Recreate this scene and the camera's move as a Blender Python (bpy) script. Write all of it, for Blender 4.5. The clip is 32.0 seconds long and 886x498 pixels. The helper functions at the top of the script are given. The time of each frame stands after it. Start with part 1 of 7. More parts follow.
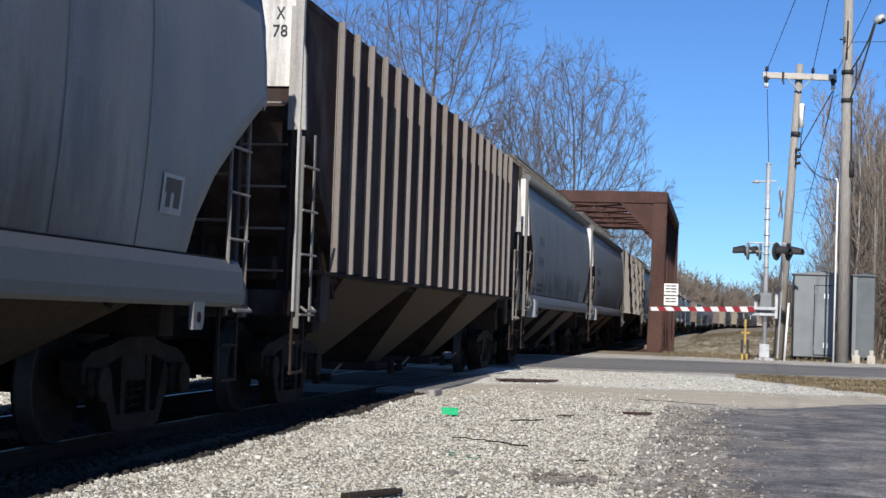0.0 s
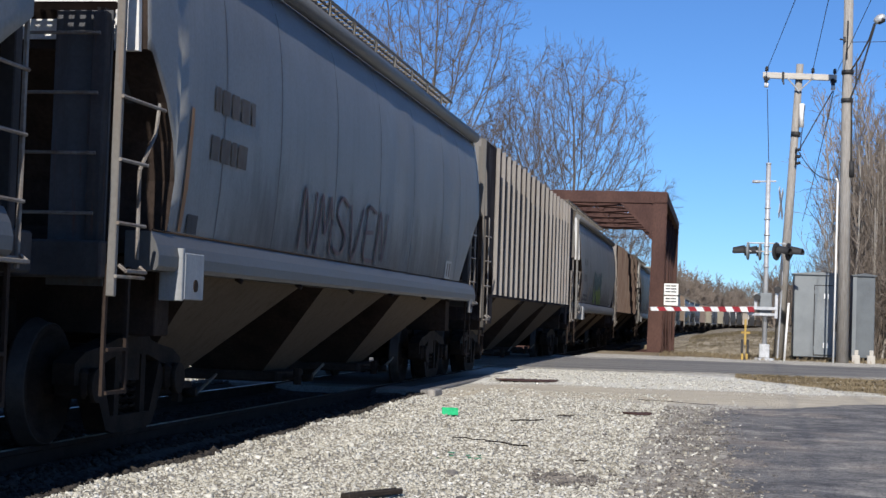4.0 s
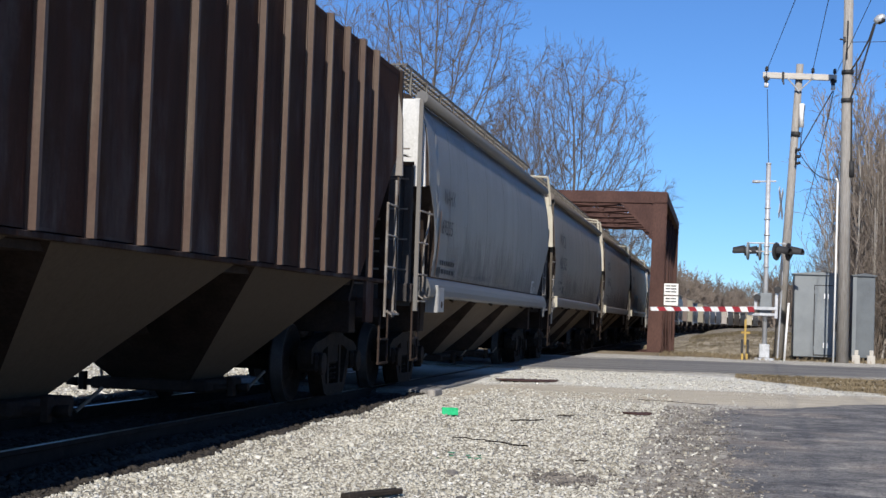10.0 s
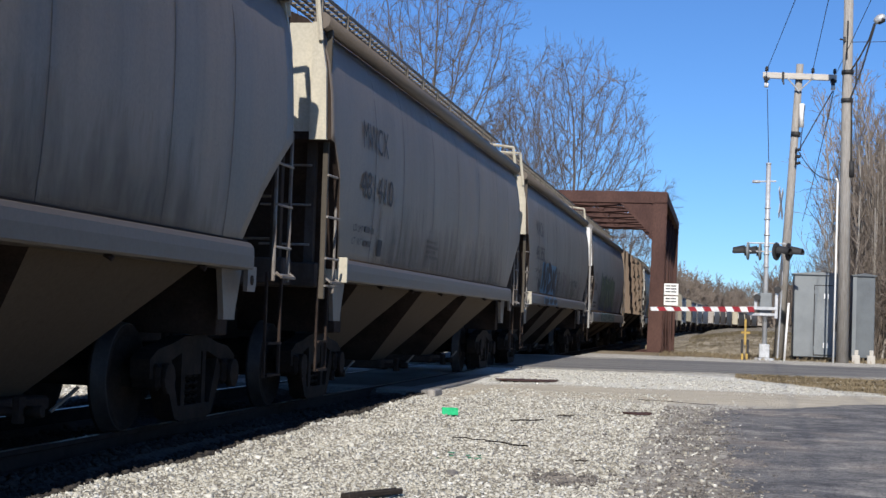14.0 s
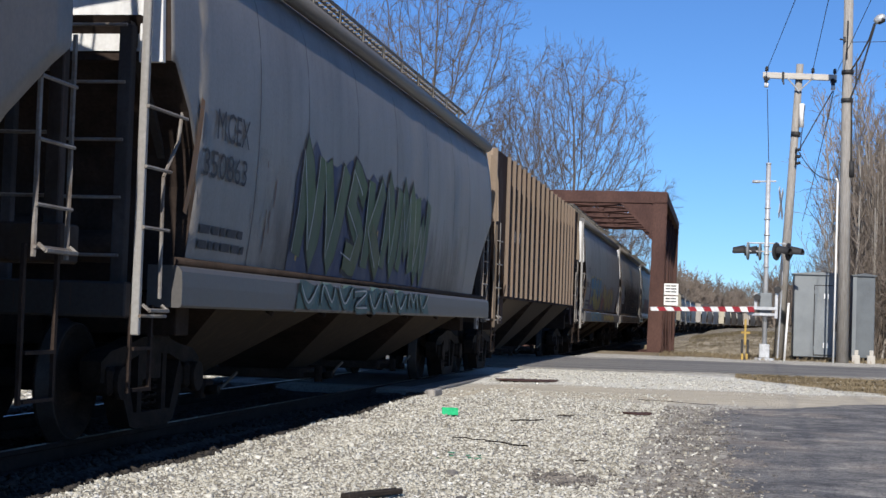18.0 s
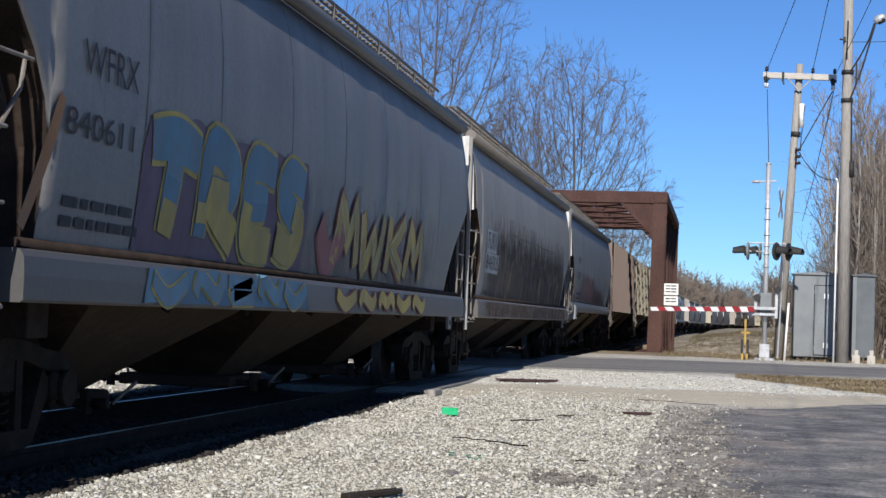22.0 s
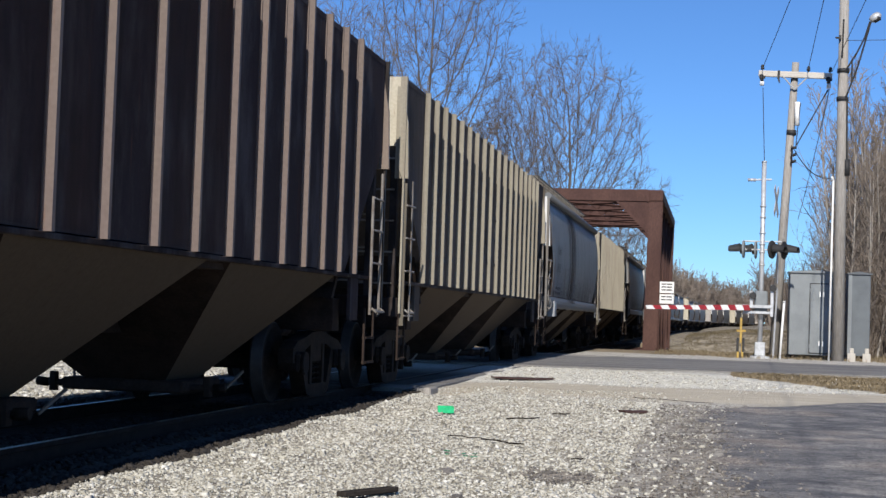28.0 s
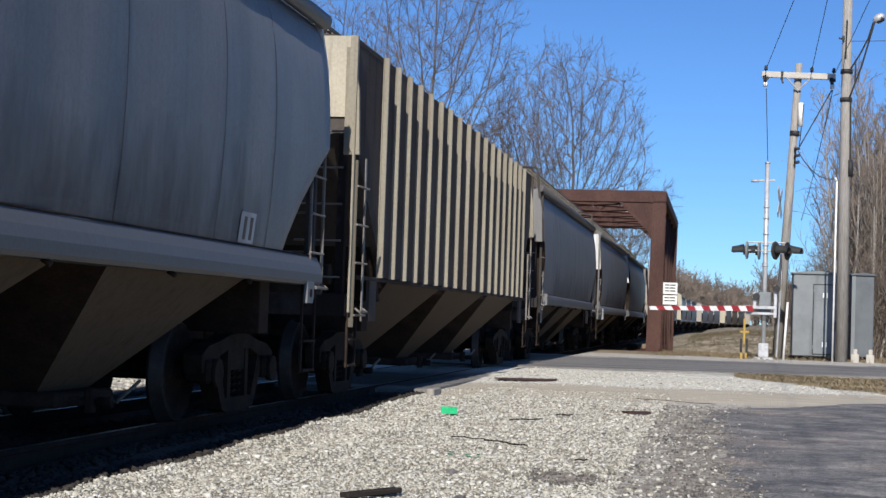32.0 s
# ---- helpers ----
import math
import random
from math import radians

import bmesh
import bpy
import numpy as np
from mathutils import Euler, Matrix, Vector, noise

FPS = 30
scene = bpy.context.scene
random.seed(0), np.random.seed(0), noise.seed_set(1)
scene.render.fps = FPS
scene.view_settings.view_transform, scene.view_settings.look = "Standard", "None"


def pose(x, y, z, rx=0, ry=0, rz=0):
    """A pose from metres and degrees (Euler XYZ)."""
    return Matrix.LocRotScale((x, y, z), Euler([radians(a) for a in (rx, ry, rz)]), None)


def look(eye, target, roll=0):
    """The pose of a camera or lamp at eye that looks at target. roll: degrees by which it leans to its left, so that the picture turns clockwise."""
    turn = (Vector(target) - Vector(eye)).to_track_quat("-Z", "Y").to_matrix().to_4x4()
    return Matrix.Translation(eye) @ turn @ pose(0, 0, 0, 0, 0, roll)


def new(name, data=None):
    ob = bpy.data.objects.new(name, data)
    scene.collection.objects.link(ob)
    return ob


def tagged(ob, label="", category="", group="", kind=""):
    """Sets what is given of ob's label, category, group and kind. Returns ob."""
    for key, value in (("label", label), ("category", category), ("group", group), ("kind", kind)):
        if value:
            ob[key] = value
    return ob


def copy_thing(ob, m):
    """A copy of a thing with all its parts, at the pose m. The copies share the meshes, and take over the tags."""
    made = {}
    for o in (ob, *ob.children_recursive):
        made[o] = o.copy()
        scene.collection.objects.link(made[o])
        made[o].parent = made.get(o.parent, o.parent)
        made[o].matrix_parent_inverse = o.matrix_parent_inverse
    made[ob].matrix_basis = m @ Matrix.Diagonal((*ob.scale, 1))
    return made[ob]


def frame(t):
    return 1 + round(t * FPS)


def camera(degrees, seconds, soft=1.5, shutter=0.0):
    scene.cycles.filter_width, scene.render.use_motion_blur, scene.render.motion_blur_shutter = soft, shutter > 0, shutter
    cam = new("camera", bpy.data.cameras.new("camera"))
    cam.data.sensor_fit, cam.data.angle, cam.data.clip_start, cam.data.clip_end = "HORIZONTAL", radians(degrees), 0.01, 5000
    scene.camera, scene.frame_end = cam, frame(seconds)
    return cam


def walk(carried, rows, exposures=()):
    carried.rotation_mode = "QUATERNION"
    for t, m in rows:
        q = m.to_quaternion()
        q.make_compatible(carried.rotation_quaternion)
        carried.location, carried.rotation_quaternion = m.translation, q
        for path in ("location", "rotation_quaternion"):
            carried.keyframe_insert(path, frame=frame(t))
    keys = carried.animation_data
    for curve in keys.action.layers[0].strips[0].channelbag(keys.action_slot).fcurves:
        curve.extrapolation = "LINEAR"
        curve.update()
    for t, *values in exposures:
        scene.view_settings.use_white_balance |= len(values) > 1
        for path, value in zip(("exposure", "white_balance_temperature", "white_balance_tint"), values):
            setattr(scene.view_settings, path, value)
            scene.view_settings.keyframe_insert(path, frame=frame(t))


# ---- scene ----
cam = camera(31.1, 32.0)
EYE = (5.6835, 0.0, 1.0461)


def aim(right, up):
    """Pose of the tripod head, turned by a few hundredths of a degree."""
    yaw, pitch = 9.906 - right, 2.435 + up
    d = Vector((-math.sin(radians(yaw)) * math.cos(radians(pitch)), math.cos(radians(yaw)) * math.cos(radians(pitch)), math.sin(radians(pitch))))
    return look(EYE, Vector(EYE) + d * 10, 1.91)


walk(cam, [(0, aim(0, 0)), (24.2, aim(0, 0)), (25.0, aim(0.005, -0.02)), (25.5, aim(0.03, -0.03)), (26.5, aim(0.11, -0.05)),
           (27.5, aim(0.155, -0.06)), (28.4, aim(0.15, -0.06)), (29.0, aim(0.125, -0.04)), (29.6, aim(0.1, -0.03)),
           (30.5, aim(0.062, -0.03)), (31.4, aim(0.055, -0.03)), (32.0, aim(0.035, -0.03))])

# ---- sky, sun, exposure ----
SUN_EL, SUN_OFF = 35.0, 3.6
world = bpy.data.worlds.new("world")
scene.world = world
world.use_nodes = True
wn = world.node_tree
sky = wn.nodes.new("ShaderNodeTexSky")
sky.sky_type, sky.sun_disc = "NISHITA", False
sky.sun_elevation, sky.sun_rotation = radians(SUN_EL), radians(180 - SUN_OFF)
sky.altitude, sky.air_density, sky.dust_density, sky.ozone_density = 2400, 1.0, 0.0, 3.0
tint = wn.nodes.new("ShaderNodeMix")
tint.data_type, tint.blend_type = "RGBA", "MULTIPLY"
tint.inputs[0].default_value, tint.inputs[7].default_value = 1.0, (0.68, 1.035, 1.475, 1)
wn.links.new(sky.outputs[0], tint.inputs[6])
wn.links.new(tint.outputs[2], wn.nodes["Background"].inputs[0])
wn.nodes["Background"].inputs[1].default_value = 0.064
sun = new("sun", bpy.data.lights.new("sun", "SUN"))
sun.data.energy, sun.data.angle, sun.data.color = 4.6, radians(0.5), (1.0, 0.945, 0.87)
sun.matrix_basis = look((30 * math.sin(radians(SUN_OFF)), -30 * math.cos(radians(SUN_OFF)), 30 * math.tan(radians(SUN_EL))), (0, 0, 0))
scene.view_settings.exposure = 0.32


# ---- materials ----
class Nodes:
    """Short hand for a material's node tree."""

    def __init__(self, name, rough=0.7, metal=0.0, spec=0.3):
        self.m = bpy.data.materials.new(name)
        self.m.use_nodes = True
        self.t = self.m.node_tree
        self.b = self.t.nodes["Principled BSDF"]
        self.b.inputs["Roughness"].default_value = rough
        self.b.inputs["Metallic"].default_value = metal
        self.b.inputs["Specular IOR Level"].default_value = spec
        self.co = self.t.nodes.new("ShaderNodeTexCoord")

    def link(self, a, b):
        self.t.links.new(a, b)

    def coords(self, sx=1, sy=1, sz=1, space="Object", random_shift=False):
        mp = self.t.nodes.new("ShaderNodeMapping")
        mp.inputs["Scale"].default_value = (sx, sy, sz)
        self.link(self.co.outputs[space], mp.inputs["Vector"])
        if random_shift:
            oi = self.t.nodes.new("ShaderNodeObjectInfo")
            mul = self.t.nodes.new("ShaderNodeVectorMath")
            mul.operation = "SCALE"
            mul.inputs[0].default_value = (37.0, 53.0, 71.0)
            self.link(oi.outputs["Random"], mul.inputs["Scale"])
            self.link(mul.outputs[0], mp.inputs["Location"])
        return mp.outputs[0]

    def noise(self, vec, scale, detail=6, rough=0.6):
        n = self.t.nodes.new("ShaderNodeTexNoise")
        n.inputs["Scale"].default_value, n.inputs["Detail"].default_value, n.inputs["Roughness"].default_value = scale, detail, rough
        self.link(vec, n.inputs["Vector"])
        return n.outputs["Fac"]

    def voronoi(self, vec, scale, out="Distance", feature="F1"):
        n = self.t.nodes.new("ShaderNodeTexVoronoi")
        n.feature = feature
        n.inputs["Scale"].default_value = scale
        self.link(vec, n.inputs["Vector"])
        return n.outputs[out]

    def ramp(self, fac, stops):
        r = self.t.nodes.new("ShaderNodeValToRGB")
        e = r.color_ramp.elements
        while len(e) < len(stops):
            e.new(0.5)
        for el, (p, c) in zip(e, stops):
            el.position = p
            el.color = (c, c, c, 1) if isinstance(c, (int, float)) else (*c, 1)
        self.link(fac, r.inputs[0])
        return r.outputs[0]

    def mix(self, fac, a, b, kind="MIX"):
        n = self.t.nodes.new("ShaderNodeMix")
        n.data_type, n.blend_type = "RGBA", kind
        for v, s in ((fac, 0), (a, 6), (b, 7)):
            if isinstance(v, (int, float)):
                n.inputs[s].default_value = v if s == 0 else (v, v, v, 1)
            elif isinstance(v, tuple):
                n.inputs[s].default_value = (*v, 1)
            else:
                self.link(v, n.inputs[s])
        return n.outputs[2]

    def color(self, c):
        if isinstance(c, tuple):
            self.b.inputs["Base Color"].default_value = (*c, 1)
        else:
            self.link(c, self.b.inputs["Base Color"])

    def bump(self, h, strength=0.3, dist=0.02):
        n = self.t.nodes.new("ShaderNodeBump")
        n.inputs["Strength"].default_value, n.inputs["Distance"].default_value = strength, dist
        self.link(h, n.inputs["Height"])
        self.link(n.outputs[0], self.b.inputs["Normal"])


def worn(name, a, b, scale=3.0, fine=40.0, rough=0.75, metal=0.0, bump=0.25, stretch=(1, 1, 1), spec=0.3, shift=True):
    """A surface of two shades: broad stains and fine grain."""
    n = Nodes(name, rough, metal, spec)
    v = n.coords(*stretch, random_shift=shift)
    broad = n.ramp(n.noise(v, scale), [(0.35, 0.0), (0.68, 1.0)])
    c = n.mix(broad, a, b)
    g = n.noise(v, fine, 4)
    c = n.mix(0.35, c, n.ramp(g, [(0.3, 0.25), (0.7, 0.85)]), "OVERLAY")
    n.color(c)
    n.bump(g, bump, 0.01)
    return n.m


def car_paint(name, dirt=(0.09, 0.075, 0.06), rust=(0.14, 0.055, 0.03), amount=0.5, rough=0.6, spec=0.16, patch=0.0):
    """Weathered car paint: the colour is the object's own, with streaks, dust and rust."""
    n = Nodes(name, rough, 0.0, spec)
    oi = n.t.nodes.new("ShaderNodeObjectInfo")
    v = n.coords(1, 1, 1, random_shift=True)
    streak = n.coords(6, 6, 0.35, random_shift=True)
    base = n.mix(n.ramp(n.noise(v, 0.7, 5), [(0.3, 0.0), (0.75, 0.45)]), oi.outputs["Color"], dirt)
    s = n.ramp(n.noise(streak, 1.4, 6, 0.65), [(0.5, 0.0), (0.72, amount)])
    base = n.mix(s, base, dirt)
    r = n.ramp(n.noise(streak, 2.6, 8, 0.75), [(0.6, 0.0), (0.72, amount)])
    base = n.mix(r, base, rust)
    if patch:
        base = n.mix(n.ramp(n.noise(n.coords(1, 1.4, 0.6, random_shift=True), 1.3, 7, 0.65), [(0.48, 0.0), (0.66, patch)]), base, (0.115, 0.105, 0.108))
    g = n.noise(v, 30, 5)
    base = n.mix(0.25, base, n.ramp(g, [(0.3, 0.3), (0.7, 0.75)]), "OVERLAY")
    n.color(base)
    n.bump(n.noise(v, 1.1, 3), 0.25, 0.03)
    return n.m


M_SMOOTH = car_paint("smooth_paint", (0.085, 0.077, 0.072), (0.17, 0.095, 0.055), 0.24, 0.52, 0.38)
M_RIB = car_paint("ribbed_paint", (0.046, 0.035, 0.033), (0.12, 0.05, 0.03), 0.75, 0.9, 0.05, 0.5)
M_POST = car_paint("post_paint", (0.16, 0.13, 0.10), (0.16, 0.08, 0.05), 0.6)
M_HOPPER = car_paint("hopper_paint", (0.075, 0.055, 0.038), (0.06, 0.036, 0.024), 0.8, 0.95, 0.05)
# Grimy underframe steel, near black with the shade under the cars included.
M_UNDER = worn("underframe_grime_shade", (0.024, 0.018, 0.0155), (0.044, 0.032, 0.026), 3, 30, 0.92, spec=0.08)
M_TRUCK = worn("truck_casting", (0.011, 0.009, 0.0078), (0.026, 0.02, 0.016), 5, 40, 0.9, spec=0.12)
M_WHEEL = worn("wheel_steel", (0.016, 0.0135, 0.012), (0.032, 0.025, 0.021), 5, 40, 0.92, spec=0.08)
M_TREAD = worn("polished_steel", (0.22, 0.21, 0.20), (0.34, 0.33, 0.32), 8, 60, 0.42, 1.0, 0.05)
M_RIM = worn("worn_wheel_rim", (0.02, 0.018, 0.017), (0.036, 0.033, 0.031), 8, 60, 0.6, 0.0, 0.05)
M_LADDER = worn("ladder_steel", (0.22, 0.21, 0.195), (0.12, 0.092, 0.07), 4, 40, 0.6)
M_WALK = worn("walkway_steel", (0.16, 0.15, 0.13), (0.10, 0.08, 0.06), 4, 30, 0.7)
M_INK = worn("dark_lettering", (0.025, 0.027, 0.032), (0.045, 0.045, 0.05), 6, 40, 0.7)
M_WHITE = worn("white_lettering", (0.6, 0.6, 0.58), (0.45, 0.44, 0.42), 6, 40, 0.7)
M_RUST = worn("bridge_rust", (0.052, 0.026, 0.022), (0.086, 0.045, 0.036), 1.2, 25, 0.85, 0.0, 0.3, (1, 1, 0.4))
M_RAILSIDE = worn("rail_rust", (0.018, 0.013, 0.011), (0.036, 0.025, 0.02), 6, 50, 0.9, spec=0.1)
M_TIE = worn("tie_wood", (0.02, 0.017, 0.015), (0.042, 0.035, 0.03), 5, 40, 0.95, 0, 0.5, (1, 6, 6), 0.1)
M_POLE = worn("pole_wood", (0.34, 0.322, 0.295), (0.21, 0.19, 0.168), 5, 40, 0.9, 0, 0.5, (8, 8, 0.6))
M_ALU = worn("galvanised_steel", (0.52, 0.53, 0.54), (0.36, 0.37, 0.38), 6, 60, 0.5, 0.35, 0.1)
M_CAB = worn("grey_enamel", (0.2, 0.218, 0.226), (0.158, 0.173, 0.182), 1.6, 50, 0.55)
M_CAB_SHADED = worn("shaded_grey_enamel", (0.12, 0.135, 0.145), (0.09, 0.10, 0.11), 1.6, 50, 0.6)
M_BLACK = worn("black_enamel", (0.02, 0.02, 0.021), (0.035, 0.034, 0.034), 4, 40, 0.6)
M_WHITEP = worn("white_paint", (0.78, 0.78, 0.76), (0.62, 0.61, 0.58), 5, 50, 0.6)
M_RED = worn("red_reflective", (0.33, 0.03, 0.038), (0.25, 0.025, 0.032), 5, 40, 0.5)
M_YELLOW = worn("yellow_paint", (0.46, 0.31, 0.07), (0.32, 0.21, 0.06), 5, 40, 0.6)
M_GREEN = worn("green_plastic", (0.03, 0.46, 0.19), (0.02, 0.36, 0.15), 8, 40, 0.35)
M_BARK = worn("tree_bark", (0.13, 0.115, 0.10), (0.075, 0.064, 0.056), 2, 20, 0.9)
M_TWIG = worn("tree_twigs", (0.16, 0.132, 0.11), (0.10, 0.08, 0.068), 0.5, 8, 0.9)
M_BRUSH = worn("brush_twigs", (0.215, 0.178, 0.146), (0.13, 0.106, 0.088), 0.5, 8, 0.9)
M_SAPLING = worn("sapling_bark", (0.34, 0.315, 0.28), (0.22, 0.195, 0.165), 1.5, 16, 0.9)
M_ARM = worn("crossarm_wood", (0.52, 0.49, 0.44), (0.40, 0.37, 0.33), 4, 40, 0.9, 0, 0.3, (0.6, 8, 8))
M_WIRE = worn("wire_black", (0.03, 0.03, 0.032), (0.04, 0.04, 0.04), 4, 30, 0.6)
M_LENS = worn("dark_red_lens", (0.06, 0.008, 0.008), (0.08, 0.01, 0.01), 4, 30, 0.15)
M_CONC = worn("pale_concrete", (0.46, 0.43, 0.38), (0.36, 0.335, 0.29), 1.2, 30, 0.9, shift=False)


def ground_material():
    n = Nodes("gravelly_ground", 0.95, 0.0, 0.15)
    v = n.coords()
    xyz = n.t.nodes.new("ShaderNodeSeparateXYZ")
    n.link(v, xyz.inputs[0])
    X, Y = xyz.outputs[0], xyz.outputs[1]
    wob, wob2 = n.noise(v, 0.6, 6, 0.7), n.noise(v, 2.5, 6, 0.7)

    def op(kind, a, c):
        m = n.t.nodes.new("ShaderNodeMath")
        m.operation, m.use_clamp = kind, kind in ("MULTIPLY", "SUBTRACT")
        for k, q in enumerate((a, c)):
            if isinstance(q, (int, float)):
                m.inputs[k].default_value = q
            else:
                n.link(q, m.inputs[k])
        return m.outputs[0]

    def over(sock, at, width, wobble=1.5, w=None):
        """1 where the coordinate is past a ragged edge."""
        a = n.t.nodes.new("ShaderNodeMath")
        a.operation = "MULTIPLY_ADD"
        n.link(w or wob, a.inputs[0])
        a.inputs[1].default_value = wobble
        n.link(sock, a.inputs[2])
        r = n.t.nodes.new("ShaderNodeMapRange")
        r.inputs["From Min"].default_value, r.inputs["From Max"].default_value = at - width + wobble / 2, at + width + wobble / 2
        n.link(a.outputs[0], r.inputs["Value"])
        return r.outputs[0]

    def band(sock, a, c, width, wobble=1.0, w=None):
        return op("MULTIPLY", over(sock, a, width, wobble, w), op("SUBTRACT", 1.0, over(sock, c, width, wobble, w)))

    cells = n.voronoi(v, 24, "Color")
    sep = n.t.nodes.new("ShaderNodeSeparateColor")
    n.link(cells, sep.inputs[0])
    stone = n.ramp(sep.outputs[0], [(0.0, (0.20, 0.18, 0.155)), (0.35, (0.40, 0.38, 0.335)), (1.0, (0.60, 0.582, 0.525))])
    c = n.mix(n.ramp(n.noise(v, 0.9, 8, 0.7), [(0.35, 0.0), (0.7, 0.55)]), stone, (0.40, 0.365, 0.31))
    c = n.mix(n.ramp(n.noise(v, 0.33, 6, 0.65), [(0.52, 0.0), (0.72, 0.3)]), c, (0.24, 0.205, 0.165))
    # crushed white stone before the road, a dusty wheel track, crumbs of asphalt
    pale = band(Y, 26.4, 34.2, 0.4, 1.2)
    c = n.mix(op("MULTIPLY", pale, 0.85), c, n.mix(n.ramp(n.noise(v, 7, 6, 0.7), [(0.36, 0), (0.6, 1)]), (0.50, 0.485, 0.43), (0.72, 0.705, 0.64)))
    track = band(Y, 22.3, 26.2, 0.25, 0.8, wob2)
    c = n.mix(op("MULTIPLY", op("MULTIPLY", track, over(X, 1.7, 0.2, 0.4)), 0.92), c, n.mix(n.ramp(n.noise(n.coords(0.5, 2.5, 1), 1.6, 7, 0.7), [(0.4, 0), (0.62, 1)]), (0.50, 0.45, 0.36), (0.40, 0.355, 0.28)))
    crumbs = op("MULTIPLY", op("MULTIPLY", band(X, 5.15, 6.2, 0.22, 0.7, wob2), band(Y, 6, 20.5, 1.0, 2.5)), n.ramp(wob2, [(0.35, 0.25), (0.6, 0.95)]))
    c = n.mix(crumbs, c, n.mix(n.ramp(n.noise(v, 6, 9, 0.8), [(0.42, 0), (0.58, 1)]), (0.085, 0.075, 0.068), (0.30, 0.27, 0.23)))
    straw = n.mix(n.ramp(n.noise(n.coords(3, 0.8, 1), 3.0, 8, 0.75), [(0.35, 0), (0.65, 1)]), (0.12, 0.092, 0.055), (0.27, 0.22, 0.14))
    slant = n.t.nodes.new("ShaderNodeMath")
    slant.operation = "MULTIPLY_ADD"
    n.link(Y, slant.inputs[0])
    slant.inputs[1].default_value = 0.42
    n.link(X, slant.inputs[2])
    verge = op("MULTIPLY", op("MULTIPLY", over(slant.outputs[0], 19.9, 0.25, 1.2, wob2), band(Y, 26.3, 35.6, 0.3, 1.2, wob2)), over(X, 6.2, 0.2, 0.5, wob2))
    c = n.mix(verge, c, straw)
    # Ground under the loose stones darkened, painting shade into their gaps.
    gaps = op("MULTIPLY", band(X, 1.5, 5.0, 0.15, 0.5, wob2), op("SUBTRACT", 1.0, over(Y, 21.2, 0.4, 0.8, wob2)))
    c = n.mix(op("MULTIPLY", gaps, 0.65), c, (0.20, 0.18, 0.15))
    soil = n.mix(n.ramp(n.noise(v, 1.3, 8, 0.7), [(0.35, 0), (0.65, 1)]), (0.15, 0.115, 0.075), (0.29, 0.235, 0.155))
    c = n.mix(over(Y, 51.5, 0.5), c, soil)
    bank = n.mix(n.ramp(n.noise(v, 0.5, 7, 0.7), [(0.42, 0), (0.6, 1)]), (0.12, 0.098, 0.066), (0.36, 0.315, 0.24))
    c = n.mix(over(Y, 95.0, 0.5), c, bank)
    c = n.mix(op("SUBTRACT", 1.0, over(X, -6.5, 1.0, 2.0)), c, soil)
    # Unseen ground beside and behind the camera made darker to cut bounced light.
    unseen_side = op("MULTIPLY", over(X, 6.5, 0.6, 1.5), op("SUBTRACT", 1.0, over(Y, 22.0, 0.5, 1.0)))
    c = n.mix(unseen_side, c, soil)
    c = n.mix(op("SUBTRACT", 1.0, over(Y, 3.0, 1.0, 2.0)), c, soil)
    # Track ground painted dark as far as the train's shadow reaches.
    shaded_bed = op("MULTIPLY", over(X, -2.1, 0.1, 0.45, wob2), op("SUBTRACT", 1.0, over(X, 1.52, 0.07, 0.25, wob2)))
    shaded_bed = op("MULTIPLY", shaded_bed, op("SUBTRACT", 1.0, over(Y, 30.0, 2.0, 2.0)))
    c = n.mix(op("MULTIPLY", shaded_bed, 0.9), c, (0.04, 0.034, 0.03))
    n.color(c)
    n.bump(n.voronoi(v, 24), 0.7, 0.03)
    return n.m


def asphalt_material(name, a, b, scale=1.0, along=0.8):
    n = Nodes(name, 0.9, 0.0, 0.25)
    v = n.coords()
    st = n.coords(along, 1.3, 1)
    c = n.mix(n.ramp(n.noise(st, scale, 6, 0.65), [(0.36, 0), (0.68, 1)]), a, b)
    c = n.mix(n.ramp(n.noise(v, 0.35, 7, 0.7), [(0.45, 0.0), (0.7, 0.55)]), c, b)
    sp = n.voronoi(v, 90, "Color")
    c = n.mix(n.ramp(n.noise(v, 6.0, 6, 0.7), [(0.4, 0.0), (0.75, 0.6)]), c, b)
    c = n.mix(0.55, c, n.mix(1.0, sp, (0.5, 0.5, 0.5), "SATURATION"), "OVERLAY")
    n.color(c)
    n.bump(n.noise(v, 80, 3), 0.35, 0.01)
    return n.m


M_GROUND = ground_material()
M_ROAD = asphalt_material("road_asphalt", (0.07, 0.068, 0.07), (0.17, 0.163, 0.15), 0.9, 0.05)


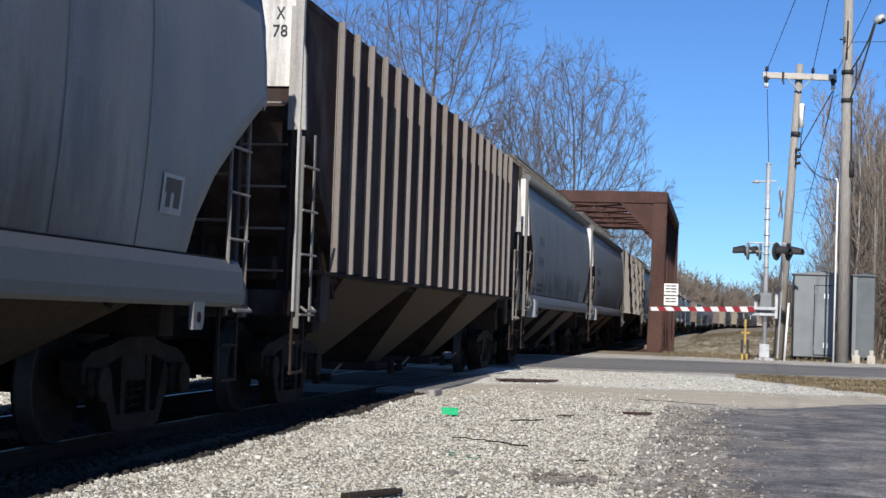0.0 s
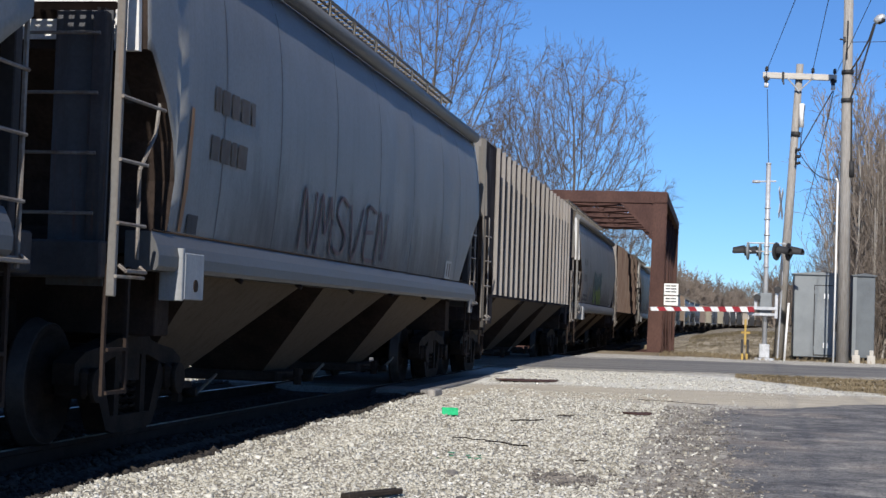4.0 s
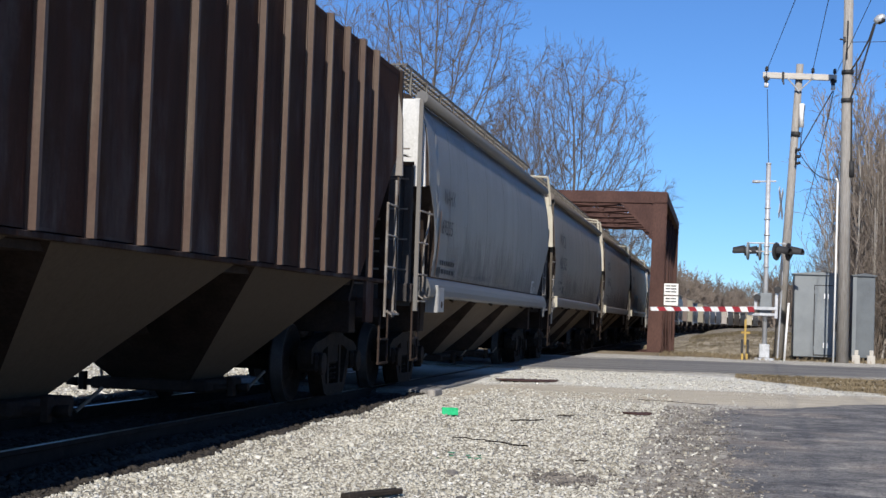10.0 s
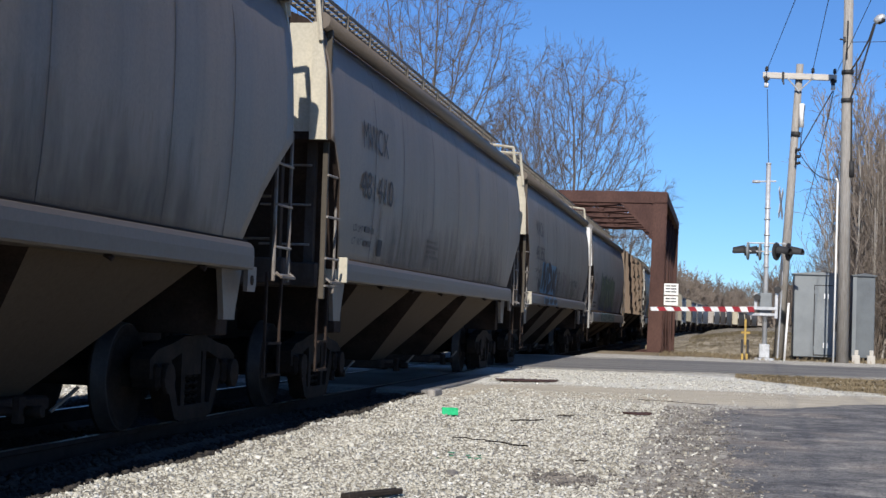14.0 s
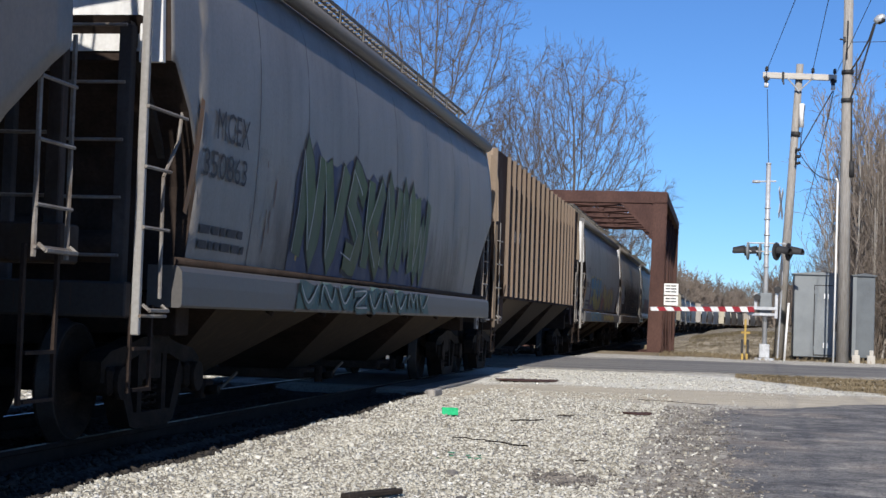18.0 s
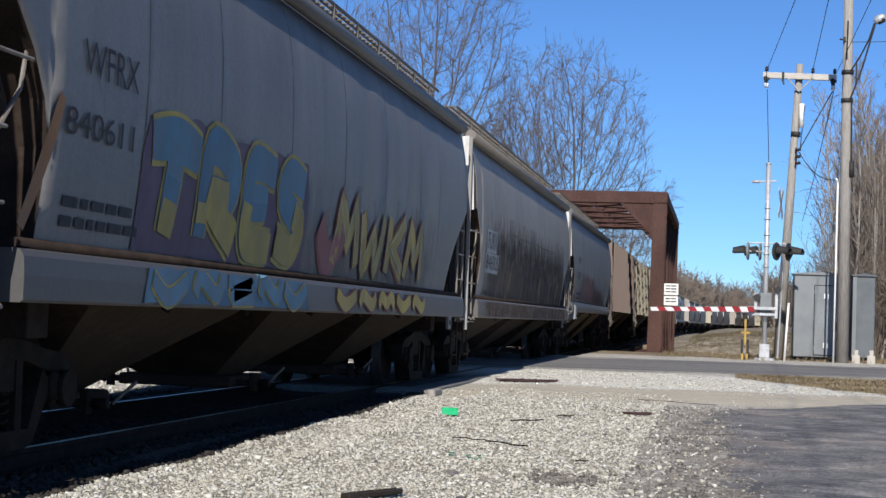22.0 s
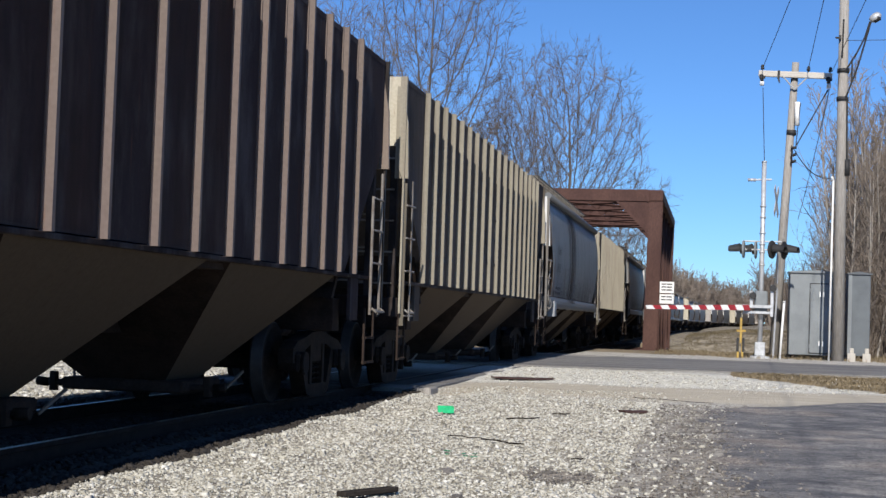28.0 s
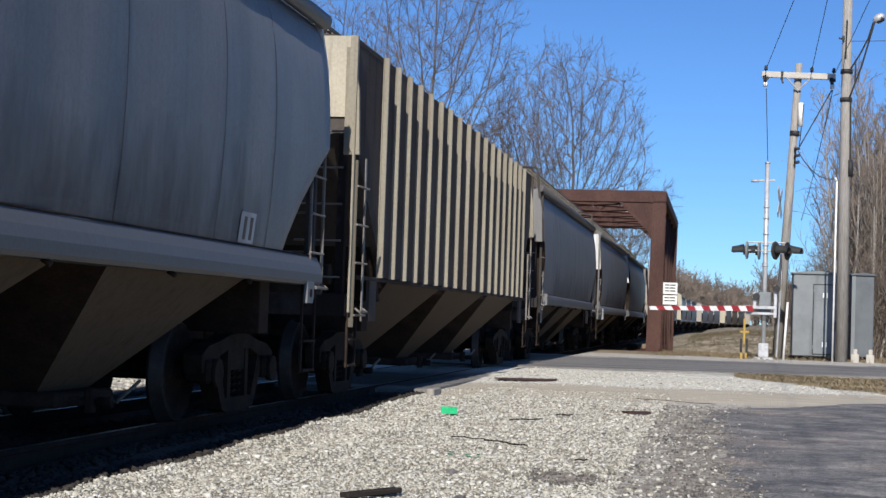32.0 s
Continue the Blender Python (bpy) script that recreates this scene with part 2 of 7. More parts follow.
def old_asphalt():
    n = Nodes("old_asphalt", 0.9, 0.0, 0.25)
    v = n.coords()
    wide = n.noise(n.coords(0.8, 1.0, 1), 1.7, 9, 0.72)
    c = n.mix(n.ramp(wide, [(0.40, 0), (0.62, 1)]), (0.058, 0.058, 0.063), (0.135, 0.131, 0.128))
    c = n.mix(n.ramp(n.noise(n.coords(0.8, 1.0, 1), 1.6, 11, 0.8), [(0.5, 0.0), (0.66, 0.75)]), c, (0.27, 0.255, 0.23))
    c = n.mix(n.ramp(n.noise(v, 0.45, 7, 0.7), [(0.52, 0.0), (0.66, 0.55)]), c, (0.235, 0.195, 0.16))
    sp = n.voronoi(v, 55, "Color")
    c = n.mix(0.75, c, n.mix(1.0, sp, (0.5, 0.5, 0.5), "SATURATION"), "OVERLAY")
    c = n.mix(n.ramp(n.noise(v, 26, 3, 0.6), [(0.62, 0.0), (0.74, 0.6)]), c, (0.33, 0.315, 0.29))
    n.color(c)
    n.bump(n.voronoi(v, 60), 0.5, 0.012)
    return n.m


M_PATCH = old_asphalt()


def stone_material():
    n = Nodes("limestone_chips", 0.9, 0.0, 0.2)
    g = n.t.nodes.new("ShaderNodeNewGeometry")
    c = n.ramp(g.outputs["Random Per Island"], [(0.0, (0.17, 0.158, 0.128)), (0.14, (0.305, 0.287, 0.24)), (0.5, (0.425, 0.407, 0.352)), (0.85, (0.505, 0.488, 0.432)), (1.0, (0.63, 0.617, 0.565))])
    c = n.mix(0.3, c, n.ramp(n.noise(n.coords(), 60, 4), [(0.3, 0.3), (0.7, 0.8)]), "OVERLAY")
    n.color(c)
    return n.m


M_STONE = stone_material()
M_BALLAST = worn("shaded_ballast", (0.026, 0.022, 0.019), (0.05, 0.043, 0.037), 8, 40, 0.95)
M_CRUMB = worn("asphalt_crumbs", (0.075, 0.068, 0.064), (0.27, 0.245, 0.215), 6, 40, 0.95)
M_DULL = worn("dull_grass", (0.17, 0.14, 0.09), (0.10, 0.083, 0.05), 0.8, 10, 0.95)
M_STRAW = worn("dry_grass", (0.25, 0.20, 0.125), (0.14, 0.11, 0.065), 0.8, 10, 0.95)


# ---- mesh helpers ----
def obj(name, bm, material, parent=None, label=""):
    me = bpy.data.meshes.new(name)
    bm.to_mesh(me)
    bm.free()
    for m in material if isinstance(material, (list, tuple)) else [material]:
        me.materials.append(m)
    ob = new(name, me)
    if parent is not None:
        ob.parent = parent
    if label:
        tagged(ob, label)
    return ob


def part(name, bm, material, parent, label=""):
    return obj(name, bm, material, parent, label)


def from_arrays(name, verts, faces, material, parent=None, smooth=False):
    me = bpy.data.meshes.new(name)
    me.from_pydata([tuple(v) for v in verts] if not isinstance(verts, np.ndarray) else verts.tolist(), [], faces if not isinstance(faces, np.ndarray) else faces.tolist())
    me.materials.append(material)
    if smooth:
        me.shade_smooth()
    ob = new(name, me)
    if parent is not None:
        ob.parent = parent
    return ob


def box(bm, x0, x1, y0, y1, z0, z1, bevel=0.0, m=None):
    v = [bm.verts.new(p) for p in ((x0, y0, z0), (x1, y0, z0), (x1, y1, z0), (x0, y1, z0), (x0, y0, z1), (x1, y0, z1), (x1, y1, z1), (x0, y1, z1))]
    fs = [bm.faces.new([v[i] for i in q]) for q in ((3, 2, 1, 0), (4, 5, 6, 7), (0, 1, 5, 4), (1, 2, 6, 5), (2, 3, 7, 6), (3, 0, 4, 7))]
    if bevel > 0:
        ed = list({e for f in fs for e in f.edges})
        r = bmesh.ops.bevel(bm, geom=ed, offset=bevel, segments=1, affect="EDGES")
        v = list({x for f in r["faces"] for x in f.verts} | {x for x in v if x.is_valid})
    if m is not None:
        bmesh.ops.transform(bm, matrix=m, verts=v)
    return bm


def rod(bm, a, b, r, n=6, r2=None):
    """A round bar from a to b."""
    a, b = Vector(a), Vector(b)
    d = b - a
    q = d.to_track_quat("Z", "Y").to_matrix()
    r2 = r if r2 is None else r2
    rings = []
    for c, rr in ((a, r), (b, r2)):
        rings.append([bm.verts.new(c + q @ Vector((rr * math.cos(2 * math.pi * i / n), rr * math.sin(2 * math.pi * i / n), 0))) for i in range(n)])
    for i in range(n):
        j = (i + 1) % n
        f = bm.faces.new((rings[0][i], rings[0][j], rings[1][j], rings[1][i]))
        f.smooth = n > 6
    bm.faces.new(rings[0][::-1])
    bm.faces.new(rings[1])
    return bm


def lathe(bm, profile, axis="x", n=28, at=(0, 0, 0)):
    """Turn a closed profile of (along, radius) about an axis."""
    rings = []
    for i in range(n):
        a = 2 * math.pi * i / n
        ring = []
        for s, r in profile:
            p = {"x": (s, r * math.cos(a), r * math.sin(a)), "z": (r * math.cos(a), r * math.sin(a), s), "y": (r * math.cos(a), s, r * math.sin(a))}[axis]
            ring.append(bm.verts.new(Vector(p) + Vector(at)))
        rings.append(ring)
    k = len(profile)
    for i in range(n):
        for j in range(k - 1):
            try:
                f = bm.faces.new((rings[i][j], rings[i][j + 1], rings[(i + 1) % n][j + 1], rings[(i + 1) % n][j]))
                f.smooth = True
            except ValueError:
                pass
    for j in (0, k - 1):
        bm.faces.new([rings[i][j] for i in range(n)][:: 1 if j else -1])
    bmesh.ops.recalc_face_normals(bm, faces=bm.faces)
    return bm


def prism(bm, outline, x0, x1, holes=()):
    """A plate of thickness x0..x1 with an outline in (y, z)."""
    a = [bm.verts.new((x0, y, z)) for y, z in outline]
    b = [bm.verts.new((x1, y, z)) for y, z in outline]
    bm.faces.new(a)
    bm.faces.new(b[::-1])
    n = len(outline)
    for i in range(n):
        bm.faces.new((a[i], b[i], b[(i + 1) % n], a[(i + 1) % n]))
    bmesh.ops.recalc_face_normals(bm, faces=bm.faces)
    return bm


def B():
    return bmesh.new()


def thing(name, label, category, group="", at=None, kind=""):
    e = new(name)
    e.empty_display_size = 0.2
    if at is not None:
        e.matrix_basis = at if isinstance(at, Matrix) else Matrix.Translation(at)
    return tagged(e, label, category, group, kind)


# ---- ground ----
GY = ((-400, -0.3), (-50, -0.2), (8.5, -0.18), (11, -0.15), (14, -0.1), (20, -0.06), (23.5, -0.01), (34, -0.01), (48, 0.03), (57, 0.03), (64, -0.3), (71, -1.4), (87, -1.6), (97, -0.35), (130, -0.3), (3000, -0.3))


def lerp_table(table, v):
    for (a, p), (b, q) in zip(table, table[1:]):
        if v <= b:
            return p + (q - p) * (max(v, a) - a) / (b - a)
    return table[-1][1]


def berm(y):
    """Edge of the gravel heaped beside the track."""
    return 1.55 + 0.1 * noise.noise((0, y * 0.45, 7)) + 0.06 * noise.noise((0, y * 1.6, 8))


SHOULDER = ((-400, -0.3), (8, -0.185), (12, -0.175), (15, -0.16), (18, -0.13), (21, -0.095), (25, -0.05), (30, -0.01), (3000, 0))


def ground_z(x, y):
    z = lerp_table(GY, y)
    if 1.2 < x < 2.7 and y < 30:
        f = min(1, max(0, (2.7 - x) / 0.9))
        z += (min(z, lerp_table(SHOULDER, y)) - z) * f * f * (3 - 2 * f)
    if abs(x) < 0.66 and y < 22.5:
        z = min(z, -0.19)
    elif abs(x) < 1.35 and y < 22.5:
        z = min(z, -0.125)
    elif 1.35 <= x < 4 and y < 24:
        e = berm(y)
        z += (0.03 * math.exp(-((x - e - 0.1) / 0.16) ** 2) + 0.045 * math.exp(-((x - e - 1.0) / 0.24) ** 2) - 0.03 * math.exp(-((x - e - 0.55) / 0.2) ** 2)) * (0.8 + 1.3 * noise.noise((x * 1.2, y * 0.6, 4))) * min(1, (24 - y) / 3)
    elif abs(x) < 1.5 and 47 < y < 66:
        z = min(z, -0.19)
    elif abs(x) < 2.6 and y > 92:
        z = -0.2
    elif y > 96 and 3.4 < x < 60:
        z += min(0.92, 0.4 + 0.13 * (x - 3.4)) * min(1, (y - 96) / 8) * min(1, (x - 3.4) / 0.6)
    if x > 11 and y > 50:
        z += min(1.2, (x - 11) * 0.08)
    return z + 0.025 * noise.noise((x * 0.7, y * 0.7, 0)) * (1 if abs(x) > 1.5 else 0)


def grid_lines(spans):
    out = []
    for a, b, s in spans:
        n = max(1, round((b - a) / s))
        out += [a + (b - a) * i / n for i in range(n)]
    return out + [spans[-1][1]]


def build_ground():
    xs = grid_lines(((-3000, -300, 900), (-300, -40, 40), (-40, -6, 3), (-6, 1.2, 0.4), (1.2, 3.2, 0.125), (3.2, 12, 0.4), (12, 40, 3), (40, 400, 60), (400, 3000, 900)))
    ys = grid_lines(((-1500, -60, 300), (-60, 0, 10), (0, 24, 0.2), (24, 30, 0.4), (30, 130, 1.0), (130, 400, 20), (400, 4000, 600)))
    verts = [(x, y, ground_z(x, y)) for y in ys for x in xs]
    w = len(xs)
    faces = [(j * w + i, j * w + i + 1, (j + 1) * w + i + 1, (j + 1) * w + i) for j in range(len(ys) - 1) for i in range(w - 1)]
    tagged(from_arrays("ground", verts, faces, M_GROUND, smooth=True), "pale gravel and dry soil ground beside the railway track", "ground", kind="structure")


build_ground()


def slab(name, outline, z, depth, material, label, category, kind="structure"):
    """A thin paved slab with an outline in (x, y)."""
    bm = B()
    top = [bm.verts.new((x, y, z if not callable(z) else z(x, y))) for x, y in outline]
    bot = [bm.verts.new((v.co.x, v.co.y, v.co.z - depth)) for v in top]
    bm.faces.new(top)
    for i in range(len(top)):
        j = (i + 1) % len(top)
        bm.faces.new((top[i], bot[i], bot[j], top[j]))
    bmesh.ops.triangulate(bm, faces=[f for f in bm.faces if len(f.verts) > 4])
    bmesh.ops.recalc_face_normals(bm, faces=bm.faces)
    return tagged(obj(name, bm, material), label, category, kind=kind)


def ragged(points, step=0.25, amp=0.08, seed=0):
    """An outline broken into short, uneven pieces."""
    rnd = random.Random(seed)
    out = []
    for (x0, y0), (x1, y1) in zip(points, points[1:] + points[:1]):
        n = max(1, int(math.hypot(x1 - x0, y1 - y0) / step))
        for i in range(n):
            f = i / n
            out.append((x0 + (x1 - x0) * f + rnd.uniform(-amp, amp), y0 + (y1 - y0) * f + rnd.uniform(-amp, amp)))
    return out


slab("road", [(-60, 34.5), (-1.0, 34.3), (2, 34.3), (9, 36.2), (60, 50), (60, 60), (10.2, 46.4), (2, 46.0), (-1, 46), (-60, 46)], 0.03, 0.2, M_ROAD, "dark worn two-lane asphalt road over the crossing", "road")


def old_drive():
    """Worn asphalt lying on the ground, its crumbled edge running out under the gravel."""
    step = 0.1
    verts, faces, idx = [], [], {}

    def rise(x, y):
        rag = 0.45 * noise.noise((x * 1.1, y * 0.5, 5)) + 0.3 * noise.noise((x * 3.3, y * 2.2, 9)) + 0.2 * noise.noise((x * 8, y * 7, 2))
        side = x - (5.56 + 0.035 * (21 - y)) + 0.45 * rag
        back = (20.9 + (x - 5.73) * 1.3) - y + 0.3 * rag
        return max(-0.05, min(0.012, 0.055 * min(side, back) + 0.012 * noise.noise((x * 6, y * 5, 31))))

    def vert(i, j):
        if (i, j) not in idx:
            x, y = i * step, j * step
            idx[i, j] = len(verts)
            verts.append((x, y, ground_z(x, y) + rise(x, y)))
        return idx[i, j]
    for j in range(40, 300):
        for i in range(46, 140):
            x, y = (i + 0.5) * step, (j + 0.5) * step
            if rise(x, y) > -0.045:
                faces.append((vert(i, j), vert(i + 1, j), vert(i + 1, j + 1), vert(i, j + 1)))
    ob = from_arrays("pavement", verts, faces, M_PATCH, smooth=True)
    tagged(ob, "cracked old asphalt drive with a crumbling edge", "pavement", kind="structure")


old_drive()

# ---- track ----
CURVE_Y, CURVE_R = 170.0, 2200.0


def path(s):
    """Place and heading on the track's centre line, s metres along it."""
    if s <= CURVE_Y:
        return 0.0, s, 0.0
    a = (s - CURVE_Y) / CURVE_R
    return CURVE_R * (1 - math.cos(a)), CURVE_Y + CURVE_R * math.sin(a), a


def build_track():
    rail_profile = [(-0.07, -0.175), (0.07, -0.175), (0.07, -0.16), (0.012, -0.145), (0.012, -0.045), (0.035, -0.035), (0.035, -0.004), (0.028, 0.0), (-0.028, 0.0), (-0.035, -0.004), (-0.035, -0.035), (-0.012, -0.045), (-0.012, -0.145), (-0.07, -0.16)]
    stations = [-60, 0, 40, 90, 150] + [170 + 15 * i for i in range(27)]
    for side in (1, -1):
        verts, faces = [], []
        for s in stations:
            x, y, a = path(s)
            for px, pz in rail_profile:
                o = side * 0.7525 + px
                verts.append((x + o * math.cos(a), y - o * math.sin(a), pz))
        k = len(rail_profile)
        for j in range(len(stations) - 1):
            for i in range(k):
                n = (i + 1) % k
                faces.append((j * k + i, j * k + n, (j + 1) * k + n, (j + 1) * k + i))
        ob = from_arrays("rail", verts, faces, M_RAILSIDE)
        ob.data.materials.append(M_TREAD)
        for i, p in enumerate(ob.data.polygons):
            if i % k == 7:
                p.material_index = 1
        tagged(ob, "rusty steel rail with a polished running surface", "rail", "rails of the track", kind="structure")
    bm = B()
    box(bm, -1.3, 1.3, -0.11, 0.11, -0.34, -0.165, 0.012)
    proto = obj("railway_tie", bm, M_TIE)
    tagged(proto, "weathered dark timber tie under the rails", "tie", "ties of the track")
    ys = [3.2 + 0.55 * i for i in range(36)] + [47.5 + 0.55 * i for i in range(40)]
    proto.matrix_basis = pose(0, ys[0], 0)
    for i, y in enumerate(ys[1:]):
        copy_thing(proto, pose(random.uniform(-0.04, 0.04), y, random.uniform(-0.01, 0), 0, 0, random.uniform(-1, 1)))
    bm = B()
    for x0, x1 in ((-1.62, -0.84), (-0.66, 0.66), (0.84, 1.62)):
        box(bm, x0, x1, 22.5, 47.0, -0.22, -0.012, 0.01)
    tagged(obj("crossing_panel", bm, M_ROAD), "worn asphalt panels between the rails at the crossing", "crossing", kind="structure")


build_track()

# ---- train ----
WHEEL_R = 0.457


def travelled(t):
    return 10.40 * t - 0.009 * t * t


def wheelset_mesh():
    bm = B()
    for s in (1, -1):
        prof = [(0.69, 0.09), (0.69, 0.16), (0.705, 0.19), (0.70, 0.38), (0.685, 0.40), (0.68, 0.485), (0.705, 0.487), (0.72, 0.462), (0.815, 0.452), (0.825, 0.44), (0.825, 0.39), (0.775, 0.36), (0.765, 0.2), (0.81, 0.16), (0.81, 0.09)]
        lathe(bm, [(s * a, r) for a, r in prof], "x", 32)
    rod(bm, (-1.02, 0, 0), (1.02, 0, 0), 0.085, 12)
    me = bpy.data.meshes.new("wheelset")
    bm.to_mesh(me)
    bm.free()
    me.materials.append(M_WHEEL)
    me.materials.append(M_RIM)
    for p in me.polygons:
        c = p.center
        r = math.hypot(c.y, c.z)
        if r > 0.44 and 0.70 < abs(c.x) < 0.82:
            p.material_index = 1
    return me


def side_frame_mesh():
    """Cast side frame of a freight truck: arched top chord, sloping ends, a spring window."""
    bm = B()
    x0, x1 = 0.95, 1.12
    half = [(1.14, 0.46), (1.14, 0.62), (0.95, 0.70), (0.62, 0.74), (0.30, 0.80), (0, 0.81)]
    top = half + [(-y, z) for y, z in half[::-1][1:]]
    low = [(-0.74, 0.52), (-0.62, 0.60), (-0.36, 0.66), (0, 0.67), (0.36, 0.66), (0.62, 0.60), (0.74, 0.52)]
    prism(bm, top + [(-0.74, 0.46)] + low + [(0.74, 0.46)], x0, x1)
    prism(bm, [(-0.82, 0.56), (-0.62, 0.60), (-0.42, 0.20), (0.42, 0.20), (0.62, 0.60), (0.82, 0.56), (0.50, 0.10), (0.36, 0.07), (-0.36, 0.07), (-0.50, 0.10)], x0, x1)
    for y in (-0.28, 0.28):
        prism(bm, [(y - 0.05, 0.18), (y + 0.05, 0.18), (y + 0.05, 0.70), (y - 0.05, 0.70)], x0 + 0.01, x1 - 0.01)
    for y in (-0.89, 0.89):
        box(bm, x0 - 0.04, x1 + 0.05, y - 0.17, y + 0.17, 0.36, 0.58, 0.03)
        rod(bm, (x1 + 0.03, y, 0.457), (x1 + 0.09, y, 0.457), 0.13, 14)
    me = bpy.data.meshes.new("side_frame")
    bm.to_mesh(me)
    bm.free()
    me.materials.append(M_TRUCK)
    return me


def spring_mesh():
    """One coil spring, a single winding tube."""
    verts, faces = [], []
    for i in range(37):
        a = i * math.pi / 4
        out = Vector((math.cos(a), math.sin(a), 0))
        c = Vector((1.03, 0, 0.2 + 0.28 * i / 36)) + out * 0.055
        for q in range(5):
            t = q * 2 * math.pi / 5
            verts.append(c + out * 0.012 * math.cos(t) + Vector((0, 0, 0.012 * math.sin(t))))
    for i in range(36):
        for q in range(5):
            r = (q + 1) % 5
            faces.append((5 * i + q, 5 * i + r, 5 * i + 5 + r, 5 * i + 5 + q))
    me = bpy.data.meshes.new("spring")
    me.from_pydata([tuple(v) for v in verts], [], faces)
    me.update()
    me.materials.append(M_TRUCK)
    return me


ME_WHEEL, ME_FRAME, ME_SPRING = wheelset_mesh(), side_frame_mesh(), spring_mesh()


def add_truck(car, y, detail=True):
    bm = B()
    prism(bm, [(-0.22, 0.46), (0.22, 0.46), (0.22, 0.66), (0.12, 0.74), (-0.12, 0.74), (-0.22, 0.66)], -1.1, 1.1)
    rod(bm, (0, 0, 0.7), (0, 0, 0.9), 0.2, 14)
    for yy in (-0.42, 0.42):
        rod(bm, (-0.85, yy, 0.42), (0.85, yy, 0.42), 0.05, 6)
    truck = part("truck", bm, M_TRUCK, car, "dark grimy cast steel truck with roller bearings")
    truck.matrix_basis = pose(0, y, 0)
    for s in (1, -1):
        f = new("side_frame", ME_FRAME)
        f.parent = truck
        f.matrix_basis = pose(0, 0, 0, 0, 0, 0 if s > 0 else 180)
        if not detail:
            continue
        for yy in (-0.16, 0, 0.16):
            f = new("spring", ME_SPRING)
            f.parent = truck
            f.matrix_basis = pose(0, yy, 0, 0, 0, 0 if s > 0 else 180)
    for yy in (-0.89, 0.89):
        w = new("wheelset", ME_WHEEL)
        w.parent = truck
        w.matrix_parent_inverse = Matrix.Translation((0, yy, WHEEL_R))
        tagged(w, "dark steel wheelset with bright worn treads")


def add_coupler(car, y, s):
    bm = B()
    box(bm, -0.07, 0.07, min(y - s * 1.0, y), max(y - s * 1.0, y), 0.75, 0.95, 0.02)
    box(bm, -0.16, 0.16, y - 0.13, y + 0.13, 0.70, 1.0, 0.05)
    part("coupler", bm, M_UNDER, car)
    bm = B()
    for i in range(8):
        a, b = i / 8, (i + 1) / 8
        rod(bm, (-0.3 + 0.1 * a, y - s * 0.55 + s * 0.5 * a, 0.72 - 0.35 * math.sin(math.pi * a * 0.9)), (-0.3 + 0.1 * b, y - s * 0.55 + s * 0.5 * b, 0.72 - 0.35 * math.sin(math.pi * b * 0.9)), 0.025, 5)
    part("brake_hose", bm, M_BLACK, car)


def hopper_bay(car, y, length, ztop, xtop, zbot=0.36, detail=True):
    bm = B()
    a = [bm.verts.new(p) for p in ((xtop, y - length / 2, ztop), (xtop, y + length / 2, ztop), (-xtop, y + length / 2, ztop), (-xtop, y - length / 2, ztop))]
    c = [bm.verts.new(p) for p in ((0.42, y - 0.52, zbot + 0.12), (0.42, y + 0.52, zbot + 0.12), (-0.42, y + 0.52, zbot + 0.12), (-0.42, y - 0.52, zbot + 0.12))]
    for i in range(4):
        bm.faces.new((a[i], a[(i + 1) % 4], c[(i + 1) % 4], c[i]))
    bm.faces.new(c)
    bm.faces.new(a[::-1])
    bmesh.ops.recalc_face_normals(bm, faces=bm.faces)
    # Faces turned along the track get the dark colour as painted shade.
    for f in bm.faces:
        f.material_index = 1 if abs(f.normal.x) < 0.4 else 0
    bay = part("hopper_bay", bm, (M_HOPPER, M_UNDER), car, "dusty sloping discharge hopper, its grimy slope sheets darkened with painted shade")
    if not detail:
        return bay
    bm = B()
    box(bm, -0.62, 0.62, y - 0.6, y + 0.6, zbot, zbot + 0.12, 0.02)
    rod(bm, (-0.85, y - 0.35, zbot + 0.05), (0.85, y - 0.35, zbot + 0.05), 0.035, 8)
    for s in (-0.8, 0.8):
        rod(bm, (s, y - 0.35, zbot - 0.03), (s, y - 0.35, zbot + 0.16), 0.05, 6)
    part("outlet_gate", bm, M_UNDER, bay)
    for s in (-1, 1):
        bm = B()
        rod(bm, (s * 0.8, y + 0.2, zbot + 0.02), (s * 0.92, y + 0.42, zbot + 0.2), 0.016, 5)
        part("gate_lever", bm, M_WALK, bay, "worn steel gate lever")
        bm = B()
        rod(bm, (s * 0.86, y - 0.34, zbot + 0.05), (s * 0.98, y - 0.34, zbot + 0.06), 0.045, 8)
        part("capstan", bm, M_TRUCK, bay)
    return bay


def running_board(car, x0, x1, y0, y1, z, support_z, material, detail=True):
    bm = B()
    n = 6
    for i in range(n):
        x = x0 + (x1 - x0) * i / (n - 1)
        box(bm, x - 0.008, x + 0.008, y0, y1, z - 0.03, z + 0.01)
    y = y0
    while y < y1:
        box(bm, x0, x1, y - 0.008, y + 0.008, z - 0.02, z)
        y += 0.22
    wb = part("running_board", bm, material, car, "open steel grating walkway on the roof")
    y = y0 + 0.4
    while y < y1 and detail:
        bm = B()
        xo = x1 if abs(x1) > abs(x0) else x0
        box(bm, xo - 0.015, xo + 0.015, y - 0.02, y + 0.02, support_z(xo), z - 0.02)
        part("bracket", bm, material, wb)
        y += 1.25
    return wb


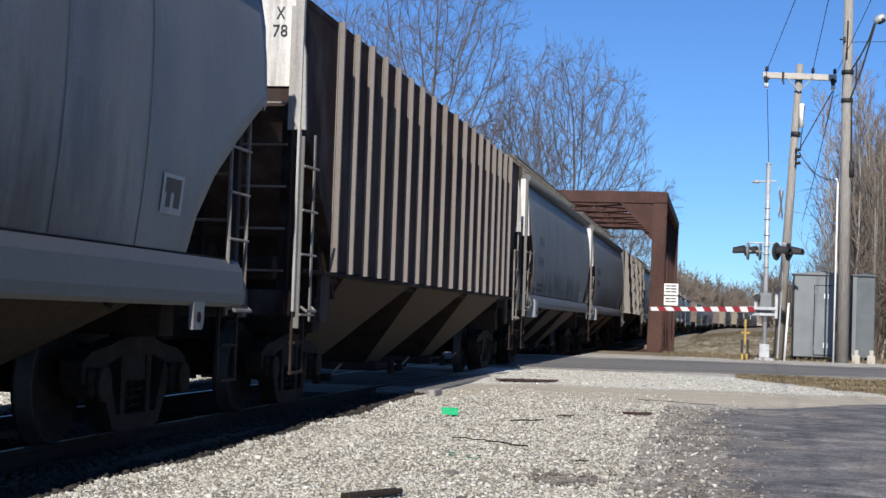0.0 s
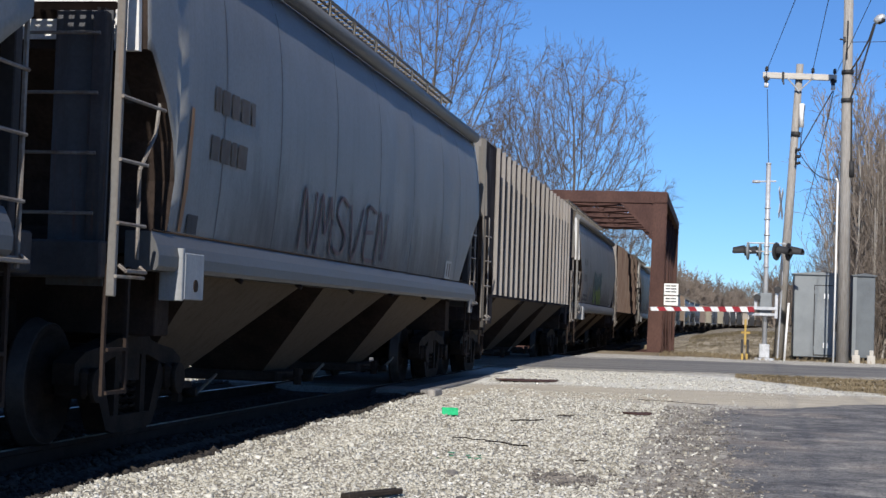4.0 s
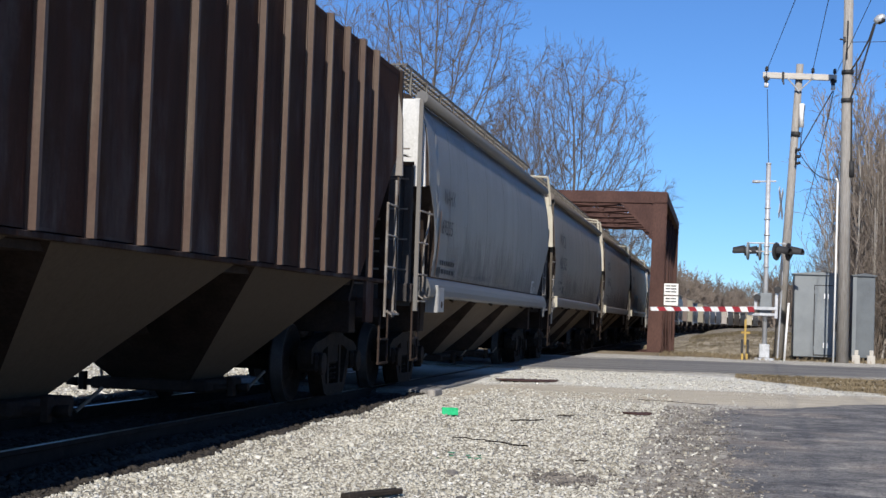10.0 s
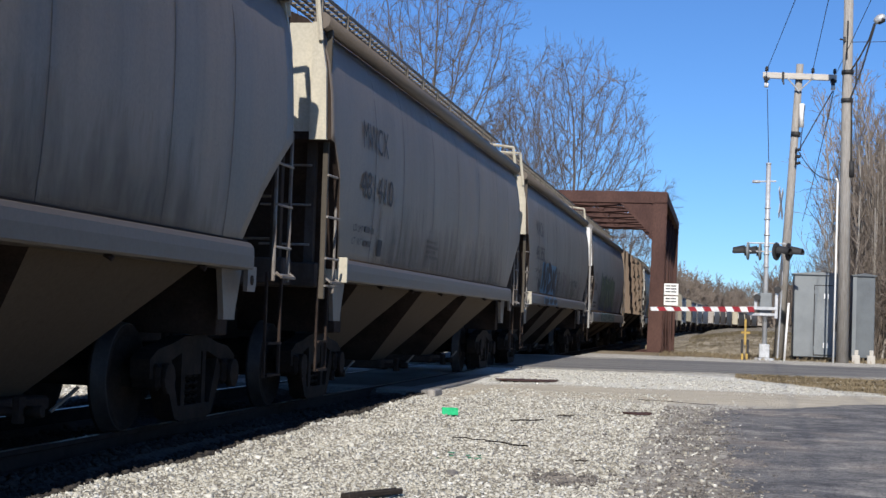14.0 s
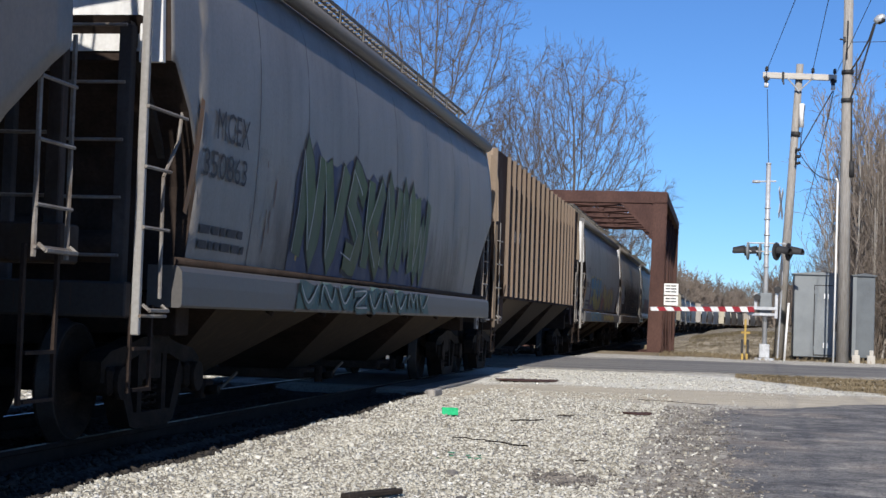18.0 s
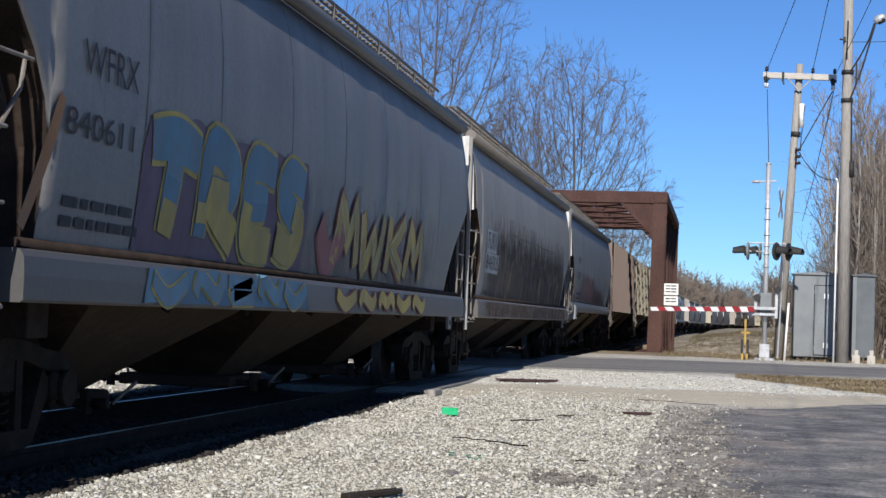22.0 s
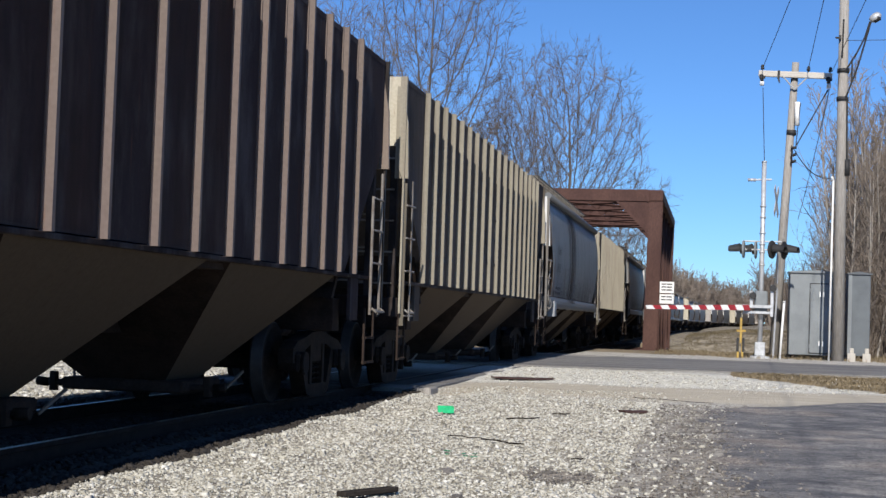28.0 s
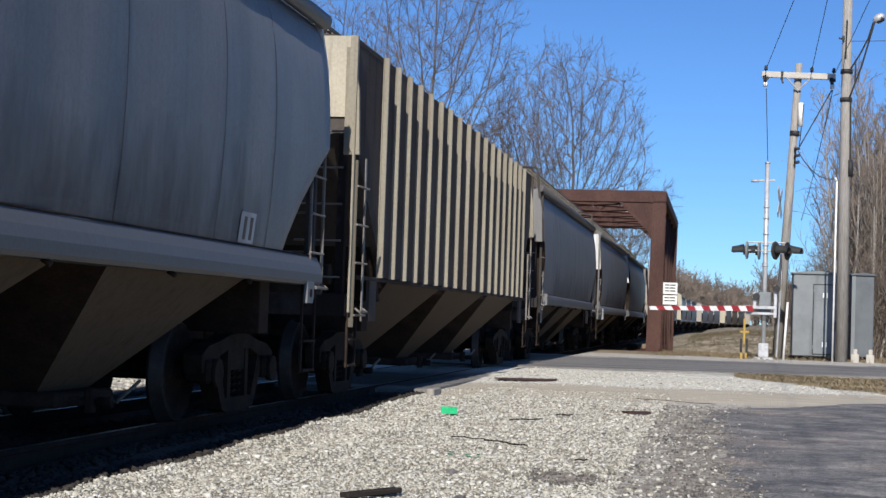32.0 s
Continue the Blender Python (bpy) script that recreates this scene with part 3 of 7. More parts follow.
SMOOTH_SIDE = ((1.47, 1.0), (1.55, 1.6), (1.595, 2.0), (1.62, 2.5), (1.62, 2.95), (1.60, 3.35), (1.555, 3.7), (1.48, 3.95), (1.40, 4.08))


def smooth_x(z):
    pts = SMOOTH_SIDE
    if z <= pts[0][1]:
        return pts[0][0]
    for (x0, z0), (x1, z1) in zip(pts, pts[1:]):
        if z <= z1:
            return x0 + (x1 - x0) * (z - z0) / (z1 - z0)
    return pts[-1][0]


def dent(y, z):
    """Shallow pillows of the side sheet between its inner ribs."""
    a = 0.55 + 0.9 * noise.noise((y * 0.31, z * 0.25, 3.7))
    a, edge = a * max(0.0, min(1.0, (4.0 - z) / 0.3)), max(0.0, min(1.0, (4.0 - z) / 0.3))
    return 0.0085 * a * math.sin(y * 4.6 + 0.5 * math.sin(z * 1.1)) + 0.008 * edge * noise.noise((y * 0.9, z * 0.45, 9.1))


FRONT_CUT = ((0.0, 2.9), (0.98, 2.88), (1.15, 2.72), (1.32, 2.56), (1.52, 2.29), (1.62, 2.0))
FRONT_CUT_M = ((0.0, 2.92), (0.61, 2.85), (0.9, 2.48), (1.23, 2.07))
REAR_CUT = ((0.0, 2.92), (0.6, 2.87), (0.85, 2.75), (1.3, 2.5), (1.85, 2.13), (2.2, 1.77), (2.4, 1.45))


def smooth_car(L, sill0, sill1, detail=True, style="n"):
    """Covered hopper with smooth, bulging sides and three bays."""
    car = thing("hopper_car", "grey smooth-sided covered hopper car on the track", "freight car", "cars of the train")
    h = L / 2
    fe, re = {"m": (0.45, 1.0), "s": (0.86, 0.5)}.get(style, (0.88, 0.85))
    yf, yr, ye = h - fe, h - re, h - 0.95
    lead = FRONT_CUT_M if style == "m" else FRONT_CUT
    front, back = h - lead[-1][0], h - 2.4

    def bottom(y):
        e = h - abs(y)
        cut = lead if y < 0 else REAR_CUT
        return sill0 + 0.12 if e > cut[-1][0] else max(lerp_table(cut, e), sill0 + 0.12)
    step = 0.2 if detail else 1.2
    tips = [-h + e for e, _ in lead[1:] if e > fe] + [-front + 0.001] + [h - e for e, _ in REAR_CUT[1:] if e > re + 0.02] + [back - 0.001]
    ys = sorted(set([-yf, -yf + 0.25, yr - 0.25, yr] + tips + [-front + 0.2 + step * i for i in range(int((front + back - 0.3) / step))]))
    bm = B()
    rows = []
    K = 12 if detail else 6
    for j, y in enumerate(ys):
        zb = bottom(y)
        ring = []
        for i in range(K + 1):
            z = zb + (4.08 - zb) * i / K
            swell = dent(y, z) if -yf + 0.5 < y < yr - 0.5 else 0
            ring.append((smooth_x(z) + swell, z))
        roof = [(1.30, 4.16), (0.9, 4.32), (0.45, 4.41), (0, 4.44)]
        right = ring + roof
        full = right + [(-x, z) for x, z in right[::-1][1:]]
        rows.append([bm.verts.new((x, y, z)) for x, z in full])
    n = len(rows[0])
    for r0, r1 in zip(rows, rows[1:]):
        for i in range(n - 1):
            f = bm.faces.new((r0[i], r1[i], r1[i + 1], r0[i + 1]))
            f.smooth = True
        # Underside and end caps: the dark second material stands in for shade.
        bm.faces.new((r0[n - 1], r1[n - 1], r1[0], r0[0])).material_index = 1
    bm.faces.new(rows[0][::-1]).material_index = 1
    bm.faces.new(rows[-1]).material_index = 1
    bmesh.ops.recalc_face_normals(bm, faces=bm.faces)
    part("body", bm, (M_SMOOTH, M_UNDER), car, "smooth bulging side sheets with weathered paint")
    # weld seams of the side sheets
    if detail:
        for y in (-6.1, -4.4, -2.2, 0.0, 2.2, 4.4, 5.9):
            for s in (1, -1):
                bm = B()
                zb = max(bottom(y) + 0.02, sill1)
                zz = [zb + (4.0 - zb) * i / 10 for i in range(11)]
                a = [bm.verts.new((s * (smooth_x(z) + dent(y, z) + 0.003), y - 0.011, z)) for z in zz]
                m = [bm.verts.new((s * (smooth_x(z) + dent(y, z) + 0.005), y, z)) for z in zz]
                c = [bm.verts.new((s * (smooth_x(z) + dent(y, z) + 0.003), y + 0.011, z)) for z in zz]
                for i in range(10):
                    bm.faces.new((a[i], m[i], m[i + 1], a[i + 1]))
                    bm.faces.new((m[i], c[i], c[i + 1], m[i + 1]))
                bmesh.ops.recalc_face_normals(bm, faces=bm.faces)
                part("weld_seam", bm, M_SMOOTH, car)
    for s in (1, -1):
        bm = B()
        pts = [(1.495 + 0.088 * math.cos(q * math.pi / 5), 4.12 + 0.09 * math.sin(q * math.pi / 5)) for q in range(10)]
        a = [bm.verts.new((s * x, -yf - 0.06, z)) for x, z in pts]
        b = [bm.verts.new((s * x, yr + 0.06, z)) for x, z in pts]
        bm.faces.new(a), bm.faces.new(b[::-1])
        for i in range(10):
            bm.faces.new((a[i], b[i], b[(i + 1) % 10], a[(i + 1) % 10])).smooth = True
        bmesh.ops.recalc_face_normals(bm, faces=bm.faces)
        part("roof_eave", bm, M_SMOOTH, car, "rounded roof edge, its shaded face painted darker")
        bm = B()
        ring = [(1.36, sill0 - 0.012), (1.6, sill0 - 0.012), (1.622, sill0 + 0.02), (1.625, sill0 + 0.1), (1.605, sill1 - 0.02), (1.575, sill1 + 0.04), (1.556, sill1 + 0.075), (1.36, sill1 + 0.075)] if style in "ns" else [(1.36, sill0 - 0.012), (1.62, sill0 - 0.012), (1.64, sill0 + 0.005), (1.642, (sill0 + sill1) / 2), (1.635, sill1 - 0.035), (1.61, sill1 + 0.0), (1.585, sill1 + 0.012), (1.36, sill1 + 0.012)]
        a = [bm.verts.new((s * x, -h + 1.27, z)) for x, z in ring]
        b = [bm.verts.new((s * x, h - (2.2 if style == "m" else 1.0), z)) for x, z in ring]
        bm.faces.new(a), bm.faces.new(b[::-1])
        for i in range(8):
            bm.faces.new((a[i], b[i], b[(i + 1) % 8], a[(i + 1) % 8]))
        bmesh.ops.recalc_face_normals(bm, faces=bm.faces)
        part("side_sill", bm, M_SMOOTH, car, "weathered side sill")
        # Pipe on c cars; elsewhere a dark rod paints in the shaded groove.
        bm = B()
        zp, rp = (sill1 + 0.045, 0.034) if style == "c" else (sill1 + 0.085, 0.008) if style in "ns" else (sill1 + 0.02, 0.012)
        rod(bm, (s * (smooth_x(zp) + rp * 0.7), -h + 1.3, zp), (s * (smooth_x(zp) + rp * 0.7), h - (2.2 if style == "m" else 1.05), zp), rp, 8)
        part("train_pipe" if style == "c" else "sill_weld", bm, M_UNDER, car, "dark pipe along the side sill" if style == "c" else "")
        if style == "m":
            # Sunlight on the sill's front face is put into this cap's pale colour.
            bm = B()
            u, w = sorted((s * 1.40, s * 1.655))
            box(bm, u, w, -h + 1.235, -h + 1.266, sill0 - 0.03, sill1 + 0.03, 0.006)
            part("sill_end", bm, M_SMOOTH, car, "end cap of the side sill, its sunlight painted as a paler colour")
            for y, top in ((h - 2.35, sill0 - 0.01), (-h + 1.55, sill0 - 0.01)):
                bm = B()
                prism(bm, [(y - 0.3, top), (y + 0.28, top), (y + 0.12, 1.02), (y + 0.12, 0.96), (y - 0.2, 0.96), (y - 0.2, 1.02)], s * 1.44, s * 1.49)
                part("bolster_web", bm, M_SMOOTH, car)
        if not detail:
            continue
        if style in "ns":
            bm = B()
            y = -h + 1.72
            u, w = sorted((s * 1.47, s * 1.655))
            box(bm, u, w, y, y + 0.05, sill0 - 0.23, sill1 - 0.03, 0.006)
            u, w = sorted((s * 1.63, s * 1.66))
            box(bm, u, w, y + 0.05, y + 0.5, sill0 - 0.22, sill1 - 0.06, 0.008)
            pl = part("jacking_bracket", bm, M_SMOOTH, car, "pale folded steel jacking bracket")
            bm = B()
            rod(bm, (s * 1.64, y + 0.3, sill0 - 0.11), (s * 1.668, y + 0.3, sill0 - 0.11), 0.05, 10)
            part("lift_eye", bm, M_UNDER, pl)
        bm = B()
        y = h - (1.45 if style == "n" else 2.2)
        prism(bm, [(y - 0.12, sill0 - 0.2), (y + 0.1, sill0 - 0.2), (y + 0.14, sill0 - 0.13), (y + 0.14, sill0 + 0.02), (y - 0.12, sill0 + 0.02)], s * 1.585, s * 1.625)
        pl = part("tow_plate", bm, M_SMOOTH, car)
        bm = B()
        rod(bm, (s * 1.58, y, sill0 - 0.1), (s * 1.632, y, sill0 - 0.1), 0.045, 10)
        part("lift_eye", bm, M_UNDER, pl)
        for y in (-5.4, -3.4, -1.1, 1.1, 3.4, 5.4):
            bm = B()
            rod(bm, (s * 1.54, y, sill0 - 0.01), (s * 1.6, y, sill0 - 0.045), 0.022, 8)
            part("tie_lug", bm, M_UNDER, car)
        for q in (1, -1) if style == "m" else ():
            bm = B()
            y = yr + 0.1 if q > 0 else -yf - 0.1
            rod(bm, (s * 1.5, y, 3.9), (s * 1.42, y, 4.58), 0.03, 6)
            rod(bm, (s * 1.42, y, 4.58), (s * 0.72, y - q * 0.25, 4.64), 0.03, 6)
            part("roof_grab", bm, M_POST, car)
    add_ends(car, h, fe, re, sill0, M_SMOOTH, 2.95, detail, style)
    for s in (1, -1):
        bm = B()
        yq = yr if s > 0 else yf
        prism(bm, [(s * (yq + 0.003), 2.95), (s * (yq + 0.02), 2.95), (s * (yq + 0.02), 4.1), (s * (yq + 0.003), 4.1)], -1.42, 1.42)
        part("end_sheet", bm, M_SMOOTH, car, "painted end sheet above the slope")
    bay_l = (2 * back - 0.2) / 3
    for y in (-bay_l - 0.1, -0.1, bay_l - 0.1):
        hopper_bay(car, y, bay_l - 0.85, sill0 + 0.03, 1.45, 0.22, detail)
    # Added dark plate behind the bays, standing in for the shaded voids.
    bm = B()
    box(bm, -1.35, 1.35, -front + 0.1, back - 0.1, sill0 + 0.03, sill0 + 0.1)
    part("floor_plate", bm, M_UNDER, car)
    bm = B()
    box(bm, -0.18, 0.18, -h + 3, h - 3, 0.78, 1.1)
    part("center_sill", bm, M_UNDER, car)
    bm = B()
    for s in (-0.45, 0.45):
        box(bm, s - 0.06, s + 0.06, -ye + 0.6, ye - 0.6, 4.36, 4.52, 0.02)
    for i in range(10):
        y = -ye + 1.2 + i * (2 * ye - 2.4) / 9
        box(bm, -0.5, 0.5, y - 0.55, y + 0.55, 4.5, 4.55, 0.02)
    part("hatch_trough", bm, M_SMOOTH, car)
    for s in (1, -1):
        a, b = sorted((s * 0.66, s * 1.16))
        running_board(car, a, b, -ye + 0.3, ye - 0.3, 4.66, lambda x: 4.42 - 0.16 * abs(x), M_WALK, detail)
    add_truck(car, -h + 2.15, detail)
    add_truck(car, h - 2.15, detail)
    return car


def side_ladder(car, q, h, sill0, style):
    """Ladder at the leading corner: a tall inner post, a bent outer stile, four rungs."""
    y0, y1, x = -h + 0.58, -h + 1.0, 1.56
    bm = B()
    u, w = sorted((q * (x - 0.05), q * (x + 0.01)))
    wide = 0.026 if style != "r" else 0.014
    box(bm, u, w, y0 - wide, y0 + wide, sill0 - 0.22, 4.05 if style != "r" else 2.8, 0.006)
    lad = part("ladder", bm, M_POST, car, "tall corner post with ladder rungs")
    bm = B()
    knees = [(y1, sill0 + 0.05), (y1 - 0.02, 2.02), (y1 + 0.1, 2.14), (y1 + 0.28, 2.32), (y1 + 0.34, 2.56)] if style in "nsc" else [(y1, sill0 - 0.15), (y1 + 0.02, 2.85), (y1 - 0.05, 3.05)]
    if style == "r":
        u, w = sorted((q * (x - 0.008), q * (x + 0.008)))
        box(bm, u, w, y1 - 0.005, y1 + 0.06, sill0 - 0.15, 2.86, 0.004)
    else:
        for a, b in zip(knees, knees[1:]):
            rod(bm, (q * x, *a), (q * x, *b), 0.015, 6)
    part("stile", bm, M_LADDER, lad, "bent pale steel stile")
    for z in (sill0 - 0.08, 1.62, 2.06, 2.5):
        top = y1 + 0.32 if z > 2.4 and style in "nsc" else y1
        bm = B()
        rod(bm, (q * (x + 0.02), y0 - 0.03, z), (q * (x + 0.045), top + 0.02, z), 0.014, 6)
        part("rung", bm, M_LADDER, lad)
    if style not in "ns":
        return
    bm = B()
    u, w = sorted((q * 1.02, q * 1.44))
    box(bm, u, w, -h + 0.66, -h + 0.69, sill0 - 0.15, 3.12, 0.004)
    part("end_bulkhead", bm, M_RIB, car, "flat dark bulkhead behind the ladder")
    if q > 0:
        bm = B()
        grid = [[bm.verts.new((0.75 + 0.67 * a / 16, -h + 0.27 + 0.39 * c / 10, 3.25)) for c in range(11)] for a in range(17)]
        for a in range(16):
            for c in range(10):
                if not (a % 2 and c % 2):
                    bm.faces.new((grid[a][c], grid[a + 1][c], grid[a + 1][c + 1], grid[a][c + 1]))
        bmesh.ops.solidify(bm, geom=bm.faces[:], thickness=0.025)
        part("brake_platform", bm, M_WALK, car, "open steel grating platform at the end")


def rear_ladder(car, q, h, sill0):
    """Ladder at the trailing corner, its stiles cut to the slope."""
    bm = B()
    for y, z in ((h - 1.3, 2.46), (h - 0.8, 2.78)):
        rod(bm, (q * 1.56, y, sill0 - 0.08), (q * 1.56, y, z), 0.018, 6)
    lad = part("ladder", bm, M_LADDER, car, "weathered steel grab-iron ladder")
    for z in (sill0 - 0.02, 1.65, 2.05, 2.44):
        bm = B()
        rod(bm, (q * 1.575, h - 1.32, z), (q * 1.575, h - 0.78, z), 0.013, 6)
        part("rung", bm, M_LADDER, lad)


def add_ends(car, h, fe, re, sill0, paint, zk, detail, style="r"):
    """End framing of a car: platform, posts, slope bracing, ladders, steps, coupler."""
    for s in (1, -1):
        Y = s * (h - 0.62)
        bm = B()
        box(bm, -1.5, 1.5, Y - 0.16, Y + 0.16, sill0 - 0.1, sill0 + 0.16, 0.015)
        part("end_sill", bm, M_RIB, car)
        bm = B()
        prism(bm, [(s * (h - 3.6), 0.72), (s * (h - 0.5), 0.72), (s * (h - 0.5), 1.08), (s * (h - 3.6), 1.08)], -0.2, 0.2)
        box(bm, -1.35, 1.35, s * (h - 2.15) - 0.16, s * (h - 2.15) + 0.16, 0.82, sill0 + 0.1, 0.01)
        part("draft_sill", bm, M_UNDER, car)
        # Slope sheet in near-black grime, the shade at the car's end included.
        bm = B()
        v = [bm.verts.new((x, s * y, z)) for x, y, z in ((-1.42, h - 2.6, sill0 + 0.1), (1.42, h - 2.6, sill0 + 0.1), (1.42, h - 0.75, zk + 0.25), (-1.42, h - 0.75, zk + 0.25), (-1.42, h - 2.7, sill0 + 0.1), (1.42, h - 2.7, sill0 + 0.1), (1.42, h - 0.85, zk + 0.25), (-1.42, h - 0.85, zk + 0.25))]
        for f in ((0, 1, 2, 3), (7, 6, 5, 4), (0, 4, 5, 1), (1, 5, 6, 2), (2, 6, 7, 3), (3, 7, 4, 0)):
            bm.faces.new([v[k] for k in f])
        bmesh.ops.recalc_face_normals(bm, faces=bm.faces)
        part("slope_sheet", bm, M_UNDER, car, "grimy sloping end sheet with its shade painted in dark")
        for x in (-1.38, 1.38):
            bm = B()
            box(bm, x - 0.05, x + 0.05, Y - 0.05, Y + 0.05, sill0 + 0.1, 3.1 if s < 0 else 4.05, 0.008)
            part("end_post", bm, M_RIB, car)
        if detail:
            for x in (-0.5, 0.5):
                bm = B()
                box(bm, x - 0.04, x + 0.04, Y - 0.04, Y + 0.04, sill0 + 0.1, 2.95, 0.008)
                part("end_post", bm, M_RIB, car)
        for q in (1, -1):
            bm = B()
            vs = [bm.verts.new((q * x, s * y, z)) for y in ((h - re + 0.022, h - re + 0.08) if s > 0 else (h - fe + 0.022, h - fe + 0.08)) for x, z in ((1.40, 2.86), (1.585, 2.86), (1.56, 3.6), (1.47, 4.1), (1.40, 4.1))]
            bm.faces.new(vs[:5]), bm.faces.new(vs[9:4:-1])
            for k in range(5):
                bm.faces.new((vs[k], vs[5 + k], vs[5 + (k + 1) % 5], vs[(k + 1) % 5]))
            bmesh.ops.recalc_face_normals(bm, faces=bm.faces)
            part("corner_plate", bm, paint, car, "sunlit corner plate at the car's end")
            if not detail:
                continue
            bm = B()
            prism(bm, [(s * (h - 2.6), sill0 + 0.1), (s * (h - 2.5), sill0 + 0.1), (s * (h - 0.7), zk + 0.2), (s * (h - 0.8), zk + 0.2)], q * 1.30, q * 1.36)
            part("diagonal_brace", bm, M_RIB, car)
            if s < 0:
                ya, yb = -h + 0.58, -h + 1.0
                side_ladder(car, q, h, sill0, style)
            else:
                ya, yb = h - 1.3, h - 0.8
                rear_ladder(car, q, h, sill0)
            for y in (ya, yb):
                bm = B()
                box(bm, q * 1.5 - 0.012, q * 1.5 + 0.012, y - 0.02, y + 0.02, 0.42, sill0)
                part("step_hanger", bm, M_UNDER, car)
            for z in (0.44, 0.74):
                bm = B()
                box(bm, q * 1.5 - 0.03, q * 1.5 + 0.03, ya + 0.02, yb - 0.02, z - 0.012, z + 0.012)
                part("sill_step", bm, M_UNDER, car)
            bm = B()
            rod(bm, (q * 1.58, ya + 0.02, sill0 + 0.0), (q * 1.63, ya + 0.02, sill0 - 0.04), 0.014, 5)
            rod(bm, (q * 1.63, ya + 0.02, sill0 - 0.04), (q * 1.63, yb, sill0 - 0.04), 0.016, 5)
            rod(bm, (q * 1.63, yb, sill0 - 0.04), (q * 1.58, yb, sill0 + 0.0), 0.014, 5)
            part("grab_iron", bm, M_LADDER, car, "pale bent grab iron")
        if detail:
            for i in range(5):
                bm = B()
                z = sill0 + 0.35 + 0.42 * i
                rod(bm, (0.85, Y + s * 0.08, z), (1.4, Y + s * 0.08, z), 0.013, 5)
                part("end_rung", bm, M_LADDER, car)
        add_coupler(car, s * h * 1.0, s)
    if not detail:
        return
    # air brake gear on one end
    bm = B()
    rod(bm, (-0.55, -h + 1.5, 1.55), (0.35, -h + 1.5, 1.55), 0.2, 12)
    part("brake_cylinder", bm, M_UNDER, car)
    bm = B()
    rod(bm, (0.5, -h + 1.3, 1.5), (1.1, -h + 1.3, 1.5), 0.13, 10)
    part("air_reservoir", bm, M_UNDER, car)
    bm = B()
    lathe(bm, [(-0.02, 0.2), (-0.02, 0.25), (0.02, 0.25), (0.02, 0.2), (-0.02, 0.2)], "y", 20, (-0.75, -h + 0.5, 2.6))
    for a in range(4):
        rod(bm, (-0.75, -h + 0.5, 2.6), (-0.75 + 0.21 * math.cos(a * math.pi / 2), -h + 0.5, 2.6 + 0.21 * math.sin(a * math.pi / 2)), 0.015, 5)
    rod(bm, (-0.75, -h + 0.5, 2.6), (-0.75, -h + 0.72, 2.6), 0.03, 6)
    part("brake_wheel", bm, M_UNDER, car)


POSTS = tuple(s * y for s in (-1, 1) for y in (0.5, 1.44, 2.36, 3.2, 4.05, 4.87, 5.65, 6.42, 7.18))


OLD_POSTS = tuple(s * y for s in (-1, 1) for y in (0.97, 1.94, 2.9, 3.8, 4.65, 5.48, 6.29, 7.1)) + (0.0,)


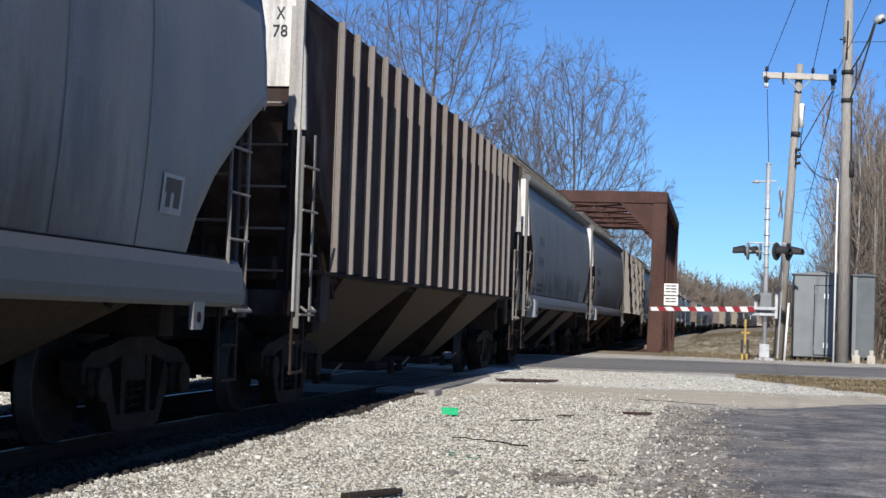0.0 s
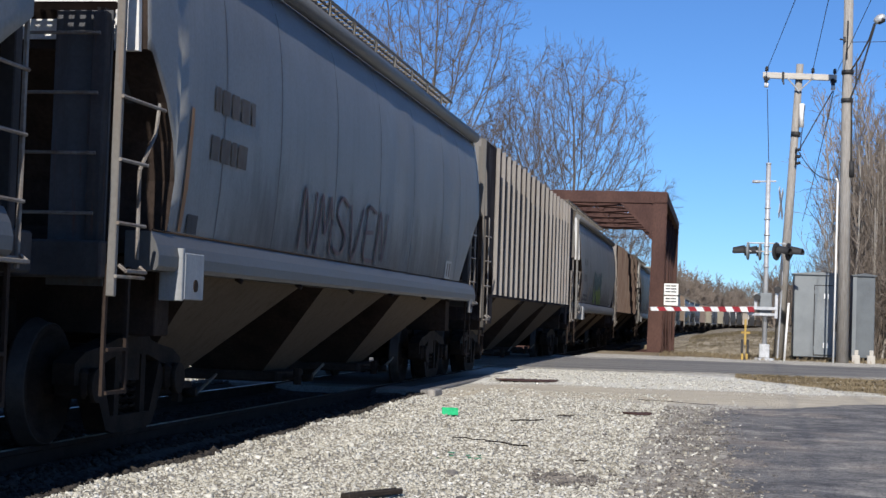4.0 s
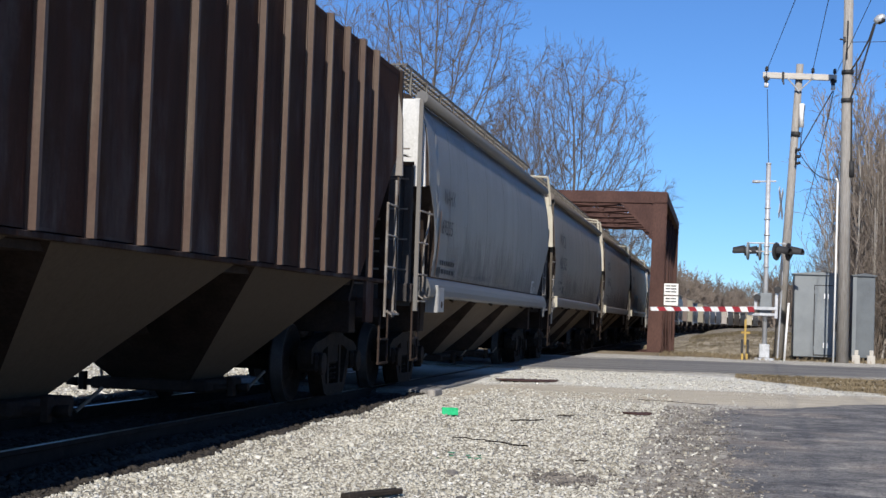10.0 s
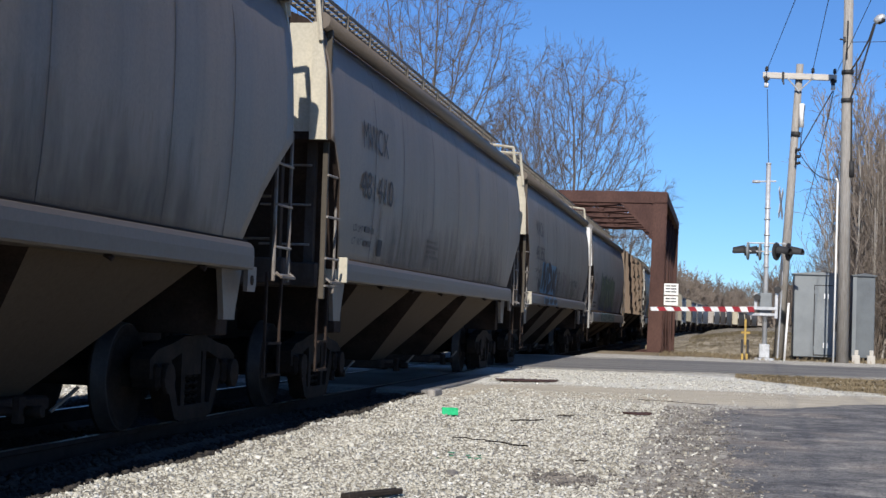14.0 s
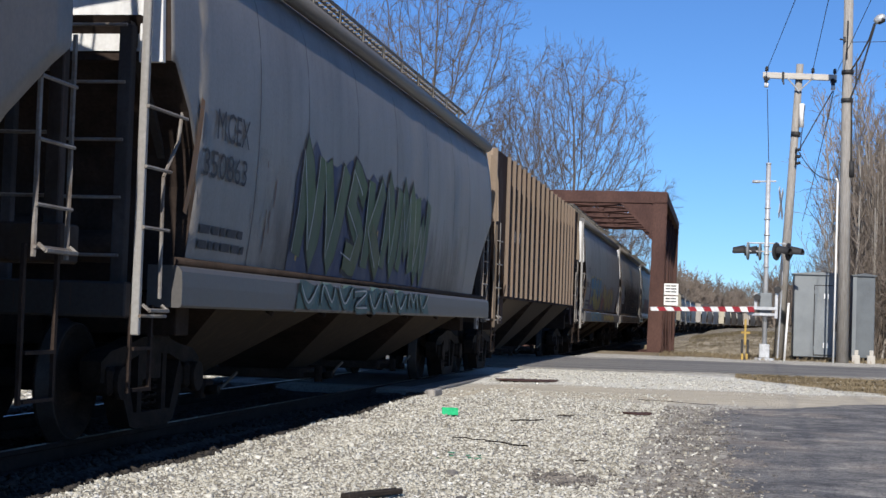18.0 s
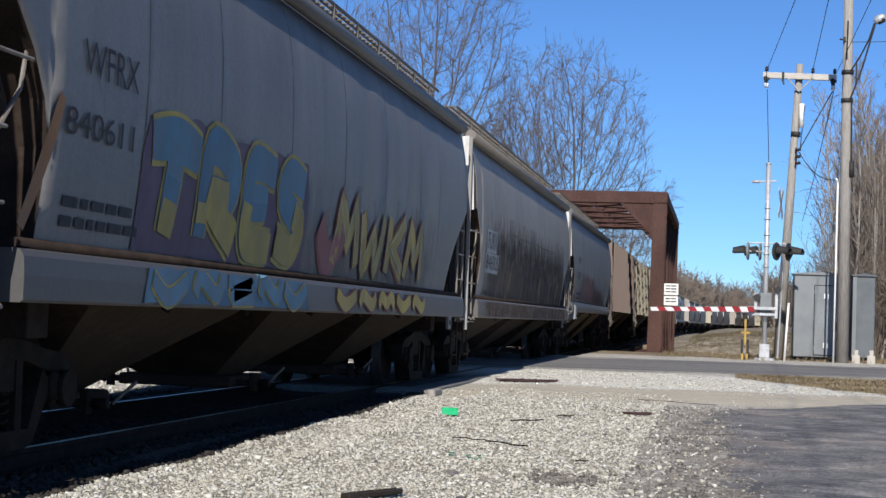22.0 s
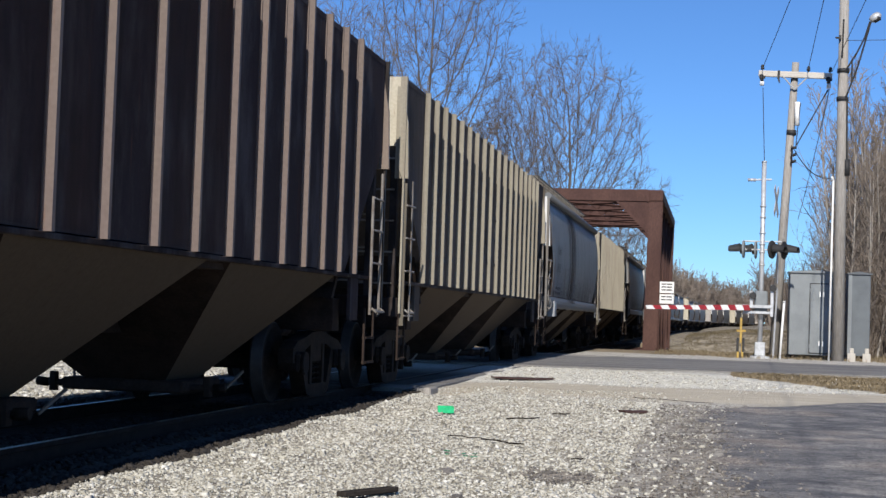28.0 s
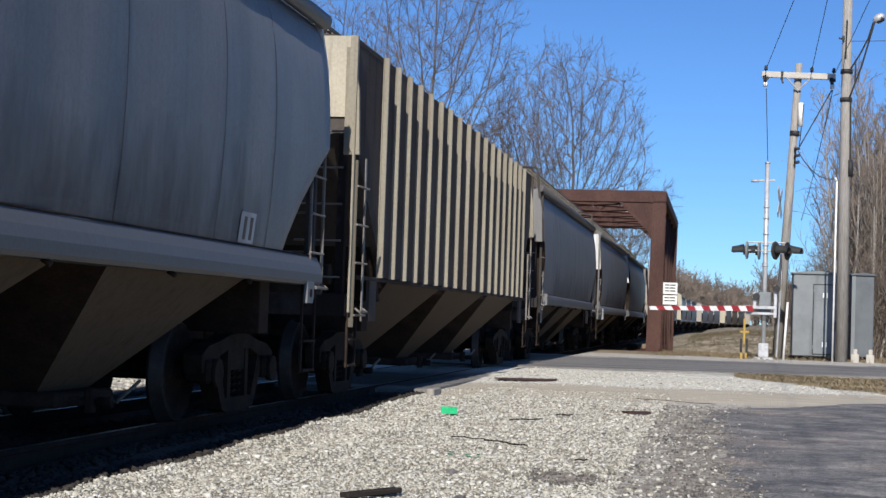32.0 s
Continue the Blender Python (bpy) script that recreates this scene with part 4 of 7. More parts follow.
def ribbed_car(L, detail=True, posts=POSTS):
    """Covered hopper with flat sides and outside posts."""
    car = thing("ribbed_hopper_car", "rust-streaked covered hopper car with outside posts on the track", "freight car", "cars of the train")
    h = L / 2
    ye, yl = h - 0.6, h - 2.45
    z0, zk, zt = 1.50, 3.1, 4.22
    xs = 1.50
    bm = B()

    def side(s):
        return [(-ye, zk), (-yl, z0), (yl, z0), (ye, zk), (ye, zt), (-ye, zt)]
    prof = side(1)
    a = [bm.verts.new((xs, y, z)) for y, z in prof]
    b = [bm.verts.new((-xs, y, z)) for y, z in prof]
    bm.faces.new(a), bm.faces.new(b[::-1])
    for i in range(6):
        if i != 4:
            bm.faces.new((a[i], b[i], b[(i + 1) % 6], a[(i + 1) % 6]))
    ra = [bm.verts.new((x, -ye, z)) for x, z in ((0.9, 4.30), (0, 4.38), (-0.9, 4.30))]
    rb = [bm.verts.new((x, ye, z)) for x, z in ((0.9, 4.30), (0, 4.38), (-0.9, 4.30))]
    la, lb = [a[5]] + ra + [b[5]], [a[4]] + rb + [b[4]]
    for i in range(4):
        bm.faces.new((la[i], la[i + 1], lb[i + 1], lb[i]))
    bm.faces.new(la[::-1]), bm.faces.new(lb)
    bmesh.ops.recalc_face_normals(bm, faces=bm.faces)
    part("body", bm, M_RIB, car, "flat side sheets stained with rust and grime")
    rib_me = {}
    for s in (1, -1):
        for y in posts:
            zb = z0 - 0.01
            key = s
            if key not in rib_me:
                bm = B()
                pts = [(xs - 0.005, -0.05), (xs + 0.012, -0.05), (xs + 0.014, -0.03), (xs + 0.07, -0.024), (xs + 0.07, 0.024), (xs + 0.014, 0.03), (xs + 0.012, 0.05), (xs - 0.005, 0.05)]
                lo = [bm.verts.new((s * x, yy, zb)) for x, yy in pts]
                hi = [bm.verts.new((s * x, yy, zt + 0.015)) for x, yy in pts]
                for k in range(7):
                    bm.faces.new((lo[k], lo[k + 1], hi[k + 1], hi[k]))
                bm.faces.new(lo[::-1]), bm.faces.new(hi)
                bmesh.ops.recalc_face_normals(bm, faces=bm.faces)
                me = bpy.data.meshes.new("side_post")
                bm.to_mesh(me)
                bm.free()
                me.materials.append(M_POST)
                rib_me[key] = me
            p = new("side_post", rib_me[key])
            p.parent = car
            p.matrix_basis = pose(0, y, 0)
    for s in (1, -1):
        bm = B()
        u, w = sorted((s * (xs - 0.12), s * (xs + 0.004)))
        box(bm, u, w, -ye - 0.02, ye + 0.02, zt - 0.06, zt + 0.004, 0.002)
        part("top_chord", bm, M_RIB, car)
        bm = B()
        u, w = sorted((s * (xs - 0.12), s * (xs + 0.03)))
        box(bm, u, w, -yl - 1.6, yl + 1.6, z0 - 0.055, z0 - 0.012, 0.006)
        part("side_sill", bm, M_RIB, car)
        for y in (-h + 1.9, h - 1.9):
            bm = B()
            prism(bm, [(y - 0.2, 0.95), (y + 0.2, 0.95), (y + 0.2, z0 - 0.05), (y - 0.2, z0 - 0.05)], s * 1.46, s * 1.5)
            part("bolster_plate", bm, M_RIB, car)
    add_ends(car, h, 0.6, 0.6, 1.1, M_POST, zk, detail)
    for s in (1, -1):
        bm = B()
        prism(bm, [(s * (ye + 0.004), 3.3), (s * (ye + 0.03), 3.3), (s * (ye + 0.03), zt + 0.02), (s * (ye + 0.004), zt + 0.02)], -1.45, 1.45)
        part("end_panel", bm, M_POST, car, "grimy end panel")
        for q in (1, -1):
            bm = B()
            prof = ((1.515, 1.05), (1.54, 1.05), (1.54, zt + 0.01), (1.45, zt + 0.01), (1.45, 3.0), (1.515, 2.85))
            vs = [bm.verts.new((q * x, s * (ye + dy), z)) for dy in (0.05, 0.12) for x, z in prof]
            bm.faces.new(vs[:6]), bm.faces.new(vs[:5:-1])
            for k in range(6):
                bm.faces.new((vs[k], vs[6 + k], vs[6 + (k + 1) % 6], vs[(k + 1) % 6]))
            bmesh.ops.recalc_face_normals(bm, faces=bm.faces)
            part("corner_plate" if s < 0 else "rear_post", bm, M_POST, car, "tall riveted corner post at the car's end")
    bay_l = (2 * yl - 0.1) / 3
    for y in (-bay_l, 0, bay_l):
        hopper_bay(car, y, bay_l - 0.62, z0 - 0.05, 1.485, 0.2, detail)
    # Dark plate added above the bays to paint their voids as shaded.
    bm = B()
    box(bm, -1.4, 1.4, -yl, yl, z0 - 0.12, z0 - 0.06)
    part("floor_plate", bm, M_UNDER, car)
    bm = B()
    box(bm, -0.18, 0.18, -h + 3, h - 3, 0.78, 1.1)
    part("center_sill", bm, M_UNDER, car)
    bm = B()
    for i in range(4):
        y = -ye + 2.2 + i * (2 * ye - 4.4) / 3
        box(bm, -0.45, 0.45, y - 1.6, y + 1.6, 4.36, 4.52, 0.03)
    part("hatch_cover", bm, M_RIB, car)
    for s in (1, -1):
        u, w = sorted((s * 0.6, s * 0.95))
        running_board(car, u, w, -ye + 0.1, ye - 0.1, 4.50, lambda x: 4.38 - 0.09 * abs(x), M_WALK, detail)
    add_truck(car, -h + 2.0, detail)
    add_truck(car, h - 2.0, detail)
    return car


def on_side(y, z, kind, lift=0.012):
    """A point on the camera's side of a car."""
    if kind == "r":
        return (1.502 + lift, y, z)
    top = {"n": 1.59, "m": 1.63, "c": 1.36, "s": 1.45}[kind]
    return (smooth_x(z) + dent(y, z) + lift + 0.004 if z > top + 0.012 else 1.645 + lift, y, z)


def lettering(car, text, y0, y1, z0, z1, material, kind):
    """Painted characters that follow the side sheet."""
    cu = bpy.data.curves.new("lettering", "FONT")
    cu.body, cu.size, cu.resolution_u = text, 1.0, 3
    tmp = bpy.data.objects.new("lettering", cu)
    me = bpy.data.meshes.new_from_object(tmp)
    bpy.data.objects.remove(tmp)
    us, vs = [v.co.x for v in me.vertices], [v.co.y for v in me.vertices]
    for v in me.vertices:
        yy = y0 + (y1 - y0) * (v.co.x - min(us)) / (max(us) - min(us))
        zz = z0 + (z1 - z0) * (v.co.y - min(vs)) / (max(vs) - min(vs))
        v.co = Vector(on_side(yy, zz, kind))
    me.materials.clear()
    me.materials.append(material)
    ob = new("lettering", me)
    ob.parent = car
    return tagged(ob, "painted reporting mark and number")


def end_lettering(car, text, x0, x1, z0, z1, y, material):
    """Painted characters on a car's end sheet."""
    cu = bpy.data.curves.new("lettering", "FONT")
    cu.body, cu.size, cu.resolution_u = text, 1.0, 3
    tmp = bpy.data.objects.new("lettering", cu)
    me = bpy.data.meshes.new_from_object(tmp)
    bpy.data.objects.remove(tmp)
    us, vs = [v.co.x for v in me.vertices], [v.co.y for v in me.vertices]
    for v in me.vertices:
        v.co = Vector((x0 + (x1 - x0) * (v.co.x - min(us)) / (max(us) - min(us)), y, z0 + (z1 - z0) * (v.co.y - min(vs)) / (max(vs) - min(vs))))
    me.materials.clear()
    me.materials.append(material)
    ob = new("lettering", me)
    ob.parent = car
    return tagged(ob, "painted number on the end sheet")


SILL_TOP = {"n": 1.63, "m": 1.66, "c": 1.44, "s": 1.48, "r": 1.5}


def spray(bm, pts, width, kind, lift, taper=0.25):
    """A painted stroke of (y, z) points on a car's side, kept clear of the sill's edge."""
    low = SILL_TOP[kind] if sum(p[1] for p in pts) / len(pts) > SILL_TOP[kind] else 0.0
    high = 9.0 if low else SILL_TOP[kind] - 0.1
    fine = [Vector(pts[0])]
    for a, b in zip(pts, pts[1:]):
        a, b = Vector(a), Vector(b)
        n = max(1, int((b - a).length / 0.12))
        fine += [a + (b - a) * (i + 1) / n for i in range(n)]
    prev = None
    for i, p in enumerate(fine):
        d = (fine[min(i + 1, len(fine) - 1)] - fine[max(i - 1, 0)]).normalized()
        o = Vector((-d.y, d.x)) * width / 2
        f = i / max(1, len(fine) - 1)
        o = o * (1 - taper + taper * math.sin(math.pi * f))
        cur = [bm.verts.new(on_side(q.x, min(high, max(low, q.y)), kind, lift)) for q in (p - o, p, p + o)]
        if prev:
            for k in range(2):
                bm.faces.new((prev[k], prev[k + 1], cur[k + 1], cur[k]))
        prev = cur


# rounded letter strokes in a unit box
GLYPHS = {
    "C": (((0.95, 0.62), (0.8, 0.95), (0.35, 1.0), (0.08, 0.6), (0.12, 0.2), (0.45, 0.0), (0.9, 0.25)),),
    "D": (((0.15, 0.0), (0.2, 1.0), (0.8, 0.75), (0.85, 0.3), (0.15, 0.0)),),
    "E": (((0.95, 0.95), (0.3, 1.0), (0.18, 0.5), (0.25, 0.05), (0.95, 0.0)), ((0.2, 0.52), (0.75, 0.55))),
    "G": (((0.9, 0.85), (0.4, 1.0), (0.08, 0.55), (0.25, 0.05), (0.75, 0.05), (0.85, 0.45), (0.5, 0.45)),),
    "K": (((0.15, 0.0), (0.2, 1.0)), ((0.9, 1.0), (0.3, 0.5), (0.6, 0.25), (0.95, 0.0))),
    "M": (((0.05, 0.0), (0.2, 1.0), (0.5, 0.35), (0.75, 1.0), (0.95, 0.0)),),
    "N": (((0.08, 0.0), (0.22, 1.0), (0.7, 0.05), (0.9, 1.0)),),
    "R": (((0.1, 0.0), (0.18, 1.0), (0.8, 0.85), (0.7, 0.5), (0.25, 0.45), (0.95, 0.0)),),
    "S": (((0.9, 0.9), (0.4, 1.0), (0.15, 0.7), (0.8, 0.35), (0.6, 0.02), (0.05, 0.1)),),
    "T": (((0.0, 0.92), (0.5, 1.0), (1.0, 0.9)), ((0.5, 0.95), (0.4, 0.0))),
    "V": (((0.05, 1.0), (0.45, 0.0), (0.95, 1.0)),),
    "W": (((0.05, 1.0), (0.22, 0.0), (0.5, 0.75), (0.72, 0.0), (0.98, 1.0)),),
    "Z": (((0.05, 0.95), (0.9, 1.0), (0.15, 0.05), (0.95, 0.0)),)}


def rounded(pts, n=5):
    """A smooth curve through a stroke's corners."""
    P = [pts[0]] + list(pts) + [pts[-1]]
    out = []
    for a, b, c, d in zip(P, P[1:], P[2:], P[3:]):
        for i in range(n):
            t = i / n
            out.append(tuple(0.5 * (2 * q + (r - p) * t + (2 * p - 5 * q + 4 * r - w) * t * t + (3 * q - p - 3 * r + w) * t ** 3) for p, q, r, w in zip(a, b, c, d)))
    return out + [pts[-1]]


PAINTS = {}


def spray_paint(name, c, c2=None):
    if name not in PAINTS:
        n = Nodes(name, 0.7, 0.0, 0.25)
        v = n.coords(1, 1, 0.5, random_shift=True)
        col = n.mix(n.ramp(n.noise(v, 2.0, 5), [(0.35, 0.0), (0.68, 1.0)]), c, c2 or tuple(q * 0.7 for q in c))
        fade = 0.3 if max(c) < 0.06 else 0.5
        n.color(n.mix(n.ramp(n.noise(v, 3.5, 8, 0.75), [(0.36, 0.08), (0.66, fade)]), col, (0.165, 0.158, 0.15)))
        PAINTS[name] = n.m
    return PAINTS[name]


def graffiti(car, kind, y0, y1, z0, z1, word, fill, edge, seed, width=0.3, shine=None, haze=None, base=None, spikes=0.0):
    """Sprayed letter shapes: a cloud behind, dark edges, filled strokes, a second lower colour, highlights."""
    rnd = random.Random(seed)
    tag = "faded spray-painted graffiti on the car side"
    art = None
    if haze:
        bm = B()
        n = 40
        prev = None
        for i in range(n + 1):
            y = y0 - 0.12 + (y1 - y0 + 0.24) * i / n
            top = z1 + (spikes or 0.1) * (noise.noise((y * 2.1, seed, 0)) + (0.5 * (i % 3 == 1) if spikes else 0)) - 0.3 * (i in (0, n))
            cur = [bm.verts.new(on_side(y, z0 + (top - z0) * k / 8, kind, 0.004)) for k in range(9)]
            if prev:
                for k in range(8):
                    bm.faces.new((prev[k], cur[k], cur[k + 1], prev[k + 1]))
            prev = cur
        art = part("graffiti", bm, haze, car, tag)
    w = (y1 - y0) / len(word)
    i = 0
    for letter in word:
        wob = rnd.uniform(-0.03, 0.03)
        for g in GLYPHS[letter]:
            curve = rounded(g) if not spikes else list(g)
            st = [(y0 + w * (i + 0.04 + u * 0.95) + wob, z0 + width * 0.45 + (z1 - z0 - width * 0.9) * v + wob + (spikes * (1 if v > 0.9 else 0))) for u, v in curve]
            lift = 0.0007 * i
            bm = B()
            spray(bm, st, width + min(0.3 * width, 0.08), kind, 0.010 + lift, 0.1)
            o = part("outline" if art else "graffiti", bm, edge, art or car, "" if art else tag)
            art = art or o
            bm = B()
            spray(bm, st, width, kind, 0.016 + lift, 0.15)
            part("fill", bm, fill, art)
            if base:
                low = [(y, z) for y, z in st if z < z0 + 0.52 * (z1 - z0)]
                if len(low) > 1:
                    runs, cur = [], [st[0]]
                    for p in st[1:]:
                        if p[1] < z0 + 0.52 * (z1 - z0):
                            cur.append(p)
                        else:
                            runs.append(cur)
                            cur = [p]
                    runs.append(cur)
                    for r in runs:
                        if len(r) > 2:
                            bm = B()
                            spray(bm, r[1:], width * 0.92, kind, 0.022 + lift, 0.1)
                            part("lower_fill", bm, base, art)
            if shine:
                bm = B()
                spray(bm, [(y - width * 0.6, z + 0.02) for y, z in st], 0.02, kind, 0.03 + lift)
                part("highlight", bm, shine, art)
        i += 1


def stains(car, kind, y0, y1, z0, z1, count, mat, seed, size=0.12):
    """Streaky stains running down the side sheet."""
    rnd = random.Random(seed)
    bm = B()
    for i in range(count):
        y, z = rnd.uniform(y0, y1), z0 + (z1 - z0) * rnd.random() ** 1.5
        l = rnd.uniform(0.05, 0.45)
        spray(bm, [(y, min(z + l, z1)), (y + rnd.uniform(-0.05, 0.05), z)], rnd.uniform(0.15, 1.0) ** 2 * size, kind, 0.003 + 0.00002 * i)
    tagged(part("stain", bm, mat, car, "dark running stains on the side sheet"), kind="stuff")


def grime_material(name, colour, profile, axis="z", strength=0.8, grain=(5, 5, 0.5), scale=1.3, soft=0.18):
    """Soft streaky dirt whose cover thins out along one axis of its sheet."""
    n = Nodes(name, 0.85, 0.0, 0.2)
    sep = n.t.nodes.new("ShaderNodeSeparateXYZ")
    n.link(n.co.outputs["Generated"], sep.inputs[0])
    pr = n.ramp(sep.outputs["xyz".index(axis)], profile)
    st = n.noise(n.coords(*grain, random_shift=True), scale, 9, 0.7)
    pr = n.mix(1.0, pr, n.ramp(sep.outputs[1], [(0, 0), (0.08, 1), (0.92, 1), (1, 0)]), "MULTIPLY")
    m = n.t.nodes.new("ShaderNodeMath")
    m.operation = "MULTIPLY_ADD"
    n.link(pr, m.inputs[0])
    m.inputs[1].default_value = 0.5
    n.link(st, m.inputs[2])
    n.link(n.ramp(m.outputs[0], [(0.72 - soft, 0.0), (min(1.0, 0.72 + soft), strength)]), n.b.inputs["Alpha"])
    n.color(n.mix(n.noise(n.coords(), 3, 5), colour, tuple(c * 0.55 for c in colour)))
    return n.m


def grime_sheet(car, kind, y0, y1, z0, z1, mat, lift=0.0, label="streaky brown grime on the side sheet"):
    bm = B()
    ny, nz = max(2, int((y1 - y0) / 0.2)), 12
    grid = [[bm.verts.new(on_side(y0 + (y1 - y0) * i / ny, z0 + (z1 - z0) * j / nz, kind, lift)) for j in range(nz + 1)] for i in range(ny + 1)]
    for i in range(ny):
        for j in range(nz):
            bm.faces.new((grid[i][j], grid[i + 1][j], grid[i + 1][j + 1], grid[i][j + 1])).smooth = True
    return part("stain", bm, mat, car, label)


def box_mark(car, kind, y0, y1, z0, z1, mat):
    """A painted frame of thin lines."""
    bm = B()
    for a, b in (((y0, z0), (y1, z0)), ((y1, z0), (y1, z1)), ((y1, z1), (y0, z1)), ((y0, z1), (y0, z0))):
        spray(bm, [a, b], 0.025, kind, 0.009, 0)
    part("placard", bm, mat, car)


def stripe(car, kind, y, z0, z1, mat, lean=0.0, width=0.09):
    bm = B()
    spray(bm, [(y, z1), (y - lean, z0)], width, kind, 0.009)
    part("inspection_stripe", bm, mat, car)


def small_print(car, y, z, w, h_, rows, material, kind):
    """Rows of plain bars where print is too small to read."""
    bm = B()
    rnd = random.Random(int(abs(y * 37 + z * 91)))
    for r in range(rows):
        zz = z - r * h_ * 1.8
        yy = y
        while yy < y + w:
            l = rnd.uniform(0.08, 0.25)
            spray(bm, [(yy, zz), (yy + l, zz)], h_, kind, 0.008, 0)
            yy += l + 0.06
    return part("small_print", bm, material, car)


def placard(car, y0, y1, z0, z1, material, kind):
    bm = B()
    spray(bm, [(y0, (z0 + z1) / 2), (y1, (z0 + z1) / 2)], z1 - z0, kind, 0.006, 0)
    return part("placard", bm, material, car)


def paint_car(car, body, post, end, kind):
    dusty = kind not in "cs"
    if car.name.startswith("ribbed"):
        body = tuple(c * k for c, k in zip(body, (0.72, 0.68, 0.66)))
    # Colour for end framing, with the shade between cars painted in.
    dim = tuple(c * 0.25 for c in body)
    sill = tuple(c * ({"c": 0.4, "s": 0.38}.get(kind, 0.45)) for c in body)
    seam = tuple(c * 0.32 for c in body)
    # Eave colour includes the shade seen on its outer face.
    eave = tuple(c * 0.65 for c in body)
    for o in car.children_recursive:
        n = o.name.split(".")[0]
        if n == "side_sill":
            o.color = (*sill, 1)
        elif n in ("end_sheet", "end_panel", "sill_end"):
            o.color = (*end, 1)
        elif n == "ladder":
            # Ladder posts: end colour cut down to paint in their shade.
            o.color = (*[c * (0.42 if kind == "c" else 0.08 if kind == "m" else 0.2) for c in end], 1)
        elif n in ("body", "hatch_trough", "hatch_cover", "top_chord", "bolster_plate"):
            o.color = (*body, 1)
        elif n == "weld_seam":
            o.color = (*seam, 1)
        elif n in ("jacking_bracket", "tow_plate", "bolster_web"):
            o.color = (*[min(0.5, c * (1.7 if n == "jacking_bracket" else 0.9)) for c in body], 1)
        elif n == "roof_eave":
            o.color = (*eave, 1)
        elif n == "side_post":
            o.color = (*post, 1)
        elif n == "roof_grab":
            o.color = (*(end if end == CREAM else dim), 1)
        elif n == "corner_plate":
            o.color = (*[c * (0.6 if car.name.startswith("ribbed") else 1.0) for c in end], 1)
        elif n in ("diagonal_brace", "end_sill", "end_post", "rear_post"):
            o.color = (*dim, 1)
        elif n == "end_bulkhead":
            o.color = (0.085, 0.09, 0.098, 1)
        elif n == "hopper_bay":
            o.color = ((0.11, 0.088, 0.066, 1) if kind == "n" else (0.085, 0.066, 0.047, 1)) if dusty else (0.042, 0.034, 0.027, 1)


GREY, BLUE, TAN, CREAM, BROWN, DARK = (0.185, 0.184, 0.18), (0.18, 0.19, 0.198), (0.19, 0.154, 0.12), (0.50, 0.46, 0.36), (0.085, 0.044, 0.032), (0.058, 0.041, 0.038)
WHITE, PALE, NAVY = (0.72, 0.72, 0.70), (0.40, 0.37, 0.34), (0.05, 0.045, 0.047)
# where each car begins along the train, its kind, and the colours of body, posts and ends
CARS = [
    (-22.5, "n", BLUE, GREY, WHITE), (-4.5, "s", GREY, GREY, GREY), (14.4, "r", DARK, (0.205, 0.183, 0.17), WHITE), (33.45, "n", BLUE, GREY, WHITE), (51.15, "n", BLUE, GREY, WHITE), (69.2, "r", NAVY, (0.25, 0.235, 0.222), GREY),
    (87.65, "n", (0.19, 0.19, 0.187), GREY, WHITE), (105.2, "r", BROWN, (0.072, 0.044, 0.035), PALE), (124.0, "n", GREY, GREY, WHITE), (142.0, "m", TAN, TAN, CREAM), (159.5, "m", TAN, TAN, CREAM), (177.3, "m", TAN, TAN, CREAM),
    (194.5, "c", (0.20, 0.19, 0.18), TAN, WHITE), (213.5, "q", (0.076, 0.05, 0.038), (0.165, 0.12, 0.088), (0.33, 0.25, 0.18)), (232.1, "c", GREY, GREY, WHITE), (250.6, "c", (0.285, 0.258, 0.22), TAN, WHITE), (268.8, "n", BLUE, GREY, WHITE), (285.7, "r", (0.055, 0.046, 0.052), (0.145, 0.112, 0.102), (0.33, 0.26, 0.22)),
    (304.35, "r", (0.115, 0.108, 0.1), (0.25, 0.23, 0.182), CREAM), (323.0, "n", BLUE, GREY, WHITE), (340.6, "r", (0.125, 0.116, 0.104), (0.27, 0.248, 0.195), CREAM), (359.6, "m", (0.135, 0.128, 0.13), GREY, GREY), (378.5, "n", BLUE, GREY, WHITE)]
PROTO = {"n": smooth_car(17.7, 1.33, 1.53), "m": smooth_car(17.6, 1.41, 1.63, True, "m"), "c": smooth_car(18.7, 1.06, 1.36, True, "c"), "s": smooth_car(18.7, 1.08, 1.39, True, "s"), "r": ribbed_car(18.6), "q": ribbed_car(18.6, True, OLD_POSTS),
         "N": smooth_car(17.7, 1.33, 1.53, False), "R": ribbed_car(18.6, False)}
LENGTH = {"n": 17.7, "m": 17.6, "c": 18.7, "s": 18.7, "r": 18.6, "q": 18.6, "N": 17.7, "R": 18.6}
# cars that stay beyond the bridge
_pos = 396.5
for _k in range(18):
    _kind = "NRNNNRNN"[_k % 8]
    CARS.append((_pos, _kind, (BLUE, DARK, GREY, TAN, BLUE, (0.26, 0.245, 0.215), GREY, TAN)[_k % 8], (GREY, PALE, GREY, TAN, GREY, CREAM, GREY, TAN)[_k % 8], (WHITE, PALE, WHITE, CREAM)[_k % 4]))
    _pos += LENGTH[_kind] + 0.25
TRAIN = []


